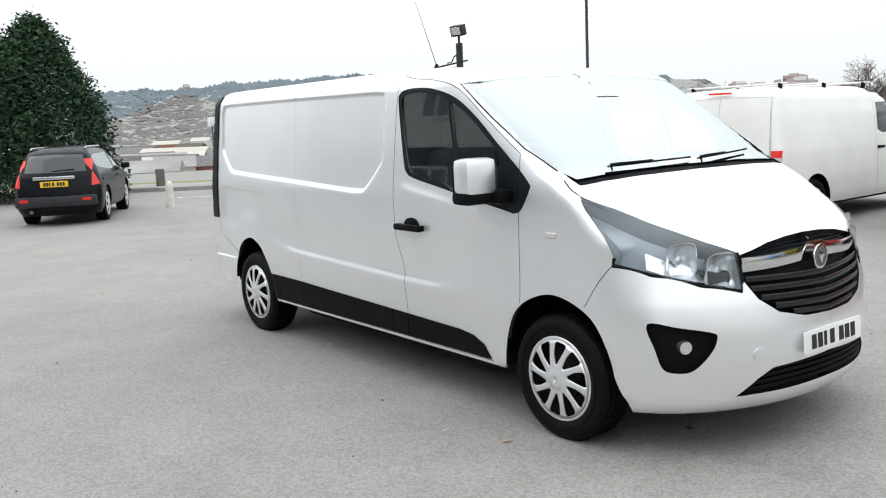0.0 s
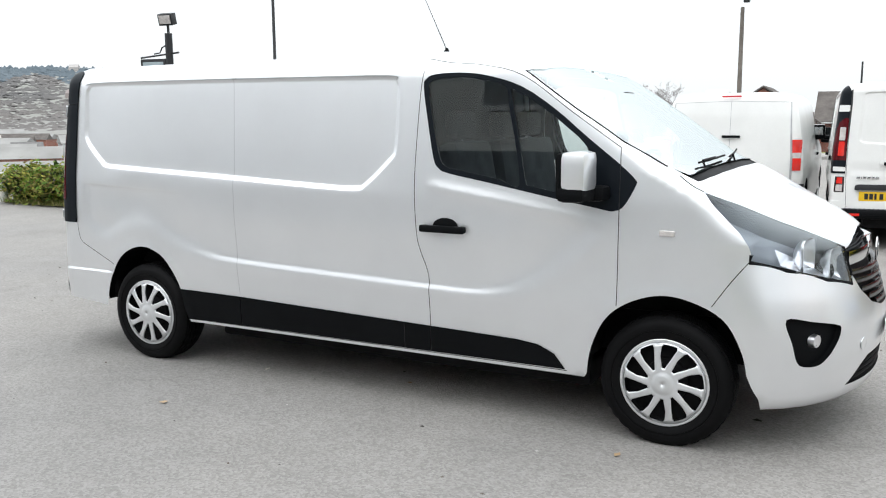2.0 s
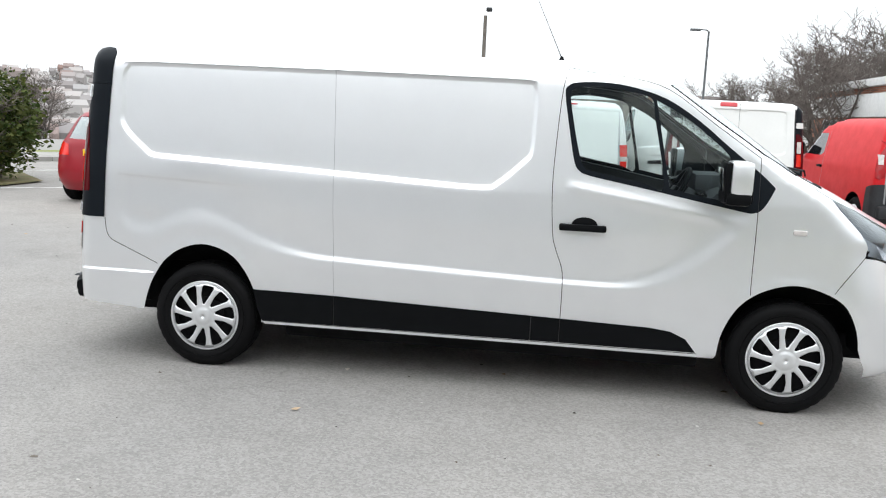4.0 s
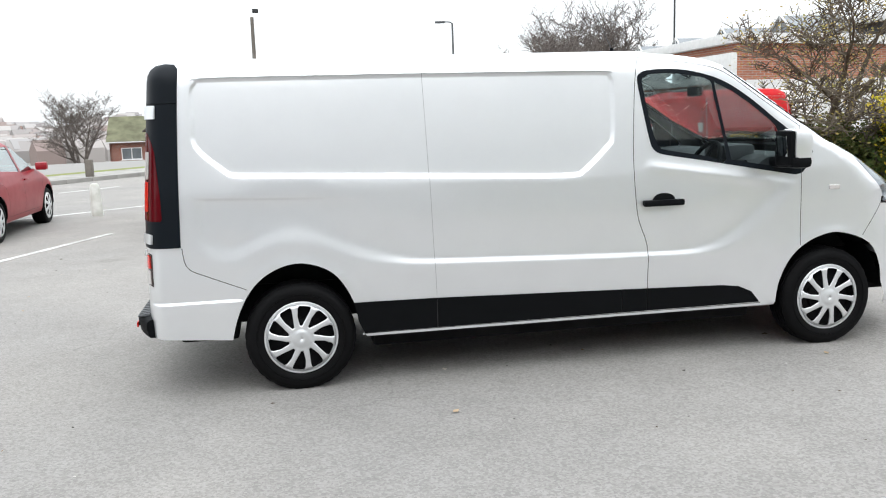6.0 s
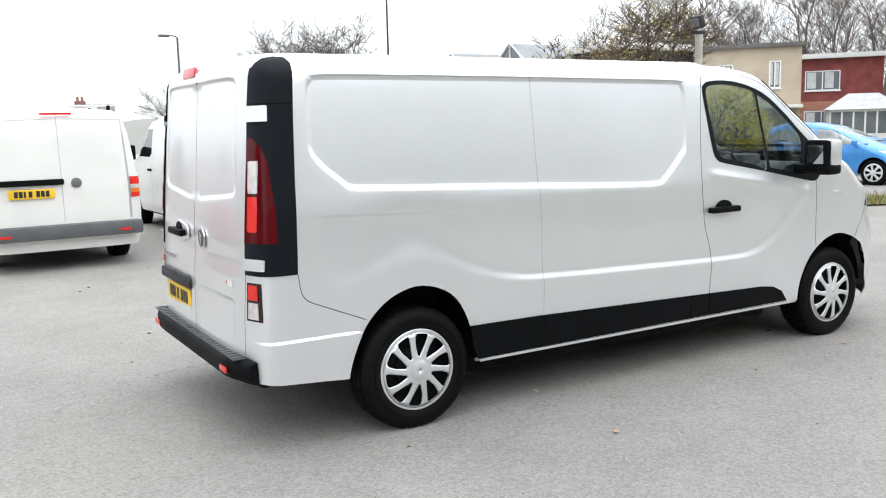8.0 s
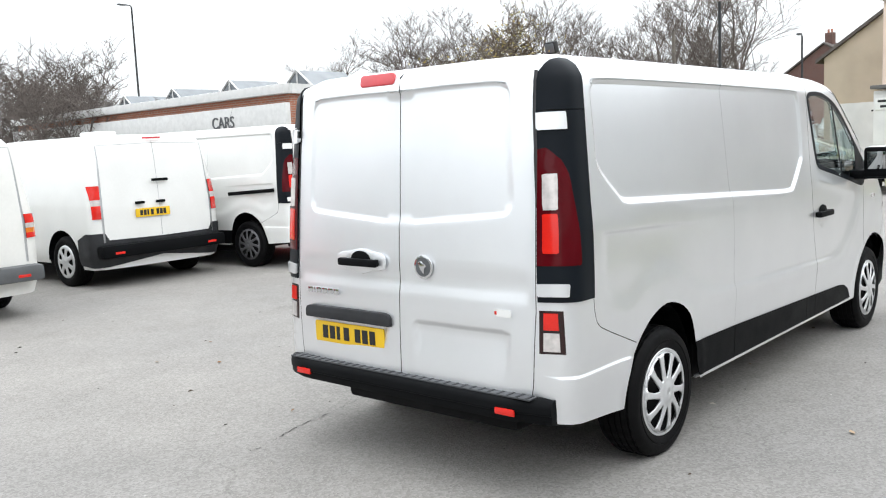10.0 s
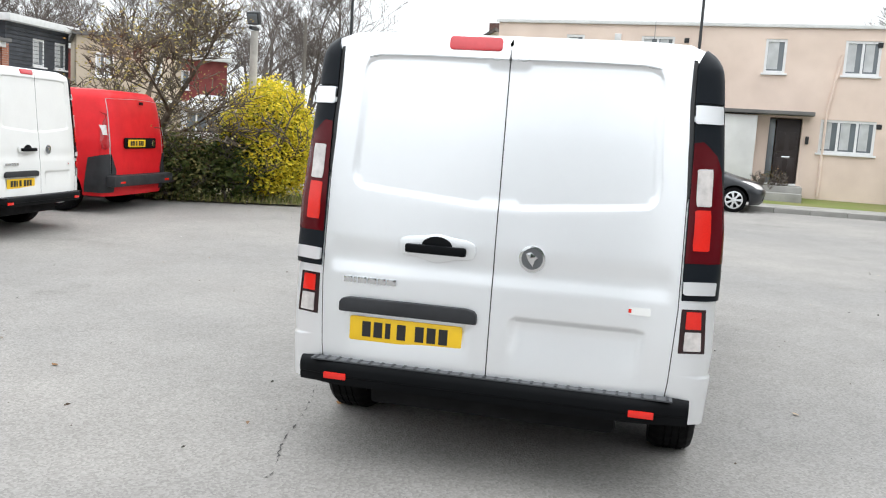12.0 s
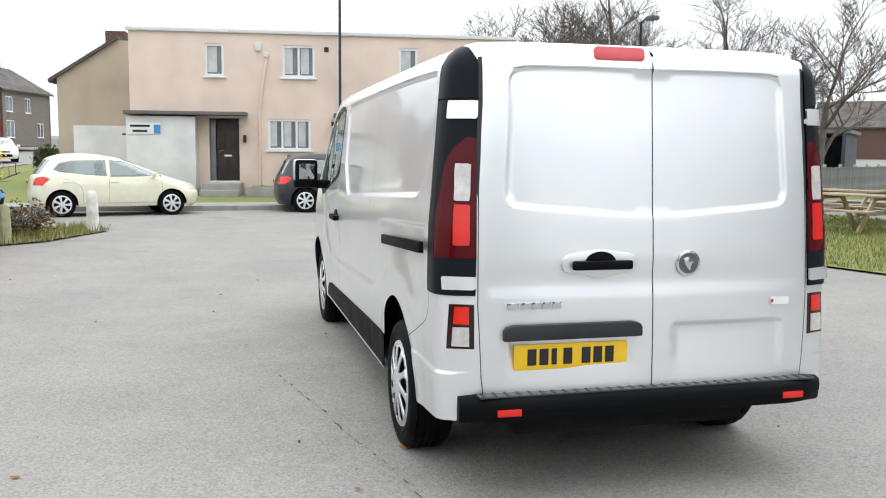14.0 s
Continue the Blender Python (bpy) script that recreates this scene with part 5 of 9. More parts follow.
def box_van(label, paint, m, L, w, H, wb, fo, R=0.33, tail=None, rims=None, low=None, bonnet=1.02, name="panel_van", seam_down=True):
    """A panel van in simple form, seen mostly from behind. Origin under the rear axle."""
    van = thing(name, label, "van", "parked vans", m=m)
    F0, R0 = wb + fo, -(L - wb - fo)
    sh = Shell([(0.2, F0 - 0.1), (0.35, F0 - 0.02), (0.6, F0), (0.8, F0 - 0.04), (bonnet - 0.05, F0 - 0.16), (bonnet + 0.06, F0 - 0.45), (bonnet + 0.17, F0 - 0.85), (bonnet + 0.2, F0 - 0.95), (H - 0.12, F0 - 1.62), (H - 0.04, F0 - 1.95), (H, F0 - 2.25)],
               [(0.2, R0 + 0.04), (0.5, R0), (1.0, R0 + 0.01), (H - 0.3, R0 + 0.06), (H - 0.06, R0 + 0.10), (H, R0 + 0.19)],
               [(0.2, w - 0.06), (0.4, w - 0.01), (0.7, w), (1.05, w - 0.01), (H - 0.35, w - 0.08), (H - 0.12, w - 0.13), (H - 0.03, w - 0.18), (H, w - 0.26)],
               [(0.9, 0.6), (1.2, 0.35), (H, 0.3)], 0.17, [(0.9, 2.1), (1.25, 3.0)], 3.6, 0.24, H)
    T = lambda k: (lambda a, z: (k, a, z))
    S, Fr, Re = T("s"), T("f"), T("r")
    wl, wr = F0 - 1.02, F0 - 2.05
    win = [(wl, bonnet + 0.20), (wl - 0.45, H - 0.30), (wl - 0.62, H - 0.235), (wr, H - 0.235), (wr - 0.03, bonnet + 0.24), (wr + 0.1, bonnet + 0.19)]
    screen = [Fr(0.0, bonnet + 0.22), Fr(w * 0.7, bonnet + 0.22), Fr(w * 0.9, bonnet + 0.21), S(F0 - 1.12, bonnet + 0.28), S(F0 - 1.62, H - 0.17), Fr(w * 0.65, H - 0.115), Fr(0, H - 0.10)]
    seam = [Re(0.0, 0.58), Re(0.003, 0.58), Re(0.003, H - 0.08), Re(0.0, H - 0.08)]
    edge = ribbon(sh.chain([Re(w * 0.84, 0.58), Re(w * 0.84, 1.0), Re(w * 0.80, H - 0.12)], False), 0.0028)
    top = ribbon(sh.chain([Re(w * 0.80, H - 0.12), Re(0.0, H - 0.10)], False), 0.0028)
    door = ribbon([(wr - 0.08, H - 0.2), (wr - 0.1, bonnet), (wr - 0.05, 0.36)], 0.004)
    door2 = ribbon([(wl + 0.1, bonnet + 0.16), (wl + 0.1, 0.62)], 0.004)
    regions = [dict(name="panel_gap", polys=[g], mat=SEAMGREY, off=-0.003, each=True) for g in ([seam] if seam_down else []) + [edge, top, door, door2]]
    regions += [
               dict(name="door_window", polys=[win], mat=DARKGLASS, off=-0.006, each=True, label="dark side glass"),
               dict(name="windscreen", polys=[screen], mat=WINDSCREEN, off=-0.004, label="windscreen"),
               dict(name="headlamp", polys=[[Fr(w * 0.62, 0.72), Fr(w * 0.94, 0.76), S(F0 - 0.5, 0.92), S(F0 - 0.55, 1.0), Fr(w * 0.66, 0.9)]], mat=CLEARLENS, off=0.002, each=True),
               dict(name="grille", polys=[[Fr(0, 0.66), Fr(w * 0.55, 0.68), Fr(w * 0.55, 0.84), Fr(0, 0.86)]], mat=PLASTIC, off=-0.02)]
    regions += tail(S, Fr, Re) if tail else []
    sh.build(van, regions, paint, 0.09, [arch(0, R), arch(wb, R), [(R * 1.2, 0.1), (R * 1.2, 0.29), (wb - R * 1.2, 0.29), (wb - R * 1.2, 0.1)]], [], [(bonnet - 0.1, bonnet + 0.22, 0.02)], 0.03)
    underside(van, R0, F0, wb, w, R)
    for x in (0, wb):
        for sy in (-1, 1):
            wheel(van, x, sy * (w - 0.035), R, 0.2, R * 0.62, 7, 0.0, rims or HUBCAP, (0.4, 0.85), 0.3)
    box("rear_bumper", (R0 - 0.03, 0, 0.47), (0.16, w * 1.92, 0.17), low or PLASTIC, van, "dark plastic rear bumper", 0.045)
    for sy in (-1, 1):
        box("rear_reflector", (R0 - 0.112, sy * w * 0.72, 0.45), (0.008, 0.13, 0.03), REDBRIGHT, van, "red reflector", 0.003)
        arm = box("mirror", (wl - 0.12, sy * (w + 0.09), bonnet + 0.26), (0.12, 0.2, 0.26), PLASTIC, van, "black door mirror", 0.04)
        box("door_handle", (wr + 0.02, sy * (w + 0.002), 1.0), (0.2, 0.03, 0.04), PLASTIC, van, "black handle", 0.01)
    return van, sh, R0


# a rear lamp as three bands
def banded(y0, y1, z0, z1, bands):
    def make(S, Fr, Re):
        out, z = [], z0
        for mname, share in bands:
            z2 = z + (z1 - z0) * share
            out.append(dict(name="tail_lamp", polys=[[Re(y0, z), Re(y1, z), Re(y1, z2), Re(y0, z2)]], mat=mname, off=0.01, each=True, label="tail lamp lens"))
            z = z2
        return out
    return make


def gz(x, y):
    """The ground's height: it lifts a little towards the planted corner."""
    a, b = min(1, max(0, (x - 3) / 7)), min(1, max(0, (y - 2) / 4))
    c = min(1, max(0, (16 - x) / 3))
    return 0.10 * a * a * (3 - 2 * a) * b * b * (3 - 2 * b) * c


def rise(x):
    """The side street climbs away from the road."""
    return 0.135 + 0.022 * max(0, x - 22) + 0.00015 * max(0, x - 40) ** 2


def on(x, y, heading):
    return pose(x, y, gz(x, y), 0, 0, heading)


v, sh, R0 = box_van("old white panel van with a roof rack and yellow rear plate", CREAMWHITE, on(-0.73, 7.32, 91.5), 4.89, 0.925, 1.90, 3.0, 0.9, 0.33, banded(0.775, 0.905, 0.83, 1.08, ((REDBRIGHT, 0.22), (ORANGE, 0.2), (CLEARLENS, 0.2), (REDBRIGHT, 0.38))), low=GREYPLASTIC)
small_plate(v, R0 - 0.012, 0.34, 0.93)
back_prism("handle_bar", v, rounded(0.72, 0.07, 0.02), R0 - 0.0, 0.34, 1.06, 0.03, PLASTIC, "black handle bar", 0.008)
back_prism("badge", v, [(0.06 * math.cos(k * math.tau / 20), 0.06 * math.sin(k * math.tau / 20)) for k in range(20)], R0 + 0.006, -0.16, 1.04, 0.012, HUBDARK, "round grey badge")
back_prism("stop_lamp", v, rounded(0.36, 0.025, 0.01), R0 + 0.09, 0.0, 1.86, 0.02, REDBRIGHT, "narrow red stop lamp")
for x in (-0.55, 0.6, 1.75):
    bar = tube("roof_bar", [(x, -0.78, 1.96), (x, 0.78, 1.96)], 0.014, SILVERCAR, v, "grey steel roof bar", 6)
    for sy in (-1, 1):
        box("rack_foot", (x, sy * 0.68, 1.92), (0.06, 0.04, 0.09), PLASTIC, bar, "", 0.01)
def cornered(tail):
    return lambda S, Fr, Re: tail(S, Fr, Re) + [dict(name="bumper_corner", polys=[[Re(0.0, 0.36), Re(0.0, 0.60), Re(0.74, 0.61), Re(0.80, 0.70), S(-0.62, 0.70), S(-0.42, 0.62), S(-0.40, 0.30), S(-0.7, 0.27)]], mat=DARKBUMPER, off=0.016, each=True, label="black bumper corner")]


v, sh, R0 = box_van("white panel van with tall red tail lamps and black bumper", WHITE, on(2.22, 8.15, 92), 4.96, 0.955, 1.91, 3.275, 0.88, 0.335, cornered(banded(0.80, 0.915, 0.88, 1.29, ((REDBRIGHT, 0.40), (CLEARLENS, 0.18), (REDBRIGHT, 0.42)))))
small_plate(v, R0 - 0.01, 0.12, 0.92)
for y in (0.30, 0.0):
    back_prism("handle", v, rounded(0.13, 0.035, 0.012), R0 - 0.002, y, 1.05, 0.025, PLASTIC, "black handle", 0.006)
back_prism("door_pull", v, rounded(0.24, 0.035, 0.012), R0 + 0.01, -0.02, 1.33, 0.02, PLASTIC, "black pull", 0.006)
back_prism("stop_lamp", v, rounded(0.26, 0.025, 0.01), R0 + 0.10, 0.0, 1.875, 0.02, STOPLENS, "narrow red stop lamp")
box("roof_vent", (0.05, 0.3, 1.955), (0.4, 0.3, 0.06), WHITE, v, "white roof vent", 0.02)
long_van("white long-wheelbase panel van with black rear corners and dark wheels", WHITE, on(4.50, 7.35, 95), HUBDARK)
def red_tail(S, Fr, Re):
    return [dict(name="lamp_lens", polys=[[Re(0.815, 1.13), Re(0.81, 1.27), Re(0.862, 1.27), Re(0.866, 1.13)]], mat=CLEARLENS, off=0.022, each=True, label="clear lens"),
            dict(name="tail_lamp", polys=[[Re(0.79, 0.96), Re(0.85, 0.925), S(-0.69, 0.94), S(-0.655, 1.2), S(-0.69, 1.43), Re(0.83, 1.47), Re(0.785, 1.42), Re(0.79, 1.2)]], mat=TAILRED, off=0.016, each=True, label="upright red tail lamp"),
            dict(name="bumper_corner", polys=[[Re(0.68, 0.3), Re(0.66, 0.62), Re(0.76, 0.86), S(-0.5, 0.80), S(-0.42, 0.3)]], mat=DARKBUMPER, off=0.02, each=True, label="dark grey bumper corner")]
v, sh, R0 = box_van("red compact delivery van with dark grey bumpers", REDPAINT, on(7.46, 7.75, 93), 4.40, 0.915, 1.775, 2.755, 0.85, 0.315, red_tail, low=DARKBUMPER, bonnet=0.98, name="delivery_van", seam_down=False)
small_plate(v, R0 - 0.03, 0.15, 1.02, 0.5)
back_prism("plate_panel", v, rounded(0.92, 0.16, 0.03), R0 + 0.004, 0.0, 1.02, 0.02, PLASTIC, "black plate panel", 0.008)
back_prism("badge", v, [(0.05 * math.cos(k * math.tau / 20), 0.05 * math.sin(k * math.tau / 20)) for k in range(20)], R0 - 0.02, -0.36, 1.02, 0.012, CHROME, "round badge")
back_prism("rear_handle", v, rounded(0.1, 0.045, 0.015), R0 + 0.06, -0.1, 1.62, 0.02, PLASTIC, "", 0.006)
box_van("white panel van parked across the road", WHITE, pose(7.5, 24, -0.2, 0, 0, 172), 5.0, 0.96, 2.0, 3.2, 0.9)
box_van("white panel van at the far side of the yard", WHITE, pose(11.5, 13.5, 0, 0, 0, 120), 4.9, 0.95, 1.95, 3.1, 0.9)


def car(label, paint, m, L, w, H, wb, fo, R=0.31, rear=0.34, bonnet=0.74, cowl=0.98, nose=1.02, shade=0.75, belt=0.93, tails="mid", rims=None, category="car", name="car", plate=True):
    """A hatchback or estate. Origin under the rear axle; rear: how far the tail glass leans."""
    c = thing(name, label, category, "parked cars", m=m)
    F0, R0 = wb + fo, -(L - wb - fo)
    xc = F0 - nose
    xw = xc - shade
    sh = Shell([(0.18, F0 - 0.16), (0.28, F0 - 0.04), (0.45, F0), (0.6, F0 - 0.02), (bonnet, F0 - 0.14), (bonnet + 0.08, F0 - 0.4), (cowl, xc), (H - 0.09, xw), (H - 0.03, xw - 0.3), (H, xw - 0.6)],
               [(0.18, R0 + 0.12), (0.32, R0 + 0.02), (0.5, R0), (0.7, R0 + 0.02), (belt, R0 + 0.07), (H - 0.12, R0 + rear), (H - 0.03, R0 + rear + 0.16), (H, R0 + rear + 0.4)],
               [(0.18, w - 0.08), (0.32, w - 0.02), (0.5, w), (0.75, w - 0.005), (belt, w - 0.045), (H - 0.16, w - 0.20), (H - 0.05, w - 0.26), (H, w - 0.36)],
               [(0.5, 0.6), (bonnet, 0.66), (cowl, 0.5), (cowl + 0.1, 0.42), (H, 0.4)], [(0.5, 0.42), (belt, 0.45), (H, 0.35)], [(0.6, 2.1), (cowl, 2.4)], 2.7, 0.2, H, 0.03)
    T = lambda k: (lambda a, z: (k, a, z))
    S, Fr, Re = T("s"), T("f"), T("r")
    zb, zt = belt + 0.01, H - 0.135
    bx = xw - 0.35 if L > 4 else xw - 0.40
    rx = R0 + rear + 0.12
    front_win = soften([(xc - 0.20, zb + 0.03), (xw - 0.02, zt - 0.03), (bx + 0.03, zt + 0.005), (bx + 0.03, zb - 0.01), (xc - 0.6, zb)], 1)
    rear_win = soften([(bx - 0.05, zb + 0.01), (bx - 0.05, zt + 0.005), (rx + 0.42, zt - 0.01), (rx + 0.16, zt - 0.07), (R0 + 0.50, zb + 0.17), (R0 + 0.62, zb + 0.11), (0.5, zb + 0.05)], 1)
    screen = [Fr(0.0, cowl + 0.015), Fr(w * 0.6, cowl + 0.012), Fr(w * 0.84, cowl + 0.01), S(xc - 0.1, cowl + 0.06), S(xw + 0.0, H - 0.15), Fr(w * 0.55, H - 0.10), Fr(0.0, H - 0.085)]
    tail_glass = [Re(0.0, belt + 0.06), Re(w * 0.70, belt + 0.07), Re(w * 0.62, H - 0.13), Re(0.0, H - 0.115)]
    if tails == "tall":
        tl = [Re(w * 0.80, 0.74), Re(w * 0.82, H - 0.22), S(R0 + rear * 0.7 + 0.1, H - 0.22), S(R0 + 0.26, belt), S(R0 + 0.30, 0.76)]
    else:
        tl = [Re(w * 0.62, 0.74), Re(w * 0.66, belt - 0.02), S(R0 + 0.30, belt + 0.02), S(R0 + 0.42, belt - 0.04), S(R0 + 0.26, 0.74)]
    head = [Fr(w * 0.52, 0.60), Fr(w * 0.85, 0.62), S(F0 - 0.45, 0.70), S(F0 - 0.72, bonnet + 0.06), S(F0 - 0.55, bonnet + 0.05), Fr(w * 0.62, bonnet - 0.02)]
    gap = lambda *q: ribbon(soften(list(q), 3, False), 0.0026)
    gaps = [gap((xc - 0.12, zb + 0.0), (xc - 0.10, 0.6), (xc - 0.18, 0.33)), gap((bx, zb), (bx, 0.6), (bx - 0.02, 0.33)), gap((rx + 0.12, zb), (0.42, 0.72), (0.45, 0.33)), gap((0.45, 0.32), (xc - 0.18, 0.32))]
    regions = [dict(name="panel_gap", polys=[g], mat=GAP, off=-0.004, each=True) for g in gaps]
    regions += [dict(name="side_window", polys=[front_win, rear_win], mat=CARGLASS, off=-0.006, each=True, label="clear side glass"),
               dict(name="windscreen", polys=[screen], mat=CARGLASS, off=-0.004, label="windscreen"),
               dict(name="tailgate_glass", polys=[tail_glass], mat=DARKGLASS if tails == "tall" else CARGLASS, off=-0.004, label="tailgate glass"),
               dict(name="tail_lamp", polys=[tl], mat=REDBRIGHT, off=0.006, each=True, label="red tail lamp"),
               dict(name="headlamp", polys=[head], mat=CLEARLENS, off=0.003, each=True, label="clear headlamp"),
               dict(name="grille", polys=[[Fr(0, 0.30), Fr(w * 0.6, 0.32), Fr(w * 0.55, 0.46), Fr(0, 0.48)], [Fr(0, 0.56), Fr(w * 0.42, 0.57), Fr(w * 0.45, 0.64), Fr(0, 0.66)]], mat=PLASTIC, off=-0.02)]
    sh.build(c, regions, paint, 0.09, [arch(0, R, 1.16), arch(wb, R, 1.16), [(R * 1.1, 0.1), (R * 1.1, 0.24), (wb - R * 1.1, 0.24), (wb - R * 1.1, 0.1)]], [], [(bonnet - 0.02, cowl + 0.03, 0.02)], 0.035, main="body")
    underside(c, R0, F0, wb, w * 0.98, R)
    box("dashboard", (xc - 0.28, 0, belt - 0.06), (0.42, w * 1.7, 0.2), INTERIOR, c, "dark dashboard", 0.05)
    for y, x0, sw in ((-0.36, 1.05, 0.46), (0.36, 1.05, 0.46), (0.0, 0.22, w * 1.4)):
        seat_ = box("seat", (x0 + 0.22, y, 0.60), (0.5, sw, 0.2), INTERIOR, c, "dark seat", 0.05)
        box("seat_back", (x0 - 0.04, y, 0.85), (0.14, sw, 0.5), INTERIOR, seat_, "", 0.05, Matrix.Rotation(radians(-14), 3, "Y"))
        for hy in ((0,) if sw < 0.6 else (-0.36, 0.36)):
            box("headrest", (x0 - 0.12, y + hy, min(H - 0.22, 1.18)), (0.09, 0.24, 0.15), INTERIOR, seat_, "", 0.035)
    for x in (0, wb):
        for sy in (-1, 1):
            wheel(c, x, sy * (w - 0.03), R, 0.2, R * 0.68, 7, 0.0, rims or HUBCAP, (0.3, 0.88), 0.31)
    for sy in (-1, 1):
        mi = box("mirror", (xc - 0.30, sy * (w + 0.06), belt + 0.06), (0.11, 0.19, 0.13), paint, c, "door mirror", 0.04)
        for hx in (bx + 0.12, rx + 0.32):
            box("door_handle", (hx, sy * (w - 0.005), belt - 0.11), (0.18, 0.03, 0.03), paint, c, "", 0.01)
    if plate:
        small_plate(c, R0 + 0.005, 0, 0.80 if tails != "low" else 0.5)
    return c


v = car("black off-road estate car with upright red tail lamps", BLACKPAINT, pose(-11.75, 0.55, 0, 0, 0, 154), 4.15, 0.80, 1.47, 2.42, 0.82, 0.335, 0.24, 0.84, 0.96, 0.9, 0.66, 0.95, "tall")
back_prism("chrome_strip", v, rounded(0.75, 0.06, 0.02), -0.885, 0, 0.915, 0.02, CHROME, "chrome strip above the plate", 0.006)
box("rear_bumper", (-0.86, 0, 0.47), (0.16, 1.46, 0.2), DARKBUMPER, v, "dark grey rear bumper", 0.05)
for sy in (-1, 1):
    box("rear_reflector", (-0.944, sy * 0.56, 0.50), (0.01, 0.16, 0.05), REDBRIGHT, v, "red reflector", 0.004)
    tube("roof_rail", [(-0.30, sy * 0.50, 1.445), (-0.2, sy * 0.50, 1.475), (1.1, sy * 0.50, 1.475), (1.2, sy * 0.50, 1.445)], 0.014, SILVERCAR, v, "silver roof rail", 6)
tube("rear_wiper", [(-0.79, 0.08, 1.02), (-0.80, -0.02, 1.04), (-0.78, -0.36, 1.06)], 0.012, PLASTIC, v, "black rear wiper", 6)
tube("exhaust", [(-0.70, 0.45, 0.30), (-0.93, 0.45, 0.29)], 0.035, GREYPLASTIC, v, "grey exhaust pipe", 10)
car("dark red small hatchback with silver wheels", DARKRED, pose(-4.85, 7.25, 0, 0, 0, 89), 4.05, 0.86, 1.47, 2.57, 0.82, 0.31)
car("cream three-door hatchback parked at the kerb", CREAM, pose(18.25, 5.62, 0, 0, 0, -75), 3.95, 0.86, 1.46, 2.489, 0.80, 0.305, 0.36, 0.74, 0.98, 0.92, 0.92)
car("bright blue hatchback parked at the kerb", BLUEPAINT, pose(17.15, 9.9, 0, 0, 0, -78), 3.95, 0.86, 1.46, 2.489, 0.80, 0.305, 0.36, 0.74, 0.98, 0.92, 0.92)
car("dark grey hatchback parked at the kerb", DARKGREY, pose(19.45, -0.30, 0, 0, 0, -90), 4.22, 0.88, 1.51, 2.60, 0.86, 0.32, 0.3)
car("pale silver people carrier parked at the kerb", SILVERCAR, pose(18.85, -11.35, 0, 0, 0, 91), 4.30, 0.90, 1.62, 2.69, 0.86, 0.315, 0.25, 0.84, 1.06, 0.85, 0.9, 1.0)
car("grey hatchback parked up the side street", DARKGREY, pose(37.0, 14.2, rise(37) + 0.02, 0, 0, 8), 4.0, 0.87, 1.46, 2.5, 0.82)
car("white saloon parked up the side street", WHITE, pose(55.5, 15.2, rise(55.5) + 0.02, 0, 0, 196), 4.2, 0.88, 1.45, 2.6, 0.84)
car("small white car by the distant fence", WHITE, pose(31, 21.5, 0.1, 0, 0, 100), 3.9, 0.85, 1.46, 2.5, 0.8)
car("silver off-road car across the road", SILVERCAR, pose(0.6, 20.3, 0, 0, 0, 178), 4.4, 0.9, 1.62, 2.6, 0.85, 0.33, 0.22, 0.92, 1.04, 0.9, 0.8, 1.05)
car("white car beyond the fence", WHITE, pose(35.5, -26.0, 0.3, 0, 0, 120), 4.3, 0.88, 1.5, 2.6, 0.85)


# ---- place: materials ----
GRASS = mat("rough_grass", (0.165, 0.205, 0.06), 0.9, vary=0.25, scale=1.2, fine=40, bump=0.6, second=(0.21, 0.20, 0.09), spec=0.1)
SOIL = mat("leaf_litter", (0.17, 0.135, 0.08), 0.95, vary=0.3, scale=3, fine=50, bump=0.6, second=(0.13, 0.14, 0.06), spec=0.1)
CONCRETE = mat("concrete", (0.33, 0.32, 0.30), 0.9, vary=0.12, scale=2, fine=60, bump=0.3, spec=0.2)
WHITEPOST = mat("white_painted_concrete", (0.72, 0.72, 0.68), 0.8, vary=0.08, scale=6, fine=80, bump=0.2, second=(0.5, 0.5, 0.45), spec=0.2)
LICHENSTONE = mat("lichened_stone", (0.36, 0.34, 0.24), 0.9, vary=0.18, scale=8, fine=60, bump=0.4, second=(0.25, 0.25, 0.14), spec=0.2)
RENDERPINK = mat("pink_pebbledash", (0.76, 0.62, 0.53), 0.95, vary=0.10, scale=0.9, fine=45, bump=0.4, second=(0.66, 0.53, 0.45), spec=0.1)
RENDERTAN = mat("tan_render", (0.52, 0.44, 0.345), 0.95, vary=0.09, scale=0.7, fine=60, bump=0.4, spec=0.1)
RENDERWHITE = mat("white_painted_render", (0.72, 0.715, 0.70), 0.9, vary=0.09, scale=1.0, fine=60, bump=0.4, spec=0.1)
WHITEFRAME = mat("white_plastic_frame", (0.78, 0.78, 0.78), 0.4, vary=0.04)
PANE = mat("window_glass", (0.17, 0.19, 0.205), 0.06, 0, 0.4, vary=0.15, scale=1.0)
CURTAIN = mat("pale_curtain", (0.55, 0.56, 0.56), 0.9, vary=0.1, scale=3)
DARKDOOR = mat("dark_brown_door", (0.025, 0.014, 0.012), 0.45, vary=0.1)
FELT = mat("grey_roof_felt", (0.16, 0.155, 0.15), 0.9, vary=0.15, scale=1.5)
SLATE = mat("grey_brown_roof_tile", (0.135, 0.12, 0.11), 0.85, vary=0.18, scale=1.2, fine=12, bump=0.5, spec=0.2)
WOODPALE = mat("pale_timber", (0.42, 0.33, 0.22), 0.8, vary=0.15, scale=4, fine=40, bump=0.3)
WOODGREY = mat("weathered_grey_timber", (0.20, 0.20, 0.205), 0.9, vary=0.2, scale=3, fine=40, bump=0.4, each=0.15)
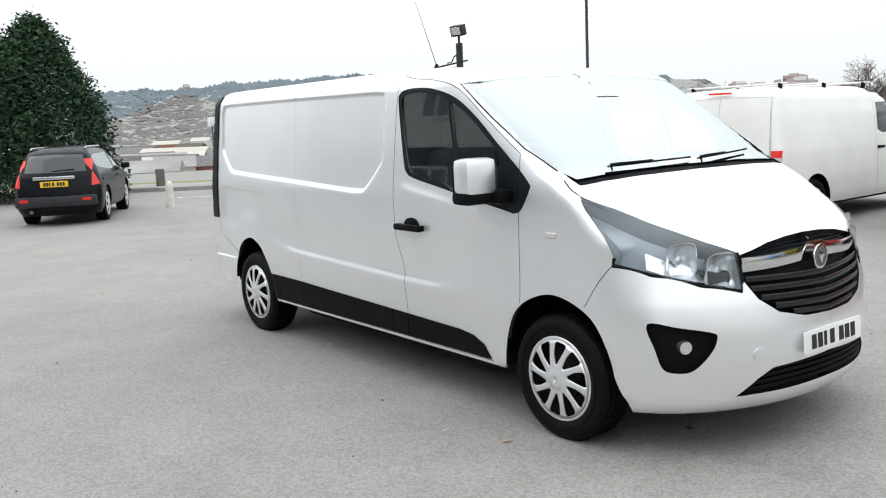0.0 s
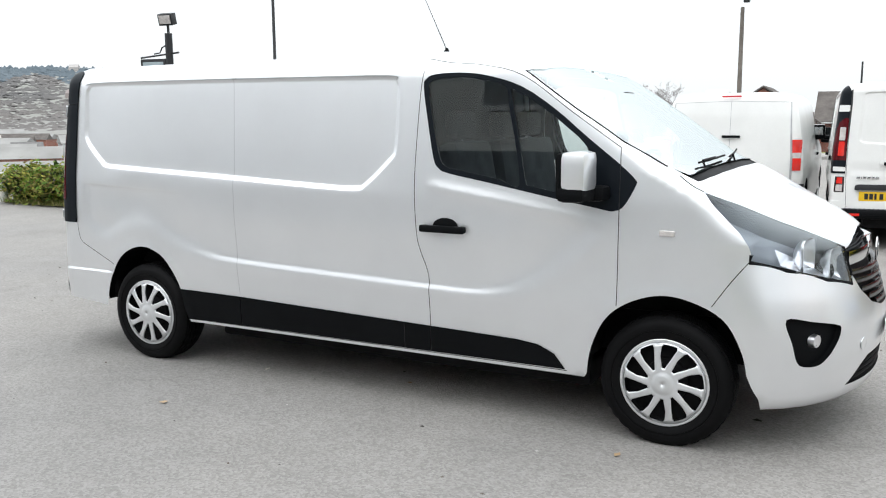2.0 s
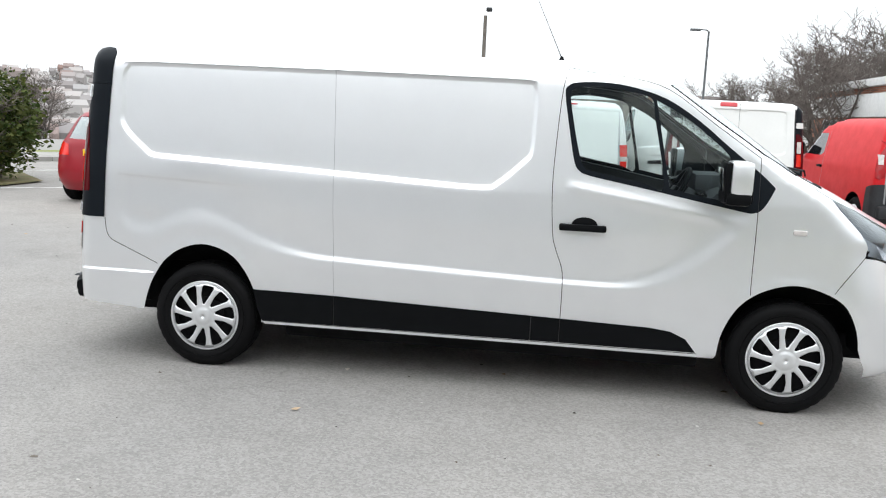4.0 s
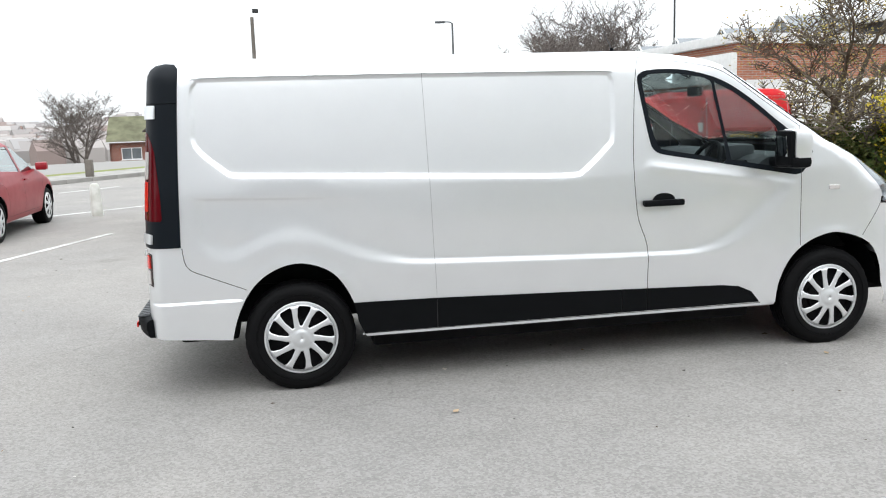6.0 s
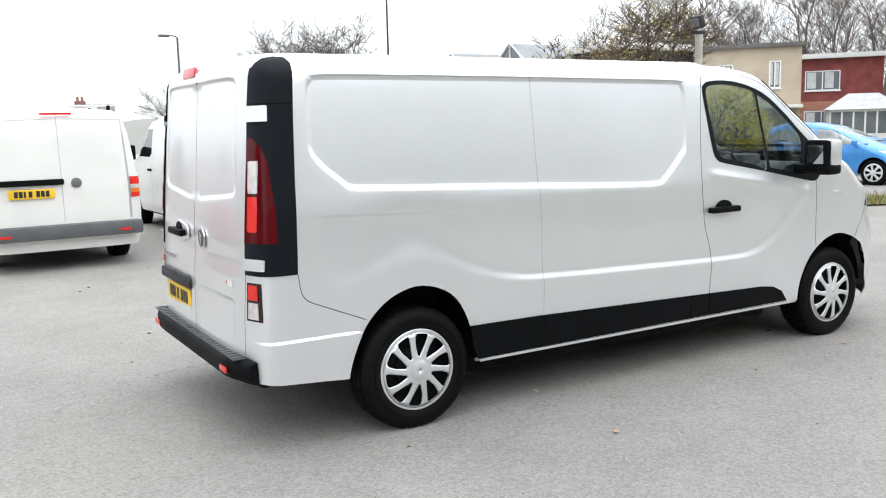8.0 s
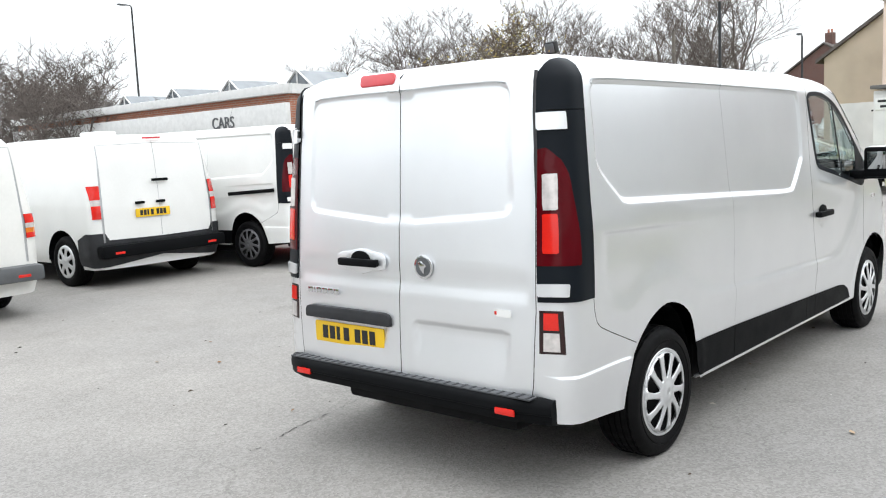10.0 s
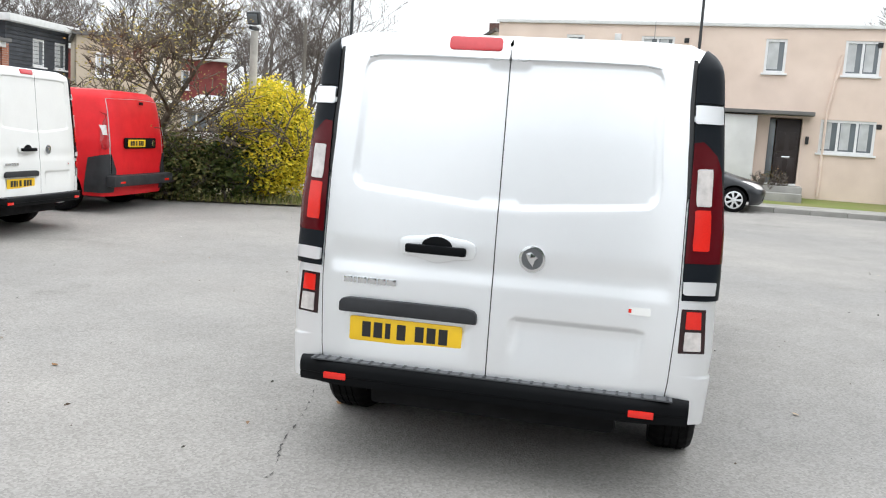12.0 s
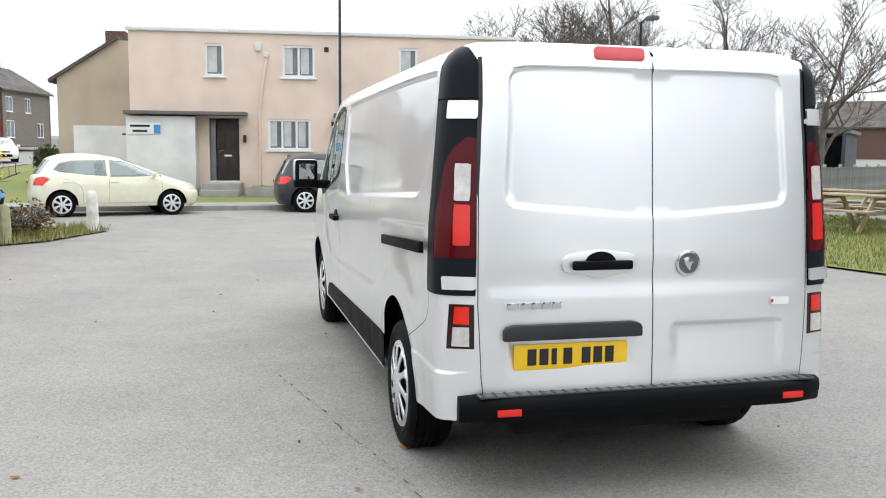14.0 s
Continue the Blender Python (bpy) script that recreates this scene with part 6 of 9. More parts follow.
POLEWOOD = mat("pole_timber", (0.17, 0.15, 0.13), 0.9, vary=0.2, scale=2, fine=30, bump=0.3)
POSTPALE = mat("pale_weathered_post", (0.50, 0.48, 0.44), 0.9, vary=0.18, scale=3, fine=30, bump=0.3)
DARKMETAL = mat("black_painted_metal", (0.02, 0.021, 0.023), 0.5, 0.2, vary=0.1)
CLAD = mat("dark_slate_cladding", (0.045, 0.05, 0.06), 0.7, vary=0.15, scale=2, fine=20)
REDTILE = mat("red_hung_tiles", (0.22, 0.05, 0.045), 0.85, vary=0.15, scale=1.5, fine=20, bump=0.3)
BARK = mat("bark", (0.18, 0.15, 0.115), 0.95, vary=0.3, scale=4, fine=60, bump=0.5, spec=0.1)
TWIG = mat("grey_brown_twigs", (0.165, 0.142, 0.128), 0.95, vary=0.2, scale=3, spec=0.1)
LINE = mat("worn_white_line", (0.62, 0.62, 0.60), 0.9, vary=0.2, scale=3, fine=60, second=(0.35, 0.34, 0.33))
SHEDROOF = mat("weathered_shed_roof", (0.30, 0.295, 0.28), 0.8, vary=0.15, scale=0.15)
SHED = mat("pale_shed_cladding", (0.46, 0.44, 0.38), 0.7, vary=0.08, scale=0.05)
FASCIA = mat("white_fascia", (0.66, 0.66, 0.65), 0.6, vary=0.05)


def island_mat(name, colours, rough=0.8, thin=0.0):
    """A colour drawn for each loose piece of a mesh."""
    m = bpy.data.materials.new(name)
    m.use_nodes = True
    n, l = m.node_tree.nodes, m.node_tree.links
    b = n["Principled BSDF"]
    b.inputs["Roughness"].default_value = rough
    b.inputs["Specular IOR Level"].default_value = 0.2
    geo, ramp = n.new("ShaderNodeNewGeometry"), n.new("ShaderNodeValToRGB")
    for k, c in enumerate(colours):
        e = ramp.color_ramp.elements[k] if k < 2 else ramp.color_ramp.elements.new(0.5)
        e.color = (*c, 1)
    for k in range(len(colours)):
        ramp.color_ramp.elements[k].position = k / max(1, len(colours) - 1)
    l.new(geo.outputs["Random Per Island"], ramp.inputs[0])
    l.new(ramp.outputs[0], b.inputs["Base Color"])
    if thin:
        # light passes through thin leaves
        pass_, mix = n.new("ShaderNodeBsdfTranslucent"), n.new("ShaderNodeMixShader")
        mix.inputs[0].default_value = thin
        l.new(ramp.outputs[0], pass_.inputs[0])
        l.new(b.outputs[0], mix.inputs[1])
        l.new(pass_.outputs[0], mix.inputs[2])
        l.new(mix.outputs[0], n["Material Output"].inputs["Surface"])
    return m


def brick_mat(name, a, b, mortar=(0.36, 0.33, 0.30), scale=1.0):
    """Courses of brick for walls that stay far off."""
    m = mat(name, a, 0.9, vary=0.12, scale=1.2, fine=30, spec=0.1)
    n, l = m.node_tree.nodes, m.node_tree.links
    br, co, sep, add, com = n.new("ShaderNodeTexBrick"), n.new("ShaderNodeTexCoord"), n.new("ShaderNodeSeparateXYZ"), n.new("ShaderNodeMath"), n.new("ShaderNodeCombineXYZ")
    l.new(co.outputs["Object"], sep.inputs[0])
    l.new(sep.outputs[0], add.inputs[0])
    l.new(sep.outputs[1], add.inputs[1])
    l.new(add.outputs[0], com.inputs[0])
    l.new(sep.outputs[2], com.inputs[1])
    l.new(com.outputs[0], br.inputs["Vector"])
    br.inputs["Scale"].default_value = 1.0
    br.inputs["Brick Width"].default_value, br.inputs["Row Height"].default_value, br.inputs["Mortar Size"].default_value = 0.225 * scale, 0.075 * scale, 0.008 * scale
    br.inputs["Color1"].default_value, br.inputs["Color2"].default_value, br.inputs["Mortar"].default_value = (*a, 1), (*b, 1), (*mortar, 1)
    hue = [k for k in n if k.type == "HUE_SAT"][0]
    l.new(br.outputs["Color"], hue.inputs["Color"])
    bp = n.new("ShaderNodeBump")
    bp.inputs["Distance"].default_value = 0.01
    l.new(br.outputs["Fac"], bp.inputs["Height"])
    bp.invert = True
    l.new(bp.outputs[0], n["Principled BSDF"].inputs["Normal"])
    return m


REDBRICK = brick_mat("red_brick", (0.30, 0.105, 0.07), (0.22, 0.08, 0.055))
BROWNBRICK = brick_mat("brown_brick", (0.15, 0.075, 0.06), (0.115, 0.06, 0.05), (0.20, 0.18, 0.165))
ORANGEBRICK = brick_mat("orange_brick", (0.42, 0.17, 0.10), (0.33, 0.13, 0.085))


# ---- ground ----
def land(x, y):
    """The land: flat here, falling to a valley on the van's left rear and rising to hills beyond."""
    r, az = math.hypot(x, y), math.degrees(math.atan2(y, x)) % 360
    sm = lambda t: max(0, min(1, t)) ** 2 * (3 - 2 * max(0, min(1, t)))
    valley = sm((az - 76) / 16) * sm((225 - az) / 20)
    top = float(np.interp(az, [76, 90, 105, 114, 122, 138, 150, 160, 172, 185, 225], [0, -2, -4, 3, 20, 46, 50, 42, 38, 34, 20]))
    top += (4 * math.sin(az * 0.9) + 2.5 * math.sin(az * 2.3 + 1)) * (1 - 0.75 * sm((az - 120) / 15))
    far = sm((az - 128) / 12)
    low = (4 * far - 12) * sm((r - 28) / 105) + (12 - 4 * far + top) * sm((r - 330 - 140 * far) / (520 - 90 * far)) - 40 * sm((r - 1000) / 1500)
    if 76 < az < 130:
        low += 4.5 * sm((r - 28) / 80) * sm((130 - az) / 25)
    east = (0.0205 * max(0, r - 24) + 0.00013 * max(0, min(r, 150) - 42) ** 2) * sm((r - 22) / 30) * (1 - 0.6 * sm((r - 200) / 800))
    return -0.035 + valley * low + (1 - valley) * min(east, 14)


rings = [0.5, 4, 9, 14, 18, 21, 24, 27, 30, 34, 39, 45, 53, 62, 74, 90, 110, 135, 165, 200, 245, 300, 350, 400, 440, 480, 520, 560, 600, 640, 680, 720, 760, 800, 830, 860, 890, 920, 950, 1200, 1600, 2200, 3000]
NA = 180
verts = [(0, 0, -0.035)] + [(r * math.cos(k * math.tau / NA), r * math.sin(k * math.tau / NA), land(r * math.cos(k * math.tau / NA), r * math.sin(k * math.tau / NA))) for r in rings for k in range(NA)]
faces = [(0, 1 + k, 1 + (k + 1) % NA) for k in range(NA)]
for i in range(len(rings) - 1):
    for k in range(NA):
        a, b = 1 + i * NA + k, 1 + i * NA + (k + 1) % NA
        faces.append((a, a + NA, b + NA, b))
# Land colour paled, to stand for the haze over the distance
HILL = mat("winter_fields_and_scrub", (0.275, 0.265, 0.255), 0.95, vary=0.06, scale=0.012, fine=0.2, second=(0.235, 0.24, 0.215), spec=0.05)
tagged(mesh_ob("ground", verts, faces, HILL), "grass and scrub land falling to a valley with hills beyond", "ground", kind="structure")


def sheet(name, outline, height, material, label, category, step=1.2, kind="structure"):
    """A level sheet with a given outline, fine enough to follow height(x, y)."""
    xs, ys = [p[0] for p in outline], [p[1] for p in outline]
    loop = resample(list(outline), step, True)
    gx, gy = np.meshgrid(np.arange(min(xs), max(xs), step), np.arange(min(ys), max(ys), step))
    gx, gy = gx.ravel(), gy.ravel()
    ok = inside(gx, gy, loop)
    gx, gy = gx[ok], gy[ok]
    ok = edge_distance(gx, gy, list(outline)) > step * 0.3
    res = cdt([Vector(p) for p in loop] + [Vector(p) for p in zip(gx[ok], gy[ok])], [(i, (i + 1) % len(loop)) for i in range(len(loop))], [], 1, 1e-4)
    return tagged(mesh_ob(name, [(v[0], v[1], height(v[0], v[1])) for v in res[0]], res[2], material), label, category, kind=kind)


KERB_A, KERB_B = Vector((-43, -25.5)), Vector((10.5, 40.84))
sheet("car_park", [(-43, -25.5), (-5.5, 21), (10.5, 40.84), (19.6, 40.8), (19.6, -34), (-43, -34)], gz, ASPHALT, "worn grey asphalt car park and road with stains", "car park", 1.0)


def strip(name, line, left, right, z, material, label, category, thick=0.12):
    """A long slab beside a line, from left to right of it."""
    bm = bmesh.new()
    top = []
    for i, p in enumerate(line):
        a, b = Vector(line[max(i - 1, 0)]), Vector(line[min(i + 1, len(line) - 1)])
        d = (b - a).normalized()
        n = Vector((-d.y, d.x))
        top.append((Vector(p) + n * left, Vector(p) + n * right))
    rows = [[bm.verts.new((q.x, q.y, zz)) for q, zz in ((a, z - thick), (a, z), (b, z), (b, z - thick))] for a, b in top]
    for r0, r1 in zip(rows, rows[1:]):
        for k in range(3):
            bm.faces.new((r0[k], r0[k + 1], r1[k + 1], r1[k]))
    bm.faces.new(rows[0])
    bm.faces.new(rows[-1][::-1])
    bmesh.ops.recalc_face_normals(bm, faces=bm.faces[:])
    return tagged(part(name, bm, material), label, category, kind="structure")


def kerb_stones(line, left, z, label, step=0.91, near=None):
    """A kerb of separate stones along a straight line."""
    a, b = Vector(line[0]), Vector(line[1])
    d = (b - a).normalized()
    n = Vector((-d.y, d.x))
    k = thing("kerb", label, "kerb", kind="structure")
    bm = bmesh.new()
    add_box(bm, (0, 0, 0), (step - 0.012, 0.14, 0.24), 0.012)
    me = bpy.data.meshes.new("kerb_stone")
    bm.to_mesh(me)
    bm.free()
    me.materials.append(CONCRETE)
    for i in range(int((b - a).length / step)):
        p = a + d * (i + 0.5) * step + n * left
        o = new("kerb_stone", me)
        o.parent = k
        o.matrix_basis = pose(p.x, p.y, z - 0.12 + random.uniform(-0.006, 0.006), 0, 0, math.degrees(math.atan2(d.y, d.x)) + random.uniform(-0.2, 0.2))


strip("pavement", [tuple(KERB_A), tuple(KERB_B)], 2.2, 0.14, 0.11, CONCRETE, "grey pavement across the road", "pavement")
kerb_stones(((-30, -9.4), (6, 35.24)), 0.07, 0.12, "grey kerb along the far side of the road")
strip("verge", [tuple(KERB_A), tuple(KERB_B)], 3.4, 2.2, 0.09, GRASS, "grass verge beyond the pavement", "verge", 0.3)
strip("pavement", [(19.9, 40), (19.9, -34)], 1.7, 0.14, 0.12, CONCRETE, "grey pavement before the houses", "pavement")
kerb_stones(((19.75, 36), (19.75, -30)), 0.07, 0.125, "grey kerb before the houses")
# worn white markings
def line_mark(a, b, w, label="worn white road line"):
    a, b = Vector((*a, 0)), Vector((*b, 0))
    d = (b - a).normalized()
    n = Vector((-d.y, d.x, 0)) * w / 2
    z = Vector((0, 0, 0.006))
    bm = bmesh.new()
    vs = [a + n, a - n, b - n, b + n]
    top = [bm.verts.new(v + z) for v in vs]
    bot = [bm.verts.new(v - Vector((0, 0, 0.02))) for v in vs]
    bm.faces.new(top)
    for i in range(4):
        bm.faces.new((top[i], bot[i], bot[(i + 1) % 4], top[(i + 1) % 4]))
    bmesh.ops.recalc_face_normals(bm, faces=bm.faces[:])
    tagged(part("road_line", bm, LINE), label, "road marking", "road markings", "structure")


line_mark((-3.55, 5.2), (-2.6, 7.6), 0.09, "worn white bay line on the asphalt")
for k in range(9):
    c = Vector((-15.5, 4.2)) + Vector((0.63, 0.777)) * k * 3.2
    line_mark(tuple(c), tuple(c + Vector((0.63, 0.777)) * 1.9), 0.1)
line_mark((-10.2, 6.0), (0.5, 14.6), 0.11)
# ---- bollards, posts ----
def bollard(x, y, h, w, material, label, z=None):
    prof = [(w * 0.5, 0), (w * 0.47, h * 0.3), (w * 0.42, h * 0.82), (w * 0.37, h * 0.93), (w * 0.24, h * 0.985), (0.001, h)]
    bm = bmesh.new()
    n = 10
    lean = random.uniform(-0.03, 0.03)
    rows = [[bm.verts.new((r * math.cos(k * math.tau / n) + lean * hh, r * math.sin(k * math.tau / n) * 0.92, hh)) for k in range(n)] for r, hh in prof]
    for r0, r1 in zip(rows, rows[1:]):
        for k in range(n):
            bm.faces.new((r0[k], r0[(k + 1) % n], r1[(k + 1) % n], r1[k]))
    ob = part("bollard", bm, material, None, "", smooth=True)
    ob.location = (x, y, (gz(x, y) if z is None else z) - 0.005)
    return tagged(ob, label, "bollard", "bollards")


for x, y in ((-12.75, 3.0), (-12.2, 4.05), (-11.8, 5.0), (-11.6, 6.1), (-3.32, 10.49), (-2.14, 11.15), (-0.2, 12.6)):
    bollard(x, y, 0.6, 0.21, WHITEPOST, "white-painted concrete bollard at the edge of the car park")
bollard(12.68, 4.11, 0.76, 0.25, WHITEPOST, "white-painted concrete bollard at the bed's end")
bollard(10.2, 5.05, 0.62, 0.24, LICHENSTONE, "lichened yellow-grey stone bollard in the bed")
bollard(9.45, 6.87, 0.55, 0.19, LICHENSTONE, "lichened grey stone bollard by the hedge")
for x, y in ((-5.6, 21.6), (-3.2, 24.4), (-12.0, 13.9), (-9.2, 17.2), (-19.5, 5.2), (-17.0, 8.0)):
    ob = box("post", (0, 0, 0.26), (0.22, 0.22, 0.60), POLEWOOD, None, "", 0.03)
    ob.location = (x, y, 0.06)
    tagged(ob, "short weathered timber post on the verge", "post", "verge posts")
for x, y in ((13.8, -7.85), (12.15, -7.8), (15.0, -8.9)):
    ob = box("post", (0, 0, 0.32), (0.19, 0.14, 0.70), POSTPALE if x > 14 else WOODGREY, None, "", 0.02)
    ob.location = (x, y, 0.0)
    tagged(ob, "square weathered timber post at the lawn's edge", "post", "lawn posts")


OLDRED = mat("dull_red_masonry_paint", (0.22, 0.035, 0.03), 0.8, vary=0.15, scale=1.2)

# ---- lamp columns and poles ----
def column(x, y, h, r, material, label, lamp=0, z=0.0, heading=0, name="street_lamp"):
    t = thing(name, label, "street lamp" if lamp else "pole", "poles", m=pose(x, y, z, 0, 0, heading))
    tube("shaft", [(0, 0, 0), (0, 0, 1.2), (0, 0, 1.25), (0, 0, h)], [r * 1.5, r * 1.5, r, r * 0.75], material, t, "", 10)
    if lamp:
        tube("bracket", [(0, 0, h - 0.02), (0.1, 0, h + 0.06), (lamp * 0.5, 0, h + 0.08)], r * 0.5, material, t, "", 6)
        box("lantern", (lamp * 0.75, 0, h + 0.06), (lamp * 0.6, 0.2, 0.1), GREYPLASTIC, t, "grey lantern", 0.03)
    return t


column(14.5, -7.65, 4.6, 0.04, DARKMETAL, "dark green-black lamp column at the lawn's corner", 0.45, 0, 200)
column(-15.6, 19.7, 9.5, 0.06, DARKMETAL, "tall slim dark lamp column beyond the road", 0.7, 0, 230)
column(26.0, 48.5, 11, 0.075, DARKMETAL, "tall slim dark lamp column beyond the yard", 0.9, 0.2, 180)
column(8.6, 36, 6.0, 0.06, GREYPLASTIC, "grey lamp column by the far road", 0.8, -0.1, 180)
column(1.8, 45, 4.6, 0.06, DARKMETAL, "dark slim pole by the far road", 0, -0.3, 0, "pole")
t = column(-0.6, 24.3, 5.1, 0.08, POLEWOOD, "timber telegraph pole with a pale base", 0, -0.1, 0, "telegraph_pole")
box("pole_cap", (0.12, 0, 5.3), (0.2, 0.12, 0.14), DARKMETAL, t, "small dark fitting on top", 0.03)
column(24.2, -1.96, 10.0, 0.05, DARKMETAL, "tall slim dark lamp column before the pink house", 0.7, 0.2, 180)
column(27.1, 12.3, 5.4, 0.08, POLEWOOD, "timber telegraph pole up the street", 0, 0.1, 0, "telegraph_pole")
t = column(26.93, 10.42, 6.2, 0.07, DARKMETAL, "tall dark pole with a pale grey lower half up the street", 0, 0.1, 0, "pole")
tube("sleeve", [(0, 0, 1.26), (0, 0, 3.1)], [0.088, 0.082], POSTPALE, t, "pale grey lower sleeve", 10)
column(40.4, 12.1, 5.85, 0.06, DARKMETAL, "slim dark lamp column up the street", 0.5, 0.3, 180)
# floodlight on its post in the planted corner
fl = thing("floodlight", "floodlight on a pale weathered timber post in the shrubs", "floodlight", m=pose(9.9, 6.26, gz(9.9, 6.26)))
tube("post", [(0, 0, 0), (0.0, 0, 1.5), (0.02, 0, 3.0)], [0.075, 0.072, 0.068], POSTPALE, fl, "", 10)
box("bracket", (0, 0, 3.04), (0.3, 0.06, 0.06), DARKMETAL, fl, "", 0.01)
bm = bmesh.new()
add_box(bm, (-0.02, 0, 3.22), (0.13, 0.22, 0.22), 0.02, Matrix.Rotation(radians(-18), 3, "Y"))
part("lamp_head", bm, DARKMETAL, fl, "dark floodlight head", smooth=True)
box("lamp_glass", (-0.088, 0, 3.20), (0.02, 0.18, 0.17), PANE, fl, "", 0.01, Matrix.Rotation(radians(-18), 3, "Y"))
# hanging sign post
sp = thing("hanging_sign", "dark hanging picture sign on a post with a lamp", "sign", m=pose(-10.6, 9.8, 0, 0, 0, 12))
tube("post", [(0, 0, 0), (0, 0, 3.55)], 0.085, DARKMETAL, sp, "", 8)
tube("arm", [(0.25, 0, 3.12), (-0.75, 0, 3.02)], 0.022, DARKMETAL, sp, "", 6)
tube("scroll", [(-0.05, 0, 3.3), (-0.18, 0, 3.24), (-0.25, 0, 3.12), (-0.4, 0, 3.1)], 0.016, DARKMETAL, sp, "", 6)
fr = box("sign_frame", (-0.42, 0, 2.42), (0.66, 0.07, 1.14), DARKMETAL, sp, "dark sign frame", 0.015)
for sy in (-1, 1):
    prism("sign_picture", rounded(0.54, 1.0, 0.02), 0.006, mat("faded_sign_picture", (0.42, 0.50, 0.54), 0.6, vary=0.2, scale=3, second=(0.16, 0.2, 0.2)) if sy < 0 else bpy.data.materials["faded_sign_picture"], fr, "faded blue-grey picture", 0, Matrix.Translation((-0.42, sy * 0.036 + (0.006 if sy > 0 else 0) - (0.0 if sy > 0 else 0.0), 2.42)) @ pose(0, 0, 0, 90))
box("lamp_head", (0, -0.02, 3.86), (0.36, 0.2, 0.26), DARKMETAL, sp, "", 0.02, Matrix.Rotation(radians(15), 3, "X"))
box("lamp_glass", (0, -0.125, 3.84), (0.28, 0.02, 0.19), CLEARLENS, sp, "pale lamp glass", 0.005, Matrix.Rotation(radians(15), 3, "X"))
tube("lamp_stem", [(0, 0, 3.55), (0, 0, 3.75)], 0.03, DARKMETAL, sp, "", 6)


# ---- buildings ----
def wall(name, w, h, holes, thick, material, parent, m, label="", outline=None):
    """An upright wall along x with its outer face at y = 0, openings cut right through."""
    loops = [outline or [(0, 0), (w, 0), (w, h), (0, h)]] + [[(a, c), (b, c), (b, d), (a, d)] for a, b, c, d in holes]
    pts, edges = [], []
    for q in loops:
        i0 = len(pts)
        pts += q
        edges += [(i0 + i, i0 + (i + 1) % len(q)) for i in range(len(q))]
    res = cdt([Vector(p) for p in pts], edges, [], 0, 1e-5)
    uv = np.array([tuple(v) for v in res[0]])
    tri = np.array(res[2])
    c = uv[tri].mean(1)
    keep = inside(c[:, 0], c[:, 1], loops[0])
    for q in loops[1:]:
        keep &= ~inside(c[:, 0], c[:, 1], q)
    n = len(uv)
    verts = [(x, 0, z) for x, z in uv] + [(x, thick, z) for x, z in uv]
    faces = [tuple(t) for t in tri[keep]] + [tuple(i + n for i in t[::-1]) for t in tri[keep]]
    e = np.sort(np.concatenate([tri[keep][:, [0, 1]], tri[keep][:, [1, 2]], tri[keep][:, [2, 0]]]), 1)
    ue, cnt = np.unique(e, axis=0, return_counts=True)
    faces += [(int(a), int(b), int(b) + n, int(a) + n) for a, b in ue[cnt == 1]]
    bm = bmesh.new()
    vs = [bm.verts.new(v) for v in verts]
    for f in faces:
        bm.faces.new([vs[int(i)] for i in f])
    bmesh.ops.recalc_face_normals(bm, faces=bm.faces[:])
    bmesh.ops.transform(bm, matrix=m, verts=bm.verts[:])
    return part(name, bm, material, parent, label)


def window(parent, m, w, h, lights=2, curtain=True, sill=True, depth=0.06):
    """A white window in an opening w by h; its foot at the origin of m, outer wall face at y = 0."""
    t = 0.075
    lit = [(w * k / lights + (t if k == 0 else 0.035), w * (k + 1) / lights - (t if k == lights - 1 else 0.035), t, h - t) for k in range(lights)]
    f = wall("window", w, h, lit, 0.07, WHITEFRAME, parent, m @ Matrix.Translation((0, depth - 0.035, 0)), "white window frame")
    for k in range(lights):
        bm = bmesh.new()
        add_box(bm, (w * (k + 0.5) / lights, depth + 0.01, h / 2), (w / lights - 0.07, 0.012, h - 0.1))
        bmesh.ops.transform(bm, matrix=m, verts=bm.verts[:])
        part("pane", bm, PANE, f, "")
    if curtain:
        for k in range(lights):
            bm = bmesh.new()
            add_box(bm, (w * (k + 0.5) / lights - w / lights * 0.12, depth + 0.004, h * 0.52), (w / lights * 0.5, 0.006, h * 0.8))
            bmesh.ops.transform(bm, matrix=m, verts=bm.verts[:])
            part("blind", bm, CURTAIN, f, "pale blind behind the glass")
    if sill:
        bm = bmesh.new()
        add_box(bm, (w / 2, 0.0, -0.03), (w + 0.14, 0.16, 0.06), 0.01)
        bmesh.ops.transform(bm, matrix=m, verts=bm.verts[:])
        part("sill", bm, WHITEFRAME, f, "")
    return f


pink = thing("flat_roofed_house", "pink pebbledashed two-storey flat-roofed terrace with dark doors", "house", m=Matrix.Translation((25.4, 4.6, 0)) @ pose(0, 0, 0, 0, 0, -96.4))
ups, downs = [(2.35, 2.95), (4.80, 5.85), (8.60, 9.22), (10.86, 11.86)], [(4.32, 5.70), (10.42, 11.97)]
doors = [(2.45, 3.40), (8.95, 9.90)]
holes = [(a, b, 4.0, 5.03) for a, b in ups] + [(a, b, 1.65, 2.66) for a, b in downs] + [(a, b, 0.62, 2.66) for a, b in doors]
I4 = Matrix()
wall("front_wall", 12.55, 5.38, holes, 0.28, RENDERPINK, pink, I4, "pink pebbledash wall")
for a, b in ups:
    window(pink, Matrix.Translation((a, 0, 4.0)), b - a, 1.03, 2 if b - a > 0.8 else 1)
for a, b in downs:
    window(pink, Matrix.Translation((a, 0, 1.65)), b - a, 1.01, 3)
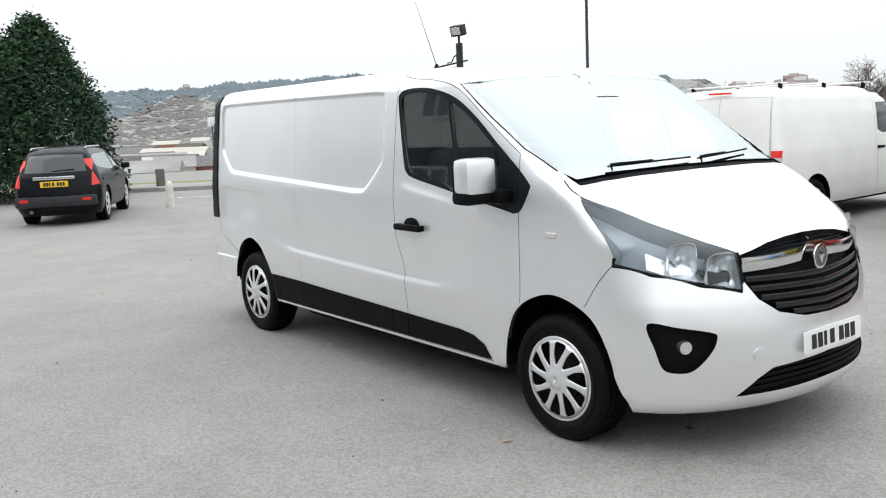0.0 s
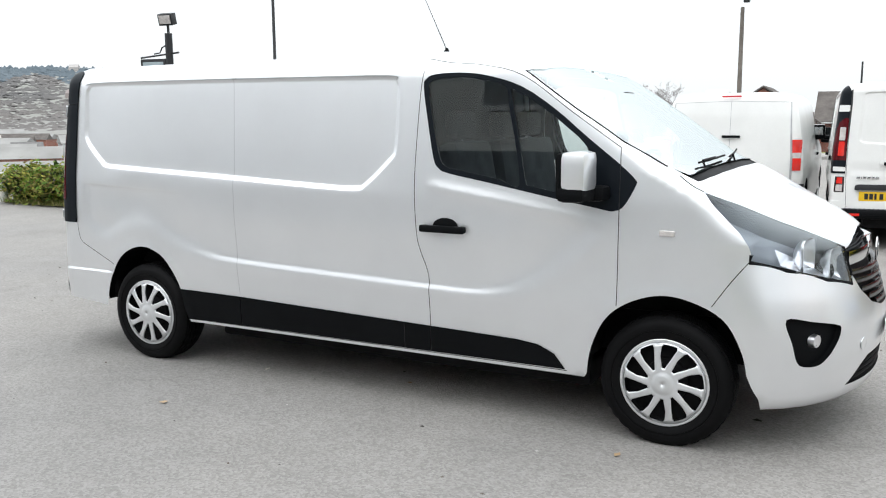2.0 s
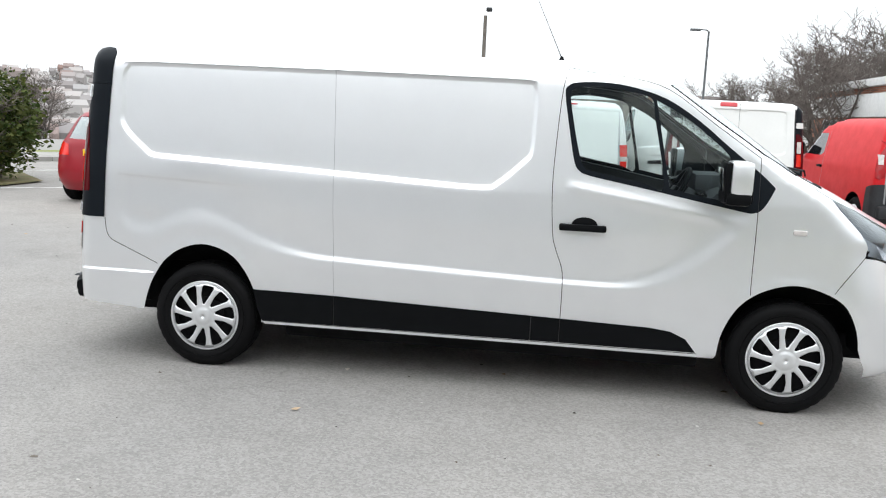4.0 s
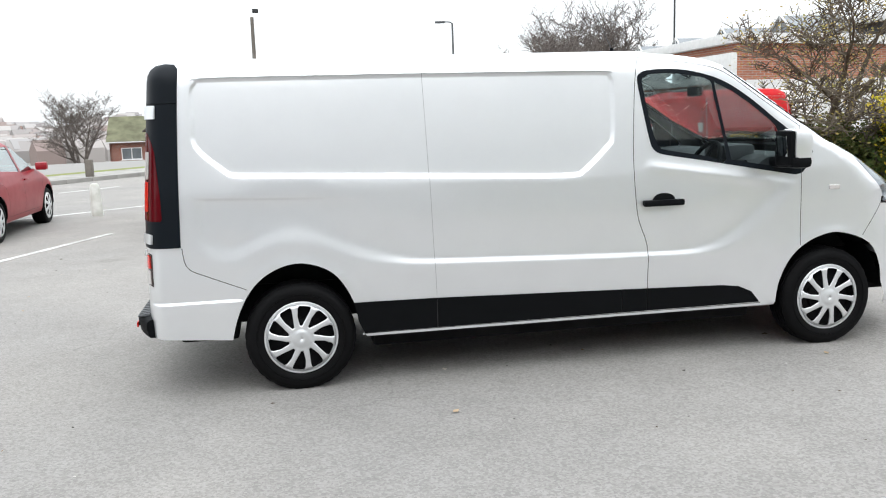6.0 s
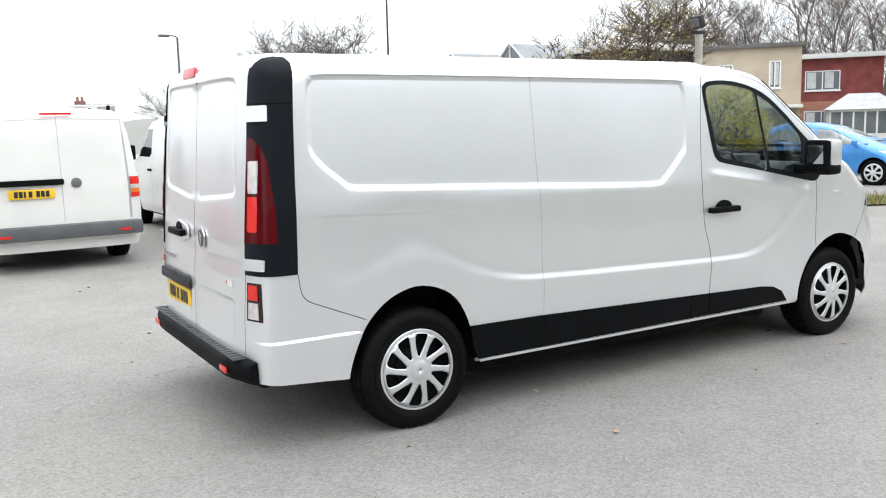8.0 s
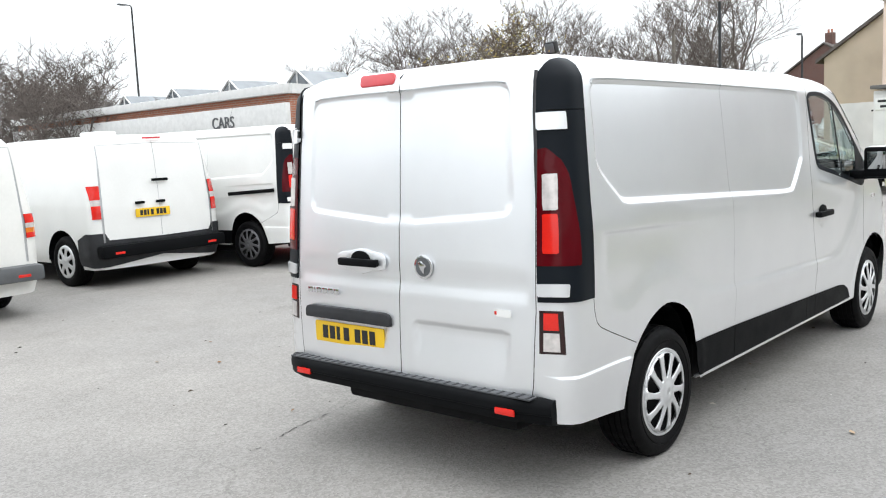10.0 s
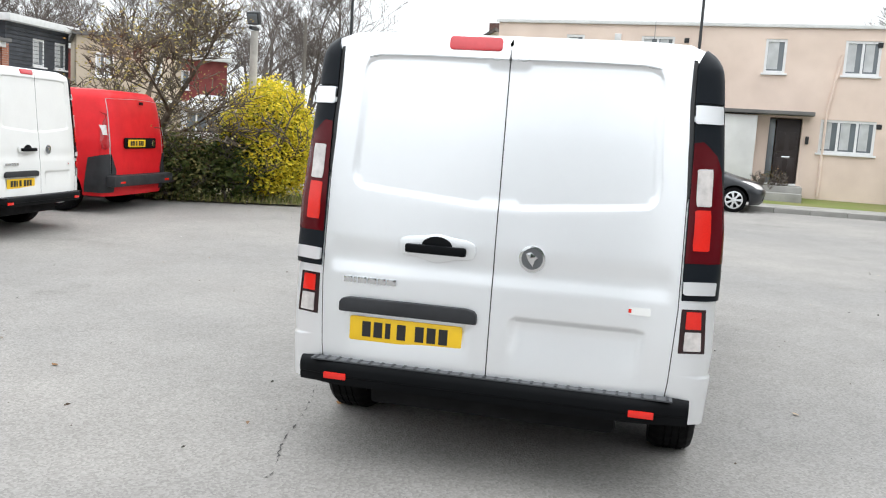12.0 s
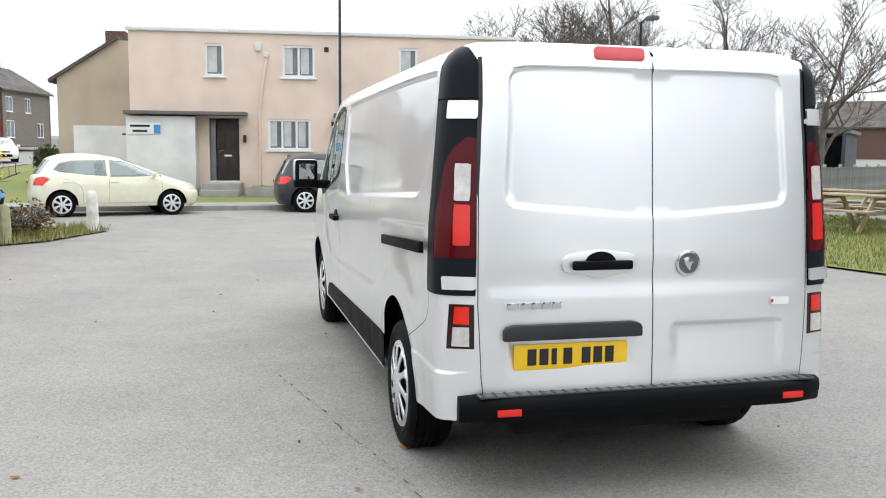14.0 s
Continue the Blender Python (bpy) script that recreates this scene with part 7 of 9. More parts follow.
wall("side_wall", 8.0, 5.38, [], 0.28, RENDERPINK, pink, pose(0.0, 8.28, 0, 0, 0, -90))
wall("side_wall", 8.0, 5.38, [], 0.28, RENDERPINK, pink, pose(12.55, 0.28, 0, 0, 0, 90))
wall("back_wall", 12.55, 5.38, [], 0.2, RENDERPINK, pink, pose(12.55, 8.5, 0, 0, 0, 180))
box("roof", (6.27, 4.25, 5.43), (12.62, 8.6, 0.10), FELT, pink, "flat felt roof with a pale edge", 0.02)
box("roof_edge", (6.27, -0.05, 5.43), (12.7, 0.06, 0.11), FASCIA, pink, "white roof edge", 0.01)
for k, (a, b) in enumerate(doors):
    d = box("front_door", ((a + b) / 2 + 0.10, 0.16, 1.63), (b - a - 0.24, 0.06, 1.98), DARKDOOR, pink, "dark brown panelled front door", 0.01)
    box("door_side_light", (a + 0.10, 0.16, 1.63), (0.18, 0.05, 1.98), PANE, pink, "narrow glass beside the door", 0.005)
    for pz in (1.15, 1.95):
        for px in (-0.17, 0.17):
            box("door_panel", ((a + b) / 2 + 0.10 + px, 0.125, pz), (0.2, 0.02, 0.55), DARKDOOR, d, "", 0.008)
    box("letter_plate", ((a + b) / 2 + 0.10, 0.12, 1.45), (0.24, 0.02, 0.06), CHROME, d, "bright letter plate", 0.006)
    tube("door_handle", [(a + 0.30, 0.11, 1.55), (a + 0.30, 0.09, 1.62), (a + 0.42, 0.09, 1.62)], 0.012, CHROME, d, "", 6)
    box("door_sill", ((a + b) / 2, 0.02, 0.60), (b - a, 0.3, 0.07), WHITEFRAME, pink, "white door sill", 0.01)
    o = a - 2.45
    box("store_wall", (1.04 + o, -0.32, 1.47), (2.10, 0.62, 2.40), RENDERWHITE, pink, "white-painted rendered store beside the door", 0.01)
    box("porch_roof", (1.82 + o, -0.38, 2.78), (3.75, 0.86, 0.11), FELT, pink, "grey flat porch canopy", 0.02)
    box("porch_step", (2.95 + o, -0.75, 0.28), (1.15, 1.4, 0.62), CONCRETE, pink, "concrete porch step", 0.02)
    box("porch_step", (2.95 + o, -1.65, 0.18), (1.15, 0.45, 0.44), CONCRETE, pink, "concrete porch step", 0.02)
    tube("drain_pipe", [(4.05 + o, -0.05, 0.3), (4.05 + o, -0.05, 2.9), (4.3 + o, -0.05, 4.6)], 0.04, RENDERPINK, pink, "", 8)
    box("wall_lamp", (3.58 + o, -0.06, 2.0), (0.1, 0.12, 0.24), DARKMETAL, pink, "small dark wall lamp", 0.02)
    box("vent", (6.22 + o * 0.86, -0.01, 4.92), (0.15, 0.03, 0.15), DARKMETAL, pink, "", 0.004)
    box("vent", (6.45 + o * 0.86, -0.01, 2.52), (0.15, 0.03, 0.15), DARKMETAL, pink, "", 0.004)
box("joint_strip", (6.62, -0.012, 3.2), (0.07, 0.03, 4.3), FASCIA, pink, "pale joint between the houses", 0.004)
box("alarm_box", (4.05, -0.05, 4.95), (0.2, 0.12, 0.26), FASCIA, pink, "white alarm box", 0.02)
lathe("wall_lamp", [(0.001, 0), (0.07, 0.0), (0.09, 0.05), (0.05, 0.10), (0.001, 0.10)], FASCIA, pink, "round pale wall lamp", 14, (4.3, -0.11, 4.7))
lou = box("louvre", (6.9, -0.02, 2.2), (0.36, 0.05, 1.0), DARKMETAL, pink, "dark louvred vent", 0.006)
for k in range(7):
    box("louvre_slat", (6.9, -0.055, 1.78 + k * 0.14), (0.34, 0.05, 0.06), FASCIA, lou, "", 0.004, Matrix.Rotation(radians(35), 3, "X"))
gw = thing("garden_terrace", "raised strip of garden with a low stone edge by the house", "garden", kind="structure", m=pink.matrix_world.copy())
box("terrace_edge", (6.2, -1.75, 0.28), (4.9, 0.16, 0.46), CONCRETE, gw, "low stone edge", 0.02)
box("terrace_soil", (6.2, -0.86, 0.26), (4.8, 1.60, 0.44), GRASS, gw, "grass", 0.03)
sg = box("street_sign", (0.55, -0.645, 2.28), (1.0, 0.02, 0.36), WHITEPLATE, pink, "white street sign with dark bars and a blue end", 0.006)
for zz, ww in ((2.36, 0.6), (2.20, 0.45)):
    box("sign_bar", (0.42, -0.658, zz), (ww, 0.006, 0.07), INK, sg, "")
box("sign_blue", (0.94, -0.658, 2.26), (0.2, 0.006, 0.28), BLUEPAINT, sg, "")
t = box("satellite_dish_arm", (-0.1, -0.3, 2.1), (0.2, 0.05, 0.05), DARKMETAL, pink, "", 0.01)
# tan gable beyond, and its chimney
g = thing("house", "tan rendered gabled house wing beyond the flat-roofed terrace", "house", m=pose(28.2, 7.2, 0.1, 0, 0, -96))
wall("gable_wall", 4.0, 6, [], 0.25, RENDERTAN, g, I4, "tan rendered gable wall", [(0, 0), (4.0, 0), (4.0, 5.25), (2.0, 5.25), (0.0, 3.95)])
wall("outhouse", 1.9, 2.3, [], 0.25, RENDERWHITE, g, Matrix.Translation((0.9, -1.6, 0)), "white-painted outhouse")
wall("side_wall", 7.0, 3.95, [], 0.25, RENDERTAN, g, pose(0, 7.25, 0, 0, 0, -90))
bm = bmesh.new()
f = bm.faces.new([bm.verts.new(p) for p in ((-0.25, -0.15, 3.78), (2.05, -0.15, 5.28), (2.05, 8, 5.28), (-0.25, 8, 3.78))])
r = bmesh.ops.extrude_face_region(bm, geom=[f])
bmesh.ops.translate(bm, verts=[q for q in r["geom"] if isinstance(q, bmesh.types.BMVert)], vec=(0, 0, 0.12))
bmesh.ops.recalc_face_normals(bm, faces=bm.faces[:])
part("roof", bm, SLATE, g, "grey-brown tiled roof slope")
box("chimney", (1.5, 2.5, 5.3), (0.7, 0.7, 1.1), BROWNBRICK, g, "brick chimney")


def brick_house(label, m, w, d, eaves, ridge, material, roof, wins=(), chimneys=(), along=True, name="house", side_wins=(), side_material=None):
    """A gabled house: front along x at y = 0; ridge along x, or front to back."""
    h = thing(name, label, "house", "brick houses", m=m)
    if along:
        wall("front_wall", w, eaves, [(a, b, c, e) for a, b, c, e in wins], 0.2, material, h, I4)
        wall("back_wall", w, eaves, [], 0.2, material, h, pose(w, d, 0, 0, 0, 180))
        for x, rz in ((0, -90), (w, 90)):
            wall("gable_wall", d, ridge, [], 0.2, material, h, pose(x, d if rz < 0 else 0, 0, 0, 0, rz), "", [(0, 0), (d, 0), (d, eaves), (d / 2, ridge), (0, eaves)])
        slopes = [[(-0.25, -0.35, eaves - 0.12), (w + 0.25, -0.35, eaves - 0.12), (w + 0.25, d / 2, ridge + 0.06), (-0.25, d / 2, ridge + 0.06)], [(-0.25, d / 2, ridge + 0.06), (w + 0.25, d / 2, ridge + 0.06), (w + 0.25, d + 0.35, eaves - 0.12), (-0.25, d + 0.35, eaves - 0.12)]]
    else:
        wall("gable_wall", w, ridge, [(a, b, c, e) for a, b, c, e in wins], 0.2, material, h, I4, "", [(0, 0), (w, 0), (w, eaves), (w / 2, ridge), (0, eaves)])
        wall("gable_wall", w, ridge, [], 0.2, material, h, pose(w, d, 0, 0, 0, 180), "", [(0, 0), (w, 0), (w, eaves), (w / 2, ridge), (0, eaves)])
        for x, rz in ((0, -90), (w, 90)):
            wall("side_wall", d, eaves, list(side_wins) if x else [], 0.2, side_material or material, h, pose(x, d if rz < 0 else 0, 0, 0, 0, rz))
        for a, b, c, e in side_wins:
            window(h, pose(w, 0, 0, 0, 0, 90) @ Matrix.Translation((a, 0, c)), b - a, e - c, 2, False)
        slopes = [[(-0.35, -0.2, eaves - 0.12), (w / 2, -0.2, ridge + 0.06), (w / 2, d + 0.2, ridge + 0.06), (-0.35, d + 0.2, eaves - 0.12)], [(w / 2, -0.2, ridge + 0.06), (w + 0.35, -0.2, eaves - 0.12), (w + 0.35, d + 0.2, eaves - 0.12), (w / 2, d + 0.2, ridge + 0.06)]]
    for q in slopes:
        bm = bmesh.new()
        f = bm.faces.new([bm.verts.new(p) for p in q])
        r = bmesh.ops.extrude_face_region(bm, geom=[f])
        bmesh.ops.translate(bm, verts=[k for k in r["geom"] if isinstance(k, bmesh.types.BMVert)], vec=(0, 0, 0.14))
        bmesh.ops.recalc_face_normals(bm, faces=bm.faces[:])
        part("roof", bm, roof, h, "tiled roof slope")
    for a, b, c, e in wins:
        window(h, Matrix.Translation((a, 0, c)), b - a, e - c, 2, False)
    if along:
        box("gutter", (w / 2, -0.38, eaves - 0.08), (w + 0.5, 0.12, 0.1), FASCIA, h, "white gutter board", 0.02)
    for x, y in chimneys:
        c = box("chimney", (x, y, ridge + 0.35), (0.75, 0.6, 1.5), material, h, "brick chimney")
        for k in (-0.18, 0.18):
            lathe("chimney_pot", [(0.11, 0), (0.1, 0.35), (0.08, 0.35)], ORANGEBRICK, c, "", 10, (x + k, y, ridge + 1.1), "z")
    return h


W4 = [(0.9, 2.1, 0.9, 2.1), (4.4, 5.6, 0.9, 2.1), (0.9, 2.1, 3.4, 4.5), (4.4, 5.6, 3.4, 4.5)]
SOOTSTONE = brick_mat("sooty_buff_stone", (0.24, 0.205, 0.17), (0.18, 0.155, 0.135), (0.26, 0.24, 0.21))
h = brick_house("dark brick end house with red-painted lower gable up the side street", pose(86, 29.0, 2.1, 0, 0, -107), 8.2, 9, 5.2, 7.6, BROWNBRICK, SLATE, [(5.6, 7.1, 3.3, 4.7)], [(4.1, 0.9), (4.1, 6.5)], False,
                side_wins=[(0.8, 2.0, 3.2, 4.6), (0.8, 2.2, 0.8, 2.4), (4.2, 5.2, 3.2, 4.6), (6.4, 7.6, 0.9, 2.3)], side_material=SOOTSTONE)
box("painted_band", (4.1, -0.03, 1.25), (8.1, 0.05, 2.5), OLDRED, h, "dull red painted lower wall")
for k in range(5):
    brick_house("stone and brick terraced house far up the side street", pose(106 + k * 9, 17.0 + k * 1.1, 2.6 + k * 0.5, 0, 0, -172), 8.5, 8, 5.0, 7.4, BROWNBRICK if k % 2 else REDBRICK, SLATE, [], [(1, 4)])
    brick_house("stone and brick terraced house far up the side street", pose(98 + k * 9, 25.6 + k * 1.1, 2.3 + k * 0.5, 0, 0, 7), 8.5, 8, 5.0, 7.4, BROWNBRICK if k % 2 else REDBRICK, SLATE, W4, [(7, 4)])
zl = land(-6.8, 68) - 2.1
brick_house("red brick house with a white-edged gable across the valley road", pose(-9.9, 66, zl - 0.1, 0, 0, 3), 7.6, 8, 5.0, 7.6, REDBRICK, SLATE, [(1.2, 2.4, 0.9, 2.1), (5.2, 6.4, 0.9, 2.1), (3.2, 4.5, 3.4, 4.7)], [], False)
brick_house("red brick house range with grey roof across the valley road", pose(-2.4, 68.5, zl - 0.1, 0, 0, 2), 14, 7, 5.0, 7.2, REDBRICK, SLATE, [(2, 3.4, 0.9, 2.1), (6, 7.4, 0.9, 2.1), (10, 11.4, 0.9, 2.1), (2, 3.4, 3.3, 4.5), (6, 7.4, 3.3, 4.5), (10, 11.4, 3.3, 4.5)], [(12.5, 3.5)])
brick_house("red brick house with a mossy roof lower down the valley road", pose(-15.1, 79, zl - 1.0, 0, 0, 3), 7.5, 7, 4.9, 7.0, REDBRICK, mat("mossy_roof_tile", (0.15, 0.15, 0.085), 0.9, vary=0.2, scale=1.0), [(1.0, 2.8, 0.9, 2.0), (4.8, 6.6, 0.9, 2.0), (1.0, 2.8, 3.2, 4.3), (4.8, 6.6, 3.2, 4.3)], [(7.0, 3.5)])
# car sales building: low brick, white fascia, glazed roof lights
cs = thing("sales_building", "low brick car-sales building with white fascia and roof lights", "building", m=pose(14.6, 40, 0, 0, 0, -92.1))
wall("front_wall", 21.3, 3.6, [(2 + 3.6 * k, 4.6 + 3.6 * k, 0.5, 2.2) for k in range(5)], 0.3, ORANGEBRICK, cs, I4, "orange brick wall")
for k in range(5):
    window(cs, Matrix.Translation((2 + 3.6 * k, 0, 0.5)), 2.6, 1.7, 2, False)
flank = pose(21.3, 0.0, 0, 0, 0, 107)
wall("side_wall", 7.2, 3.6, [], 0.3, ORANGEBRICK, cs, flank @ Matrix.Translation((0.31, 0, 0)), "orange brick wall")
wall("side_cladding", 7.1, 2.35, [], 0.05, FASCIA, cs, flank @ Matrix.Translation((0.3, -0.053, 0)), "white lower cladding")
wall("back_wall", 20, 3.6, [], 0.3, ORANGEBRICK, cs, pose(19.2, 7.4, 0, 0, 0, 180), "orange brick wall")
wall("side_wall", 7, 3.6, [], 0.3, ORANGEBRICK, cs, pose(0, 7.3, 0, 0, 0, -90), "orange brick wall")
box("fascia", (10.6, -0.12, 2.72), (21.5, 0.2, 0.9), FASCIA, cs, "white sign fascia", 0.02)
box("roof_edge", (10.6, -0.12, 3.60), (21.6, 0.3, 0.30), FASCIA, cs, "white roof edge", 0.02)
wall("roof_edge", 7.5, 0.30, [], 0.3, FASCIA, cs, flank @ Matrix.Translation((-0.1, -0.2, 3.45)), "white roof edge")
box("roof", (9.9, 3.6, 3.68), (19.2, 7.2, 0.12), FELT, cs, "flat felt roof")
tube("downpipe", [(19.15, 6.98, 0.1), (19.15, 6.98, 3.4)], 0.05, GREYPLASTIC, cs, "grey downpipe", 8)
cu = bpy.data.curves.new("sign_letters", "FONT")
cu.body, cu.size, cu.extrude = "CARS", 0.55, 0.015
cu.materials.append(GREYPLASTIC)
lt = new("sign_letters", cu)
lt.parent = cs
lt.matrix_basis = pose(17.2, -0.24, 2.52, 90, 0, 0)
for k in range(4):
    x = 16.35 - 4.6 * k
    lg = prism("roof_light", [(-1.35, 0), (1.35, 0), (0, 1.0)], 2.4, PANE, cs, "glazed gabled roof light", 0.0, Matrix.Translation((x, 6.6, 3.74)) @ pose(0, 0, 0, 90))
    for dx in (-0.7, 0, 0.7):
        tube("glazing_bar", [(x + dx, 4.18, 3.74), (x + dx, 4.18, 3.74 + 1.0 * (1 - abs(dx) / 1.35))], 0.045, FASCIA, lg, "", 4)
    tube("glazing_bar", [(x - 1.4, 4.18, 3.74), (x, 4.18, 4.76), (x + 1.4, 4.18, 3.74)], 0.05, FASCIA, lg, "", 4)
# dark-clad house and pale houses behind the shrubs
dk = thing("clad_house", "dark slate-clad flat-roofed house with a white roof edge", "house", m=pose(23.4, 22.4, 0, 0, 0, 6))
dkw = [(1.7, 2.5, 3.1, 4.15), (3.2, 4.0, 3.1, 4.15)]
wall("front_wall", 4.2, 4.6, dkw, 0.2, CLAD, dk, I4, "dark slate cladding")
for a, b, c, e in dkw:
    window(dk, Matrix.Translation((a, 0, c)), b - a, e - c, 1)
wall("side_wall", 6, 4.6, [], 0.2, CLAD, dk, pose(0, 6.2, 0, 0, 0, -90), "dark slate cladding")
wall("side_wall", 6, 4.6, [], 0.2, CLAD, dk, pose(4.2, 0.2, 0, 0, 0, 90), "dark slate cladding")
for k in range(16):
    box("cladding_board", (2.1, -0.012, 2.2 + k * 0.15), (4.2, 0.03, 0.014), INK, dk, "")
    box("cladding_board", (-0.012, 3.0, 2.2 + k * 0.15), (0.03, 6.0, 0.014), INK, dk, "")
box("roof_edge", (2.1, 3.0, 4.72), (4.7, 6.7, 0.26), FASCIA, dk, "white roof edge", 0.02)
wall("garage_wall", 6, 2.1, [], 0.25, REDBRICK, dk, Matrix.Translation((-1.6, -3.0, 0)), "brick garage wall")
wall("garage_side", 2.6, 2.1, [], 0.25, REDBRICK, dk, pose(-1.6, -0.15, 0, 0, 0, -90), "brick garage wall")
box("garage_roof", (1.4, -1.6, 2.21), (6.3, 3.1, 0.2), FASCIA, dk, "white-edged flat garage roof", 0.02)
NEARER = Matrix.Translation((-1.7, -5.3, 0)) @ Matrix.Diagonal((0.8, 0.8, 0.82, 1)) @ Matrix.Translation((1.7, 5.3, 0))
bg = thing("rendered_house", "beige rendered two-storey house with a white porch", "house", m=NEARER @ pose(34.6, 29.2, 0, 0, 0, -52))
wall("front_wall", 5.2, 5.6, [(0.9, 1.8, 3.6, 4.8), (3.6, 4.2, 3.5, 4.9), (0.7, 2.3, 0.9, 2.3), (3.0, 3.9, 0.2, 2.3)], 0.25, RENDERTAN, bg, I4, "beige rendered wall")
for a, b, c, e in ((0.9, 1.8, 3.6, 4.8), (3.6, 4.2, 3.5, 4.9), (0.7, 2.3, 0.9, 2.3)):
    window(bg, Matrix.Translation((a, 0, c)), b - a, e - c, 2)
box("front_door", (3.45, 0.1, 1.25), (0.85, 0.06, 2.05), WHITEFRAME, bg, "white door", 0.01)
box("porch_roof", (3.9, -0.5, 2.55), (2.8, 1.1, 0.16), FASCIA, bg, "white porch canopy", 0.02)
box("roof", (2.6, 3.5, 5.68), (5.6, 7.5, 0.2), FELT, bg, "flat roof", 0.02)
wall("side_wall", 7, 5.6, [], 0.25, RENDERTAN, bg, pose(5.2, 0.25, 0, 0, 0, 90))
wall("side_wall", 7, 5.6, [], 0.25, RENDERTAN, bg, pose(0, 7.25, 0, 0, 0, -90))
rt = thing("red_tiled_terrace", "row of red tile-hung houses with white windows and roof edge", "house", m=NEARER @ pose(46.2, 38.8, 0.3, 0, 0, -52))
wins = [(1.0 + 5.2 * k, 3.2 + 5.2 * k, 3.4, 4.7) for k in range(2)]
wall("upper_wall", 11, 5.5, wins, 0.25, REDTILE, rt, I4, "dark red hung tiles", [(0, 2.7), (11, 2.7), (11, 5.5), (0, 5.5)])
wall("lower_wall", 11, 2.7, [(1.0 + 5.2 * k, 3.2 + 5.2 * k, 0.8, 2.1) for k in range(2)], 0.25, ORANGEBRICK, rt, I4, "orange brick lower wall")
for a, b, c, e in wins:
    window(rt, Matrix.Translation((a, 0, c)), b - a, e - c, 2)
    window(rt, Matrix.Translation((a, 0, 0.8)), b - a, 1.3, 2)
wall("side_wall", 7, 5.5, [], 0.25, REDTILE, rt, pose(11, 0.25, 0, 0, 0, 90))
wall("side_wall", 7, 5.5, [], 0.25, REDTILE, rt, pose(0, 7.25, 0, 0, 0, -90))
box("roof", (5.5, 3.5, 5.62), (11.5, 7.8, 0.3), FASCIA, rt, "white-edged flat roof", 0.02)
cn = thing("conservatory", "white glazed conservatory with a hipped roof before the terrace", "conservatory", m=NEARER @ pose(48.0, 30.6, 0.2, 0, 0, -52))
wall("frame", 4.2, 2.2, [(0.15 + 0.68 * k, 0.72 + 0.68 * k, 0.7, 2.05) for k in range(6)], 0.1, WHITEFRAME, cn, I4, "white frame")
box("glazing", (2.1, 0.05, 1.4), (4.0, 0.02, 1.35), PANE, cn, "")
bm = bmesh.new()
pts = [(-0.2, -0.2, 2.2), (4.4, -0.2, 2.2), (4.4, 3.4, 2.2), (-0.2, 3.4, 2.2), (1.2, 1.6, 3.2), (3.0, 1.6, 3.2)]
vs = [bm.verts.new(p) for p in pts]
for f in ((0, 1, 5, 4), (1, 2, 5), (2, 3, 4, 5), (3, 0, 4)):
    bm.faces.new([vs[i] for i in f])
part("roof", bm, CURTAIN, cn, "pale translucent hipped roof")
wall("side_wall", 3.2, 2.2, [], 0.1, WHITEFRAME, cn, pose(4.2, 0, 0, 0, 0, 90))
wall("side_wall", 3.2, 2.2, [], 0.1, WHITEFRAME, cn, pose(0, 3.2, 0, 0, 0, -90))
# public house behind the walk, seen in the van's glass; its last 12 m are added unseen, to darken the reflection in the
# van's side
pb = thing("public_house", "white-painted public house with dark base and windows", "building", m=pose(14, -14.5, 0, 0, 0, 180))
pw = [(1.2 + 3.1 * k, 2.8 + 3.1 * k, 4.2, 5.6) for k in range(12)]
pw2 = [(1.0 + 3.1 * k, 3.0 + 3.1 * k, 0.9, 2.6) for k in range(12)]
wall("upper_wall", 38, 7, pw, 0.3, RENDERWHITE, pb, I4, "white rendered wall", [(0, 3.2), (38, 3.2), (38, 7), (0, 7)])
wall("lower_wall", 38, 3.2, pw2, 0.3, CLAD, pb, I4, "dark painted ground floor")
for a, b, c, e in pw + pw2:
    window(pb, Matrix.Translation((a, 0, c)), b - a, e - c, 2, False)
wall("side_wall", 9, 7, [], 0.3, RENDERWHITE, pb, pose(38, 0.3, 0, 0, 0, 90))
wall("side_wall", 9, 7, [], 0.3, RENDERWHITE, pb, pose(0, 9.3, 0, 0, 0, -90))
bm = bmesh.new()
vs = [bm.verts.new(p) for p in ((-0.4, -0.5, 6.9), (38.4, -0.5, 6.9), (38.4, 4.6, 9.4), (-0.4, 4.6, 9.4), (38.4, 9.8, 6.9), (-0.4, 9.8, 6.9))]
bm.faces.new([vs[0], vs[1], vs[2], vs[3]])
bm.faces.new([vs[3], vs[2], vs[4], vs[5]])
part("roof", bm, SLATE, pb, "dark slate roof")

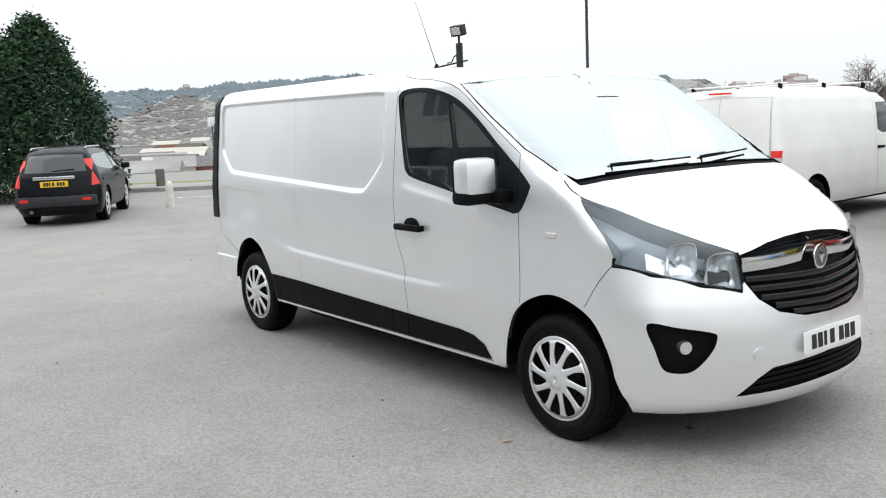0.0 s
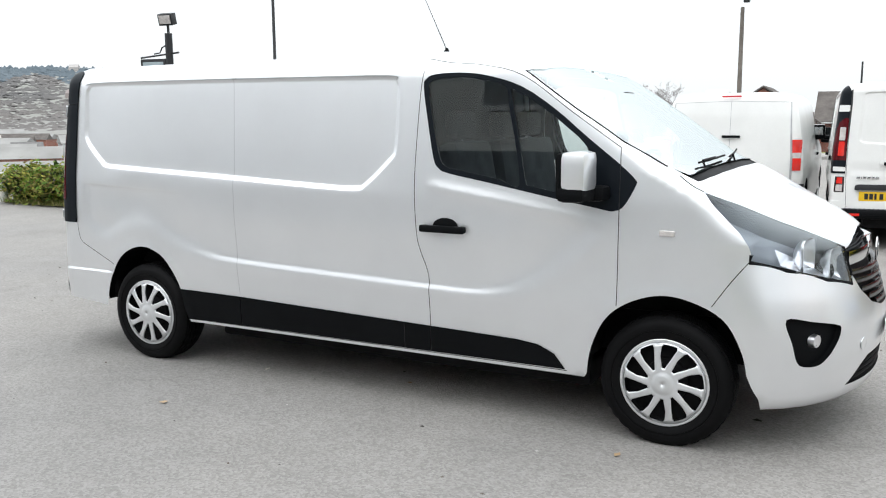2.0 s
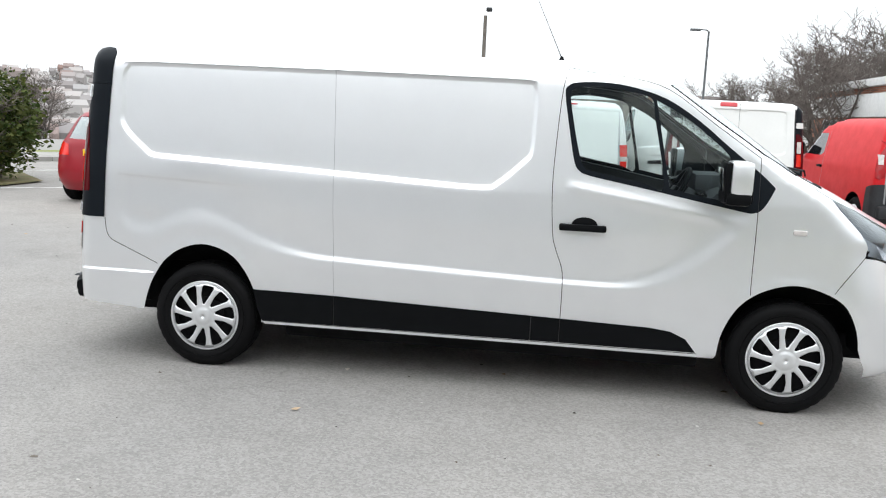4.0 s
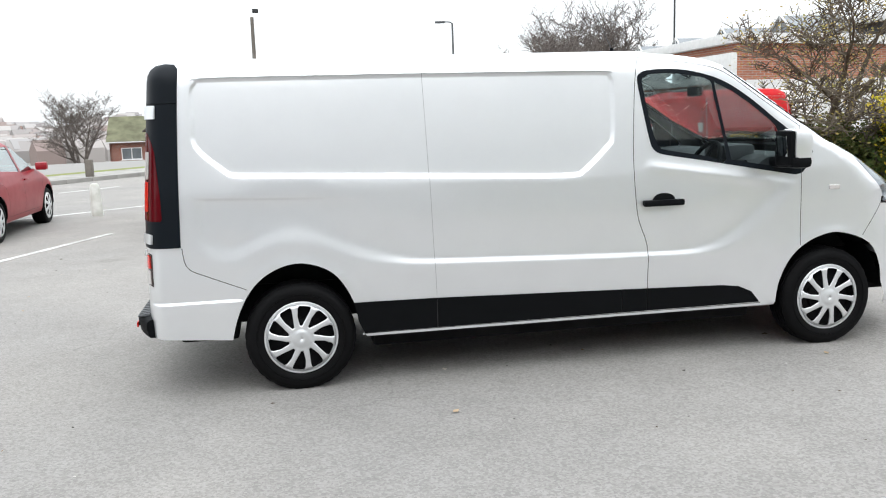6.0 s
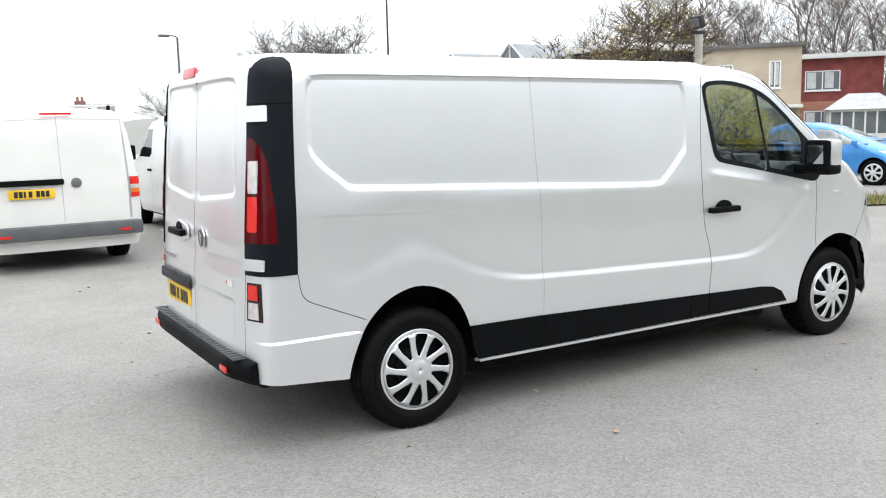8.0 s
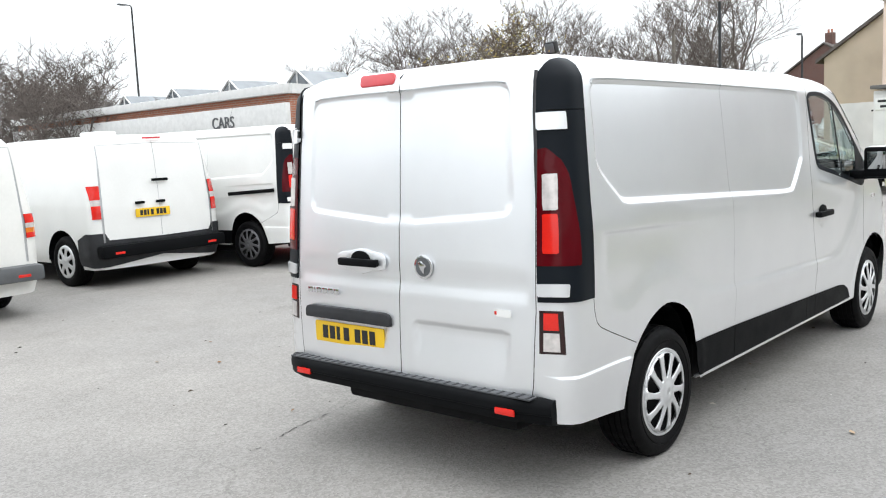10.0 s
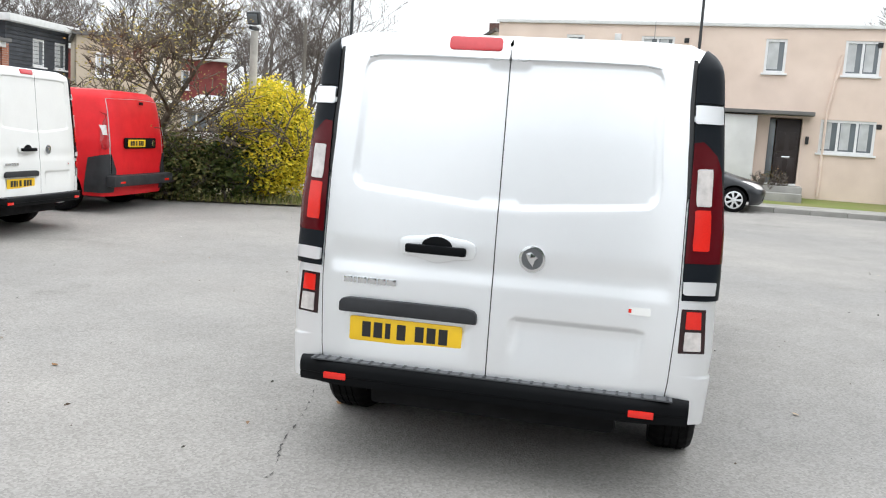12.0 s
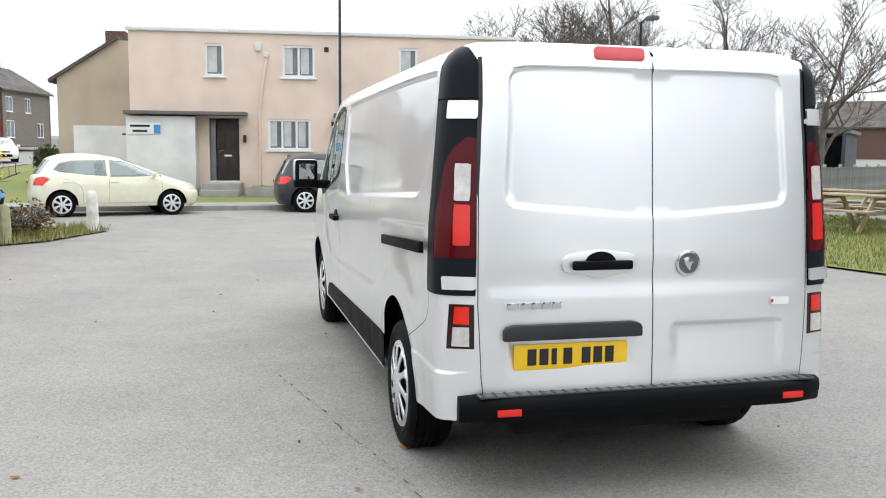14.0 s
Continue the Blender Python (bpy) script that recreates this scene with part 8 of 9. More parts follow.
# valley sheds and far houses
rng = random.Random(5)
for k in range(130):
    az, r = (radians(139 + 2.56 * k), rng.uniform(120, 240)) if k < 17 else (radians(rng.uniform(143, 178)), rng.uniform(150, 520))
    x, y = r * math.cos(az), r * math.sin(az)
    w, d, h = rng.uniform(7, 18) * (0.8 if r < 240 else 1.5), rng.uniform(6, 11), rng.uniform(2.6, 4.8)
    s = thing("industrial_shed", "long pale industrial shed down in the valley", "shed", "valley sheds", m=pose(x, y, land(x, y) - 0.6, 0, 0, rng.uniform(30, 75)))
    box("shed_body", (0, 0, h / 2), (w, d, h), (SHED, CURTAIN, REDBRICK)[k % 3], s, "")
    prism("roof", [(-d / 2 - 0.3, h), (d / 2 + 0.3, h), (0, h + 2.0)], w + 0.6, (SHED, SHEDROOF, FELT, SLATE, SHEDROOF)[k % 5], s, "shed roof", 0, pose(-w / 2 - 0.3, 0, 0, 90, 0, 90))
verts, faces = [], []
for k in range(905):
    az = radians(rng.uniform(80, 124) if k < 900 else rng.uniform(124, 176))
    r = rng.uniform(220, 840) if k < 900 else rng.uniform(640, 860)
    x, y = r * math.cos(az), r * math.sin(az)
    z, w, d, h, a = land(x, y) - 0.8, rng.uniform(5, 10), 6, rng.uniform(3.4, 4.8), rng.uniform(-0.4, 0.4) + az + 1.57
    b = len(verts)
    for px, py, pz in ((-1, -1, 0), (1, -1, 0), (1, 1, 0), (-1, 1, 0), (-1, -1, h), (1, -1, h), (1, 1, h), (-1, 1, h), (-1, 0, h + 2.6), (1, 0, h + 2.6)):
        lx, ly = px * w / 2, py * d / 2
        verts.append((x + lx * math.cos(a) - ly * math.sin(a), y + lx * math.sin(a) + ly * math.cos(a), z + pz))
    faces += [tuple(b + i for i in f) for f in ((0, 1, 5, 4), (1, 2, 6, 5), (2, 3, 7, 6), (3, 0, 4, 7), (4, 5, 9, 8), (6, 7, 8, 9), (5, 6, 9), (7, 4, 8))]
tagged(mesh_ob("far_houses", verts, faces, island_mat("far_house_walls", [(0.22, 0.15, 0.13), (0.28, 0.24, 0.225), (0.34, 0.33, 0.325), (0.20, 0.18, 0.175), (0.42, 0.40, 0.385)]), smooth=False), "distant houses scattered over the hillside", "houses", kind="stuff")
mst = column(-104, 42.5, 9.8, 0.2, GREYPLASTIC, "pale slim mast in the valley", 0, land(-104, 42.5), 0, "mast")
box("mast_head", (0, 0, 10.2), (0.9, 0.9, 1.2), FASCIA, mst, "pale mast head", 0.1)


# ---- plants ----
def branches(seed, height, spread=0.5, levels=5, trunk=0.16, forks=3, stems=1, start=0.25, droop=0.0):
    """Vertices and faces of a leafless tree, and the ends of its twigs."""
    r = random.Random(seed)
    verts, faces, tips = [], [], []

    def limb(p, d, length, rad, level):
        n = 4 if level < 3 else 2
        sides = 7 if level == 0 else 5 if level == 1 else 3
        pts, rads, q, dd = [p], [rad], p.copy(), d.copy()
        for k in range(n):
            dd = (dd + Vector((r.uniform(-1, 1), r.uniform(-1, 1), r.uniform(-0.5, 0.7) - droop * (level > 1))) * 0.17).normalized()
            q = q + dd * length / n
            pts.append(q.copy())
            rads.append(rad * (1 - 0.55 * (k + 1) / n))
        rows = []
        for i, c in enumerate(pts):
            t = (pts[min(i + 1, n)] - pts[max(i - 1, 0)]).normalized()
            a = t.cross(Vector((0.3, 0.2, 1)) if abs(t.z) < 0.95 else Vector((1, 0, 0))).normalized()
            b = a.cross(t)
            rows.append(len(verts))
            verts.extend(c + rads[i] * (math.cos(k * math.tau / sides) * a + math.sin(k * math.tau / sides) * b) for k in range(sides))
        for i in range(n):
            for k in range(sides):
                faces.append((rows[i] + k, rows[i] + (k + 1) % sides, rows[i + 1] + (k + 1) % sides, rows[i + 1] + k))
        if level >= levels - 1:
            tips.append(pts[-1])
            return
        kids = forks + (1 if level in (1, 2) else 0)
        for k in range(kids):
            t = start + (1 - start) * (k + r.uniform(0.2, 1.0)) / kids
            i = min(n - 1, int(t * n))
            base = pts[i].lerp(pts[i + 1], t * n - i)
            side_v = Vector((r.uniform(-1, 1), r.uniform(-1, 1), r.uniform(-0.15, 0.5))).normalized()
            nd = (dd * (1 - spread * 0.7) + side_v * (spread + 0.25)).normalized()
            limb(base, nd, length * r.uniform(0.5, 0.72), max(0.011, rads[i] * 0.58), level + 1)
        limb(pts[-1], dd, length * 0.6, rads[-1] * 0.95, level + 1)

    for s in range(stems):
        a = s * math.tau / max(1, stems) + 0.5
        lean = Vector((math.cos(a) * 0.45, math.sin(a) * 0.45, 1)) if stems > 1 else Vector((0, 0, 1))
        limb(Vector((0.1 * math.cos(a), 0.1 * math.sin(a), -0.1)), lean.normalized(), height * 0.42, trunk, 0)
    return verts, faces, tips


def leaves(points, size, per, seed, spread):
    """Small bent leaves round points."""
    r = random.Random(seed)
    verts, faces = [], []
    for p in points:
        for _ in range(per):
            c = p + Vector((r.gauss(0, spread), r.gauss(0, spread), r.gauss(0, spread)))
            a = Vector((r.uniform(-1, 1), r.uniform(-1, 1), r.uniform(-0.6, 0.6))).normalized()
            b = a.cross(Vector((r.uniform(-1, 1), r.uniform(-1, 1), r.uniform(-1, 1)))).normalized()
            s = size * r.uniform(0.6, 1.3)
            i = len(verts)
            verts += [c - a * s, c + b * s * 0.5, c + a * s, c - b * s * 0.5]
            faces.append((i, i + 1, i + 2, i + 3))
    return verts, faces


BUDS = island_mat("dry_leaves_and_buds", [(0.42, 0.33, 0.12), (0.34, 0.30, 0.10), (0.48, 0.36, 0.12), (0.26, 0.25, 0.09)], 0.8, 0.3)
TREES = {}


def bare_tree(label, x, y, z, height, seed, spread=0.5, levels=5, trunk=0.16, stems=1, leafy=0, turn=0, name="tree", forks=3):
    key = (seed, levels, stems, spread, forks, leafy)
    m = pose(x, y, z, 0, 0, turn)
    if key in TREES:
        t, h0 = TREES[key]
        c = copy_thing(t, m)
        c.scale = (height / h0,) * 3
        tagged(c, label)
        return c
    t = thing(name, label, "tree", "leafless trees", m=m)
    v, f, tips = branches(seed, height, spread, levels, trunk, forks, stems)
    wood = BARK if height < 6 else TWIG
    mesh_ob("trunk", v[:35], f[:28], wood, t, "", smooth=False)
    mesh_ob("crown", v[35:], [tuple(i - 35 for i in q) for q in f[28:]], wood, t, "bare branches", smooth=False)
    if leafy:
        lv, lf = leaves(tips, 0.028, leafy, seed, 0.10)
        mesh_ob("foliage", lv, lf, BUDS, t, "sparse yellow-brown leaves and catkins", smooth=False)
    TREES[key] = (t, height)
    return t


bare_tree("leaning many-stemmed tree with a few yellow-brown leaves", 10.15, 8.5, 0.08, 4.9, 21, 0.62, 6, 0.12, 2, 1)
# tall winter trees behind the houses and along the roads
spots = [(30, -10.5, 8.5), (33, -13.5, 9.0), (28.5, -13.0, 7.5), (36, -17, 9.5), (31, -18, 8.5), (27, -20, 7.5), (38, -11, 10), (41, -21, 9), (25.5, -16.5, 6.5), (34, -24, 9),
         (45, 33, 9), (48, 29, 10), (50, 25, 9.5), (41.5, 35, 9), (53, 30, 10), (46, 37, 9), (37, 32, 8.5), (32.5, 29, 8), (52, 42, 13), (56, 38, 14), (60, 34, 13), (49, 46, 12), (64, 31, 14), (58, 45, 13), (44, 50, 11), (68, 27, 13), (47, 42.5, 12), (53, 34, 12), (49, 21, 9),
         (29.5, -15, 8.5), (35, -14.5, 9.5), (37.5, -19, 10), (33, -20.5, 9), (32, -11.5, 9.0), (39, -15.5, 10)]
for k, (x, y, h) in enumerate(spots):
    bare_tree("tall leafless winter tree", x, y, max(0.0, land(x, y)) if y > 0 else 0.1, h, 31 + k % 4, (0.42, 0.5, 0.45, 0.4)[k % 4], 6, 0.17, 1, 0, 47 * k % 360)
bare_tree("large dark leafless tree with a thick trunk", 27.8, -18.6, 0.1, 10.5, 41, 0.55, 6, 0.26)
bare_tree("large dark leafless tree with a thick trunk", 33.8, -16.3, 0.1, 12.5, 41, 0.55, 6, 0.26, 1, 0, 140)
for x, y, h, turn in ((46.0, 16.5, 12.5, 75), (43.0, 18.6, 11.5, 200), (39.0, 19.6, 10.0, 310)):
    bare_tree("tall leafless street tree with upright limbs", x, y, land(x, y), h, 34, 0.4, 6, 0.17, 1, 0, turn)
bare_tree("leafless tree with a dark trunk", 25.0, -20.5, 0, 9.0, 33, 0.45, 6, 0.17, 1, 0, 200)
for k, (x, y, h) in enumerate(((13.5, 33.5, 6.4), (16.5, 37, 6.0), (19, 45, 9.5), (15.5, 42, 6.5), (12.0, 47, 5.5), (22, 52, 8.5))):
    bare_tree("dense leafless thicket tree by the far road", x, y, -0.2, h, 51 + k % 2, 0.6, 6, 0.14, 4, 0, 60 * k)
for k, (x, y, h) in enumerate(((-15, 66, 7), (-26, 62, 8), (-32, 70, 8), (-40, 60, 9))):
    bare_tree("leafless tree below the road", x, y, land(x, y) - 0.2, h, 51 + k % 2, 0.6, 6, 0.14, 4, 0, 60 * k + 20)


def blob_points(n, seed, rx, ry, rz, shell=0.55, bumps=0.22):
    """Points in an uneven crown about the origin, more towards its outside."""
    r = random.Random(seed)
    out = []
    while len(out) < n:
        d = Vector((r.gauss(0, 1), r.gauss(0, 1), r.gauss(0, 1))).normalized()
        k = 1 + bumps * noise.noise(d * 2.3 + Vector((seed, 0, 0))) + 0.5 * bumps * noise.noise(d * 5.1 + Vector((0, seed, 0)))
        t = shell + (1 - shell) * r.random() ** 0.5
        out.append(Vector((d.x * rx * k * t, d.y * ry * k * t, d.z * rz * k * t)))
    return out


def shrub(label, x, y, z, rx, ry, h, material, seed, n=900, per=3, size=0.05, core=None, spread=0.06, name="shrub", category="shrub", shell=0.5, bumps=0.25, flat=0.0):
    t = thing(name, label, category, m=pose(x, y, z))
    v, f, tips = branches(seed, h * 1.25, 0.6, 4, 0.03, 3, 6, 0.15)
    mesh_ob("woody_base", v, f, TWIG, t, "", smooth=False)
    pts = [p + Vector((0, 0, h * 0.52)) for p in blob_points(n, seed, rx, ry, h * 0.5, shell, bumps)]
    pts = [p for p in pts if p.z > 0.04 + flat]
    lv, lf = leaves(pts, size, per, seed, spread)
    mesh_ob("foliage", lv, lf, material, t, "", smooth=False)
    if core:
        lv, lf = leaves([p * 0.72 + Vector((0, 0, h * 0.12)) for p in pts[::2]], size * 1.6, 3, seed + 1, spread)
        mesh_ob("inner_foliage", lv, lf, core, t, "", smooth=False)
    return t


YELLOW = island_mat("yellow_green_leaves", [(0.86, 0.68, 0.04), (0.82, 0.64, 0.04), (0.88, 0.72, 0.09), (0.72, 0.60, 0.05), (0.34, 0.38, 0.05)], 0.6, 0.4)
GREENLEAF = island_mat("dark_green_leaves", [(0.045, 0.075, 0.018), (0.07, 0.10, 0.025), (0.035, 0.055, 0.015), (0.11, 0.12, 0.035)], 0.6, 0.3)
DULLLEAF = island_mat("dull_winter_leaves", [(0.11, 0.10, 0.04), (0.08, 0.10, 0.03), (0.16, 0.14, 0.05), (0.06, 0.075, 0.025)], 0.8)
IVY = island_mat("variegated_ivy_leaves", [(0.15, 0.26, 0.04), (0.42, 0.42, 0.08), (0.10, 0.17, 0.035), (0.26, 0.32, 0.06), (0.20, 0.15, 0.06)], 0.6, 0.3)
CONIFER = island_mat("conifer_sprays", [(0.026, 0.058, 0.032), (0.036, 0.075, 0.04), (0.019, 0.044, 0.024), (0.052, 0.09, 0.045)], 0.8)
BRAMBLE = island_mat("dry_bramble_leaves", [(0.16, 0.10, 0.06), (0.11, 0.10, 0.04), (0.20, 0.12, 0.07), (0.09, 0.10, 0.04)], 0.9)
shrub("large golden-yellow leaved shrub in the planted corner", 10.2, 6.05, 0.09, 0.88, 0.86, 2.15, YELLOW, 61, 5200, 4, 0.036, GREENLEAF, 0.06)
shrub("dark green shrub at the foot of the yellow shrub", 9.7, 6.45, 0.09, 0.75, 0.7, 1.25, GREENLEAF, 62, 800, 4, 0.045, GREENLEAF)
shrub("dull green privet hedge bush beside the red van", 9.15, 7.35, 0.08, 0.75, 0.85, 1.25, DULLLEAF, 63, 1000, 4, 0.04, GREENLEAF)
shrub("dull green privet hedge bush beside the red van", 9.2, 8.5, 0.08, 0.8, 0.9, 1.15, DULLLEAF, 64, 900, 4, 0.04, GREENLEAF)
shrub("dry leafless bramble at the bed's end", 11.5, 5.0, 0.06, 0.65, 0.45, 0.6, BRAMBLE, 65, 160, 3, 0.04)
shrub("clipped round dark evergreen bush beside the house", 23.2, -9.2, 0.2, 0.98, 0.98, 1.95, GREENLEAF, 66, 1700, 4, 0.07, GREENLEAF, 0.06, "round_bush", "bush", 0.75, 0.08)
shrub("reddish-brown winter bush by the road", 25.5, -12.5, 0.2, 1.6, 1.6, 2.6, BRAMBLE, 67, 500, 3, 0.07)
shrub("reddish-brown winter bush by the road", 27.5, -15.5, 0.2, 1.9, 1.6, 2.4, BRAMBLE, 68, 500, 3, 0.07)
for k, (x, y) in enumerate(((29.0, -14.6), (31.0, -17.3), (26.2, -12.9), (33.5, -19.5))):
    shrub("reddish-brown winter thicket by the road", x, y, 0.15, 1.7, 1.6, 2.3 + 0.2 * (k % 2), BRAMBLE, 167 + k % 2, 600, 3, 0.07)
shrub("dark evergreen hedge bush up the street", 39.5, 9.5, 0.5, 0.7, 0.7, 1.3, GREENLEAF, 69, 500, 3, 0.08, GREENLEAF)
shrub("small bare shrub by the pink house step", 23.4, -4.4, 0.2, 0.5, 0.5, 0.9, BRAMBLE, 70, 160, 2, 0.04)
for k, (x, y, h) in enumerate(((-8.9, 7.9, 2.2), (-9.9, 8.9, 2.3), (-8.6, 9.4, 2.1), (-11.0, 10.6, 2.2))):
    shrub("dark green hedge bush in the bed by the sign", x, y, 0.02, 1.0, 0.95, h, GREENLEAF, 71 + k, 900, 4, 0.06, GREENLEAF)
for k, (x, y) in enumerate(((-8.35, 6.6), (-9.2, 6.35), (-10.1, 6.2), (-8.2, 7.5), (-11.0, 6.3))):
    shrub("variegated green and yellow ivy over the bank", x, y, 0.0, 0.7, 0.6, 0.75, IVY, 81 + k, 500, 4, 0.05, GREENLEAF)


def conifer(label, x, y, z, h, r, seed):
    t = thing("conifer", label, "tree", "conifers", m=pose(x, y, z))
    tube("trunk", [(0, 0, 0), (0, 0, h * 0.9)], [0.16, 0.03], BARK, t, "", 7)
    rr = random.Random(seed)
    pts = []
    for _ in range(9000):
        f = rr.random() ** 0.8
        a = rr.uniform(0, math.tau)
        k = r * (1 - f ** 1.9) ** 0.75 * (0.62 + 0.38 * rr.random() ** 0.5) * (1 + 0.22 * noise.noise(Vector((math.cos(a) * 2, math.sin(a) * 2, f * 7 + seed))))
        pts.append(Vector((k * math.cos(a), k * math.sin(a), 0.15 + f * h * 0.97)))
    lv, lf = leaves(pts, 0.065, 4, seed, 0.13)
    mesh_ob("crown", lv, lf, CONIFER, t, "dark green sprays", smooth=False)
    return t


conifer("tall dark green conifer beyond the road", -19.4, 2.0, 0.05, 4.7, 1.9, 91)
conifer("tall dark green conifer beyond the road", -20.6, 0.2, 0.05, 5.6, 2.3, 92)
conifer("tall dark green conifer beyond the road", -21.0, -2.6, 0.05, 5.4, 2.3, 93)
conifer("narrow dark green conifer beyond the bed", -13.6, 11.2, 0.05, 1.9, 0.7, 94)

# beds and lawns
sheet("planting_bed", [(8.4, 8.6), (8.75, 7.9), (8.95, 7.05), (9.35, 6.0), (9.9, 5.05), (10.6, 4.55), (12.9, 3.85), (13.6, 4.4), (13.4, 6.5), (13.2, 9.0), (12, 11), (9.5, 10.5)], lambda x, y: gz(x, y) + 0.03, SOIL, "planted bed with leaf litter and rough grass", "bed", 0.6)
sheet("planting_bed", [(-7.7, 7.5), (-7.95, 6.2), (-9.6, 5.75), (-11.4, 5.9), (-12.3, 8.0), (-12.0, 11.2), (-9, 11), (-7.6, 9.5)], lambda x, y: 0.03, SOIL, "planted bed with ivy by the sign", "bed", 0.6)
LAWN = [(14.6, -7.35), (12.6, -6.65), (11.0, -6.3), (9.2, -6.5), (6.4, -6.15), (5.0, -6.5), (2.5, -8.2), (2.5, -13.9), (19.4, -13.9), (19.4, -9.6), (15.5, -8.6)]
sheet("lawn", LAWN, lambda x, y: 0.03, GRASS, "rough green lawn with fallen leaves", "lawn", 0.6)
sheet("lawn", [(21.6, 30), (21.6, 5.6), (27, 6.4), (50, 10.5), (54, 14), (40, 18), (27, 30)], lambda x, y: rise(x) - 0.02, GRASS, "green lawn beside the side street", "lawn", 1.2)
sheet("lawn", [(21.55, 5.0), (21.55, -34), (60, -34), (60, -10), (25.5, -8.2), (24.2, -7.8), (25.2, 5.0)], lambda x, y: 0.12 + 0.10 * min(1, max(0, (x - 21.5) / 2.5)), GRASS, "green front lawn before the pink house", "lawn", 1.2)
sheet("side_street", [(19.6, 15.0), (19.6, 20.0), (40, 17.6), (112, 34.5), (112, 29.0), (52, 13.0), (36, 13.4)], lambda x, y: rise(x) + 0.02, ASPHALT, "asphalt side street between the houses", "road", 1.5)


def blades(name, outline, n, height, material, label, seed, zf, hmin=0.4):
    r = random.Random(seed)
    xs, ys = [p[0] for p in outline], [p[1] for p in outline]
    verts, faces = [], []
    gx = np.array([r.uniform(min(xs), max(xs)) for _ in range(n)])
    gy = np.array([r.uniform(min(ys), max(ys)) for _ in range(n)])
    ok = inside(gx, gy, list(outline))
    for x, y in zip(gx[ok], gy[ok]):
        a, h, w = r.uniform(0, math.tau), height * r.uniform(hmin, 1.3), 0.006 + 0.008 * r.random()
        lx, ly = h * r.uniform(-0.5, 0.5), h * r.uniform(-0.5, 0.5)
        z = zf(x, y)
        i = len(verts)
        verts += [(x - w * math.cos(a), y - w * math.sin(a), z), (x + w * math.cos(a), y + w * math.sin(a), z), (x + lx, y + ly, z + h)]
        faces.append((i, i + 1, i + 2))
    return tagged(mesh_ob(name, verts, faces, material, smooth=False), label, "grass", kind="stuff")


BLADE = island_mat("grass_blades", [(0.17, 0.21, 0.05), (0.25, 0.25, 0.08), (0.12, 0.16, 0.04), (0.36, 0.30, 0.14)], 0.8, 0.3)
blades("grass", LAWN, 26000, 0.09, BLADE, "blades of rough grass on the lawn", 1, lambda x, y: 0.025)
blades("grass", [(8.75, 8.2), (8.9, 7.05), (9.3, 6.0), (9.85, 5.05), (10.6, 4.5), (13.0, 3.8), (13.6, 4.5), (11.2, 5.6), (10.2, 6.6), (9.6, 8.4)], 7000, 0.16, BLADE, "tufts of rough grass along the bed's edge", 2, lambda x, y: gz(x, y) + 0.02)
blades("grass", [(-7.7, 7.3), (-7.95, 6.15), (-9.6, 5.7), (-11.4, 5.85), (-11.6, 6.4), (-8.4, 6.9)], 3000, 0.12, BLADE, "rough grass along the bed by the sign", 3, lambda x, y: 0.025)
r = random.Random(8)
LITTER = island_mat("fallen_leaves", [(0.26, 0.13, 0.05), (0.34, 0.2, 0.08), (0.18, 0.10, 0.05), (0.5, 0.46, 0.4)], 0.9)
spots = [Vector((r.uniform(-5, 8), r.uniform(-6, 4.5), 0)) for _ in range(46)] + [Vector((r.uniform(9, 13), r.uniform(4, 8), 0)) for _ in range(160)] + [Vector((r.uniform(5, 15), r.uniform(-12, -6.3), 0)) for _ in range(260)]
verts, faces = [], []
for p in spots:
    z = gz(p.x, p.y) + (0.045 if p.x > 8.5 or p.y < -6.2 else 0.004)
    a, s = r.uniform(0, math.tau), r.uniform(0.012, 0.035)
    i = len(verts)
    verts += [(p.x + s * math.cos(a + k * 1.57) * (1 if k % 2 else 0.55), p.y + s * math.sin(a + k * 1.57) * (1 if k % 2 else 0.55), z + 0.012 * r.random()) for k in range(4)]
    faces.append((i, i + 1, i + 2, i + 3))
tagged(mesh_ob("fallen_leaves", verts, faces, LITTER, smooth=False), "scattered fallen leaves and scraps", "leaves", kind="stuff")

# a wandering crack in the asphalt, and grit
CRACKFILL = mat("dark_crack", (0.09, 0.086, 0.08), 0.95, vary=0.3, scale=9)
r = random.Random(19)
verts, faces = [], []
x, y = -1.2, 0.89
while x < 1.9:
    w = r.choice((0.0, 0.0, 0.0, 0.002, 0.004, 0.007))
    verts += [(x, y - w, 0.0035), (x, y + w, 0.0035)]
    x += r.uniform(0.015, 0.05)
    y = 0.74 + 0.21 * (x + 1.9) + 0.03 * noise.noise(Vector((x * 2.1, 3, 0))) + r.uniform(-0.010, 0.010)
faces = [(i, i + 2, i + 3, i + 1) for i in range(0, len(verts) - 2, 2)]
tagged(mesh_ob("crack", verts, faces, CRACKFILL, smooth=False), "long wandering crack in the asphalt beside the van", "crack", kind="structure")
GRIT = island_mat("grit_and_scraps", [(0.03, 0.028, 0.026), (0.05, 0.045, 0.04), (0.07, 0.05, 0.035), (0.55, 0.53, 0.5), (0.04, 0.038, 0.03)], 0.95)
verts, faces = [], []
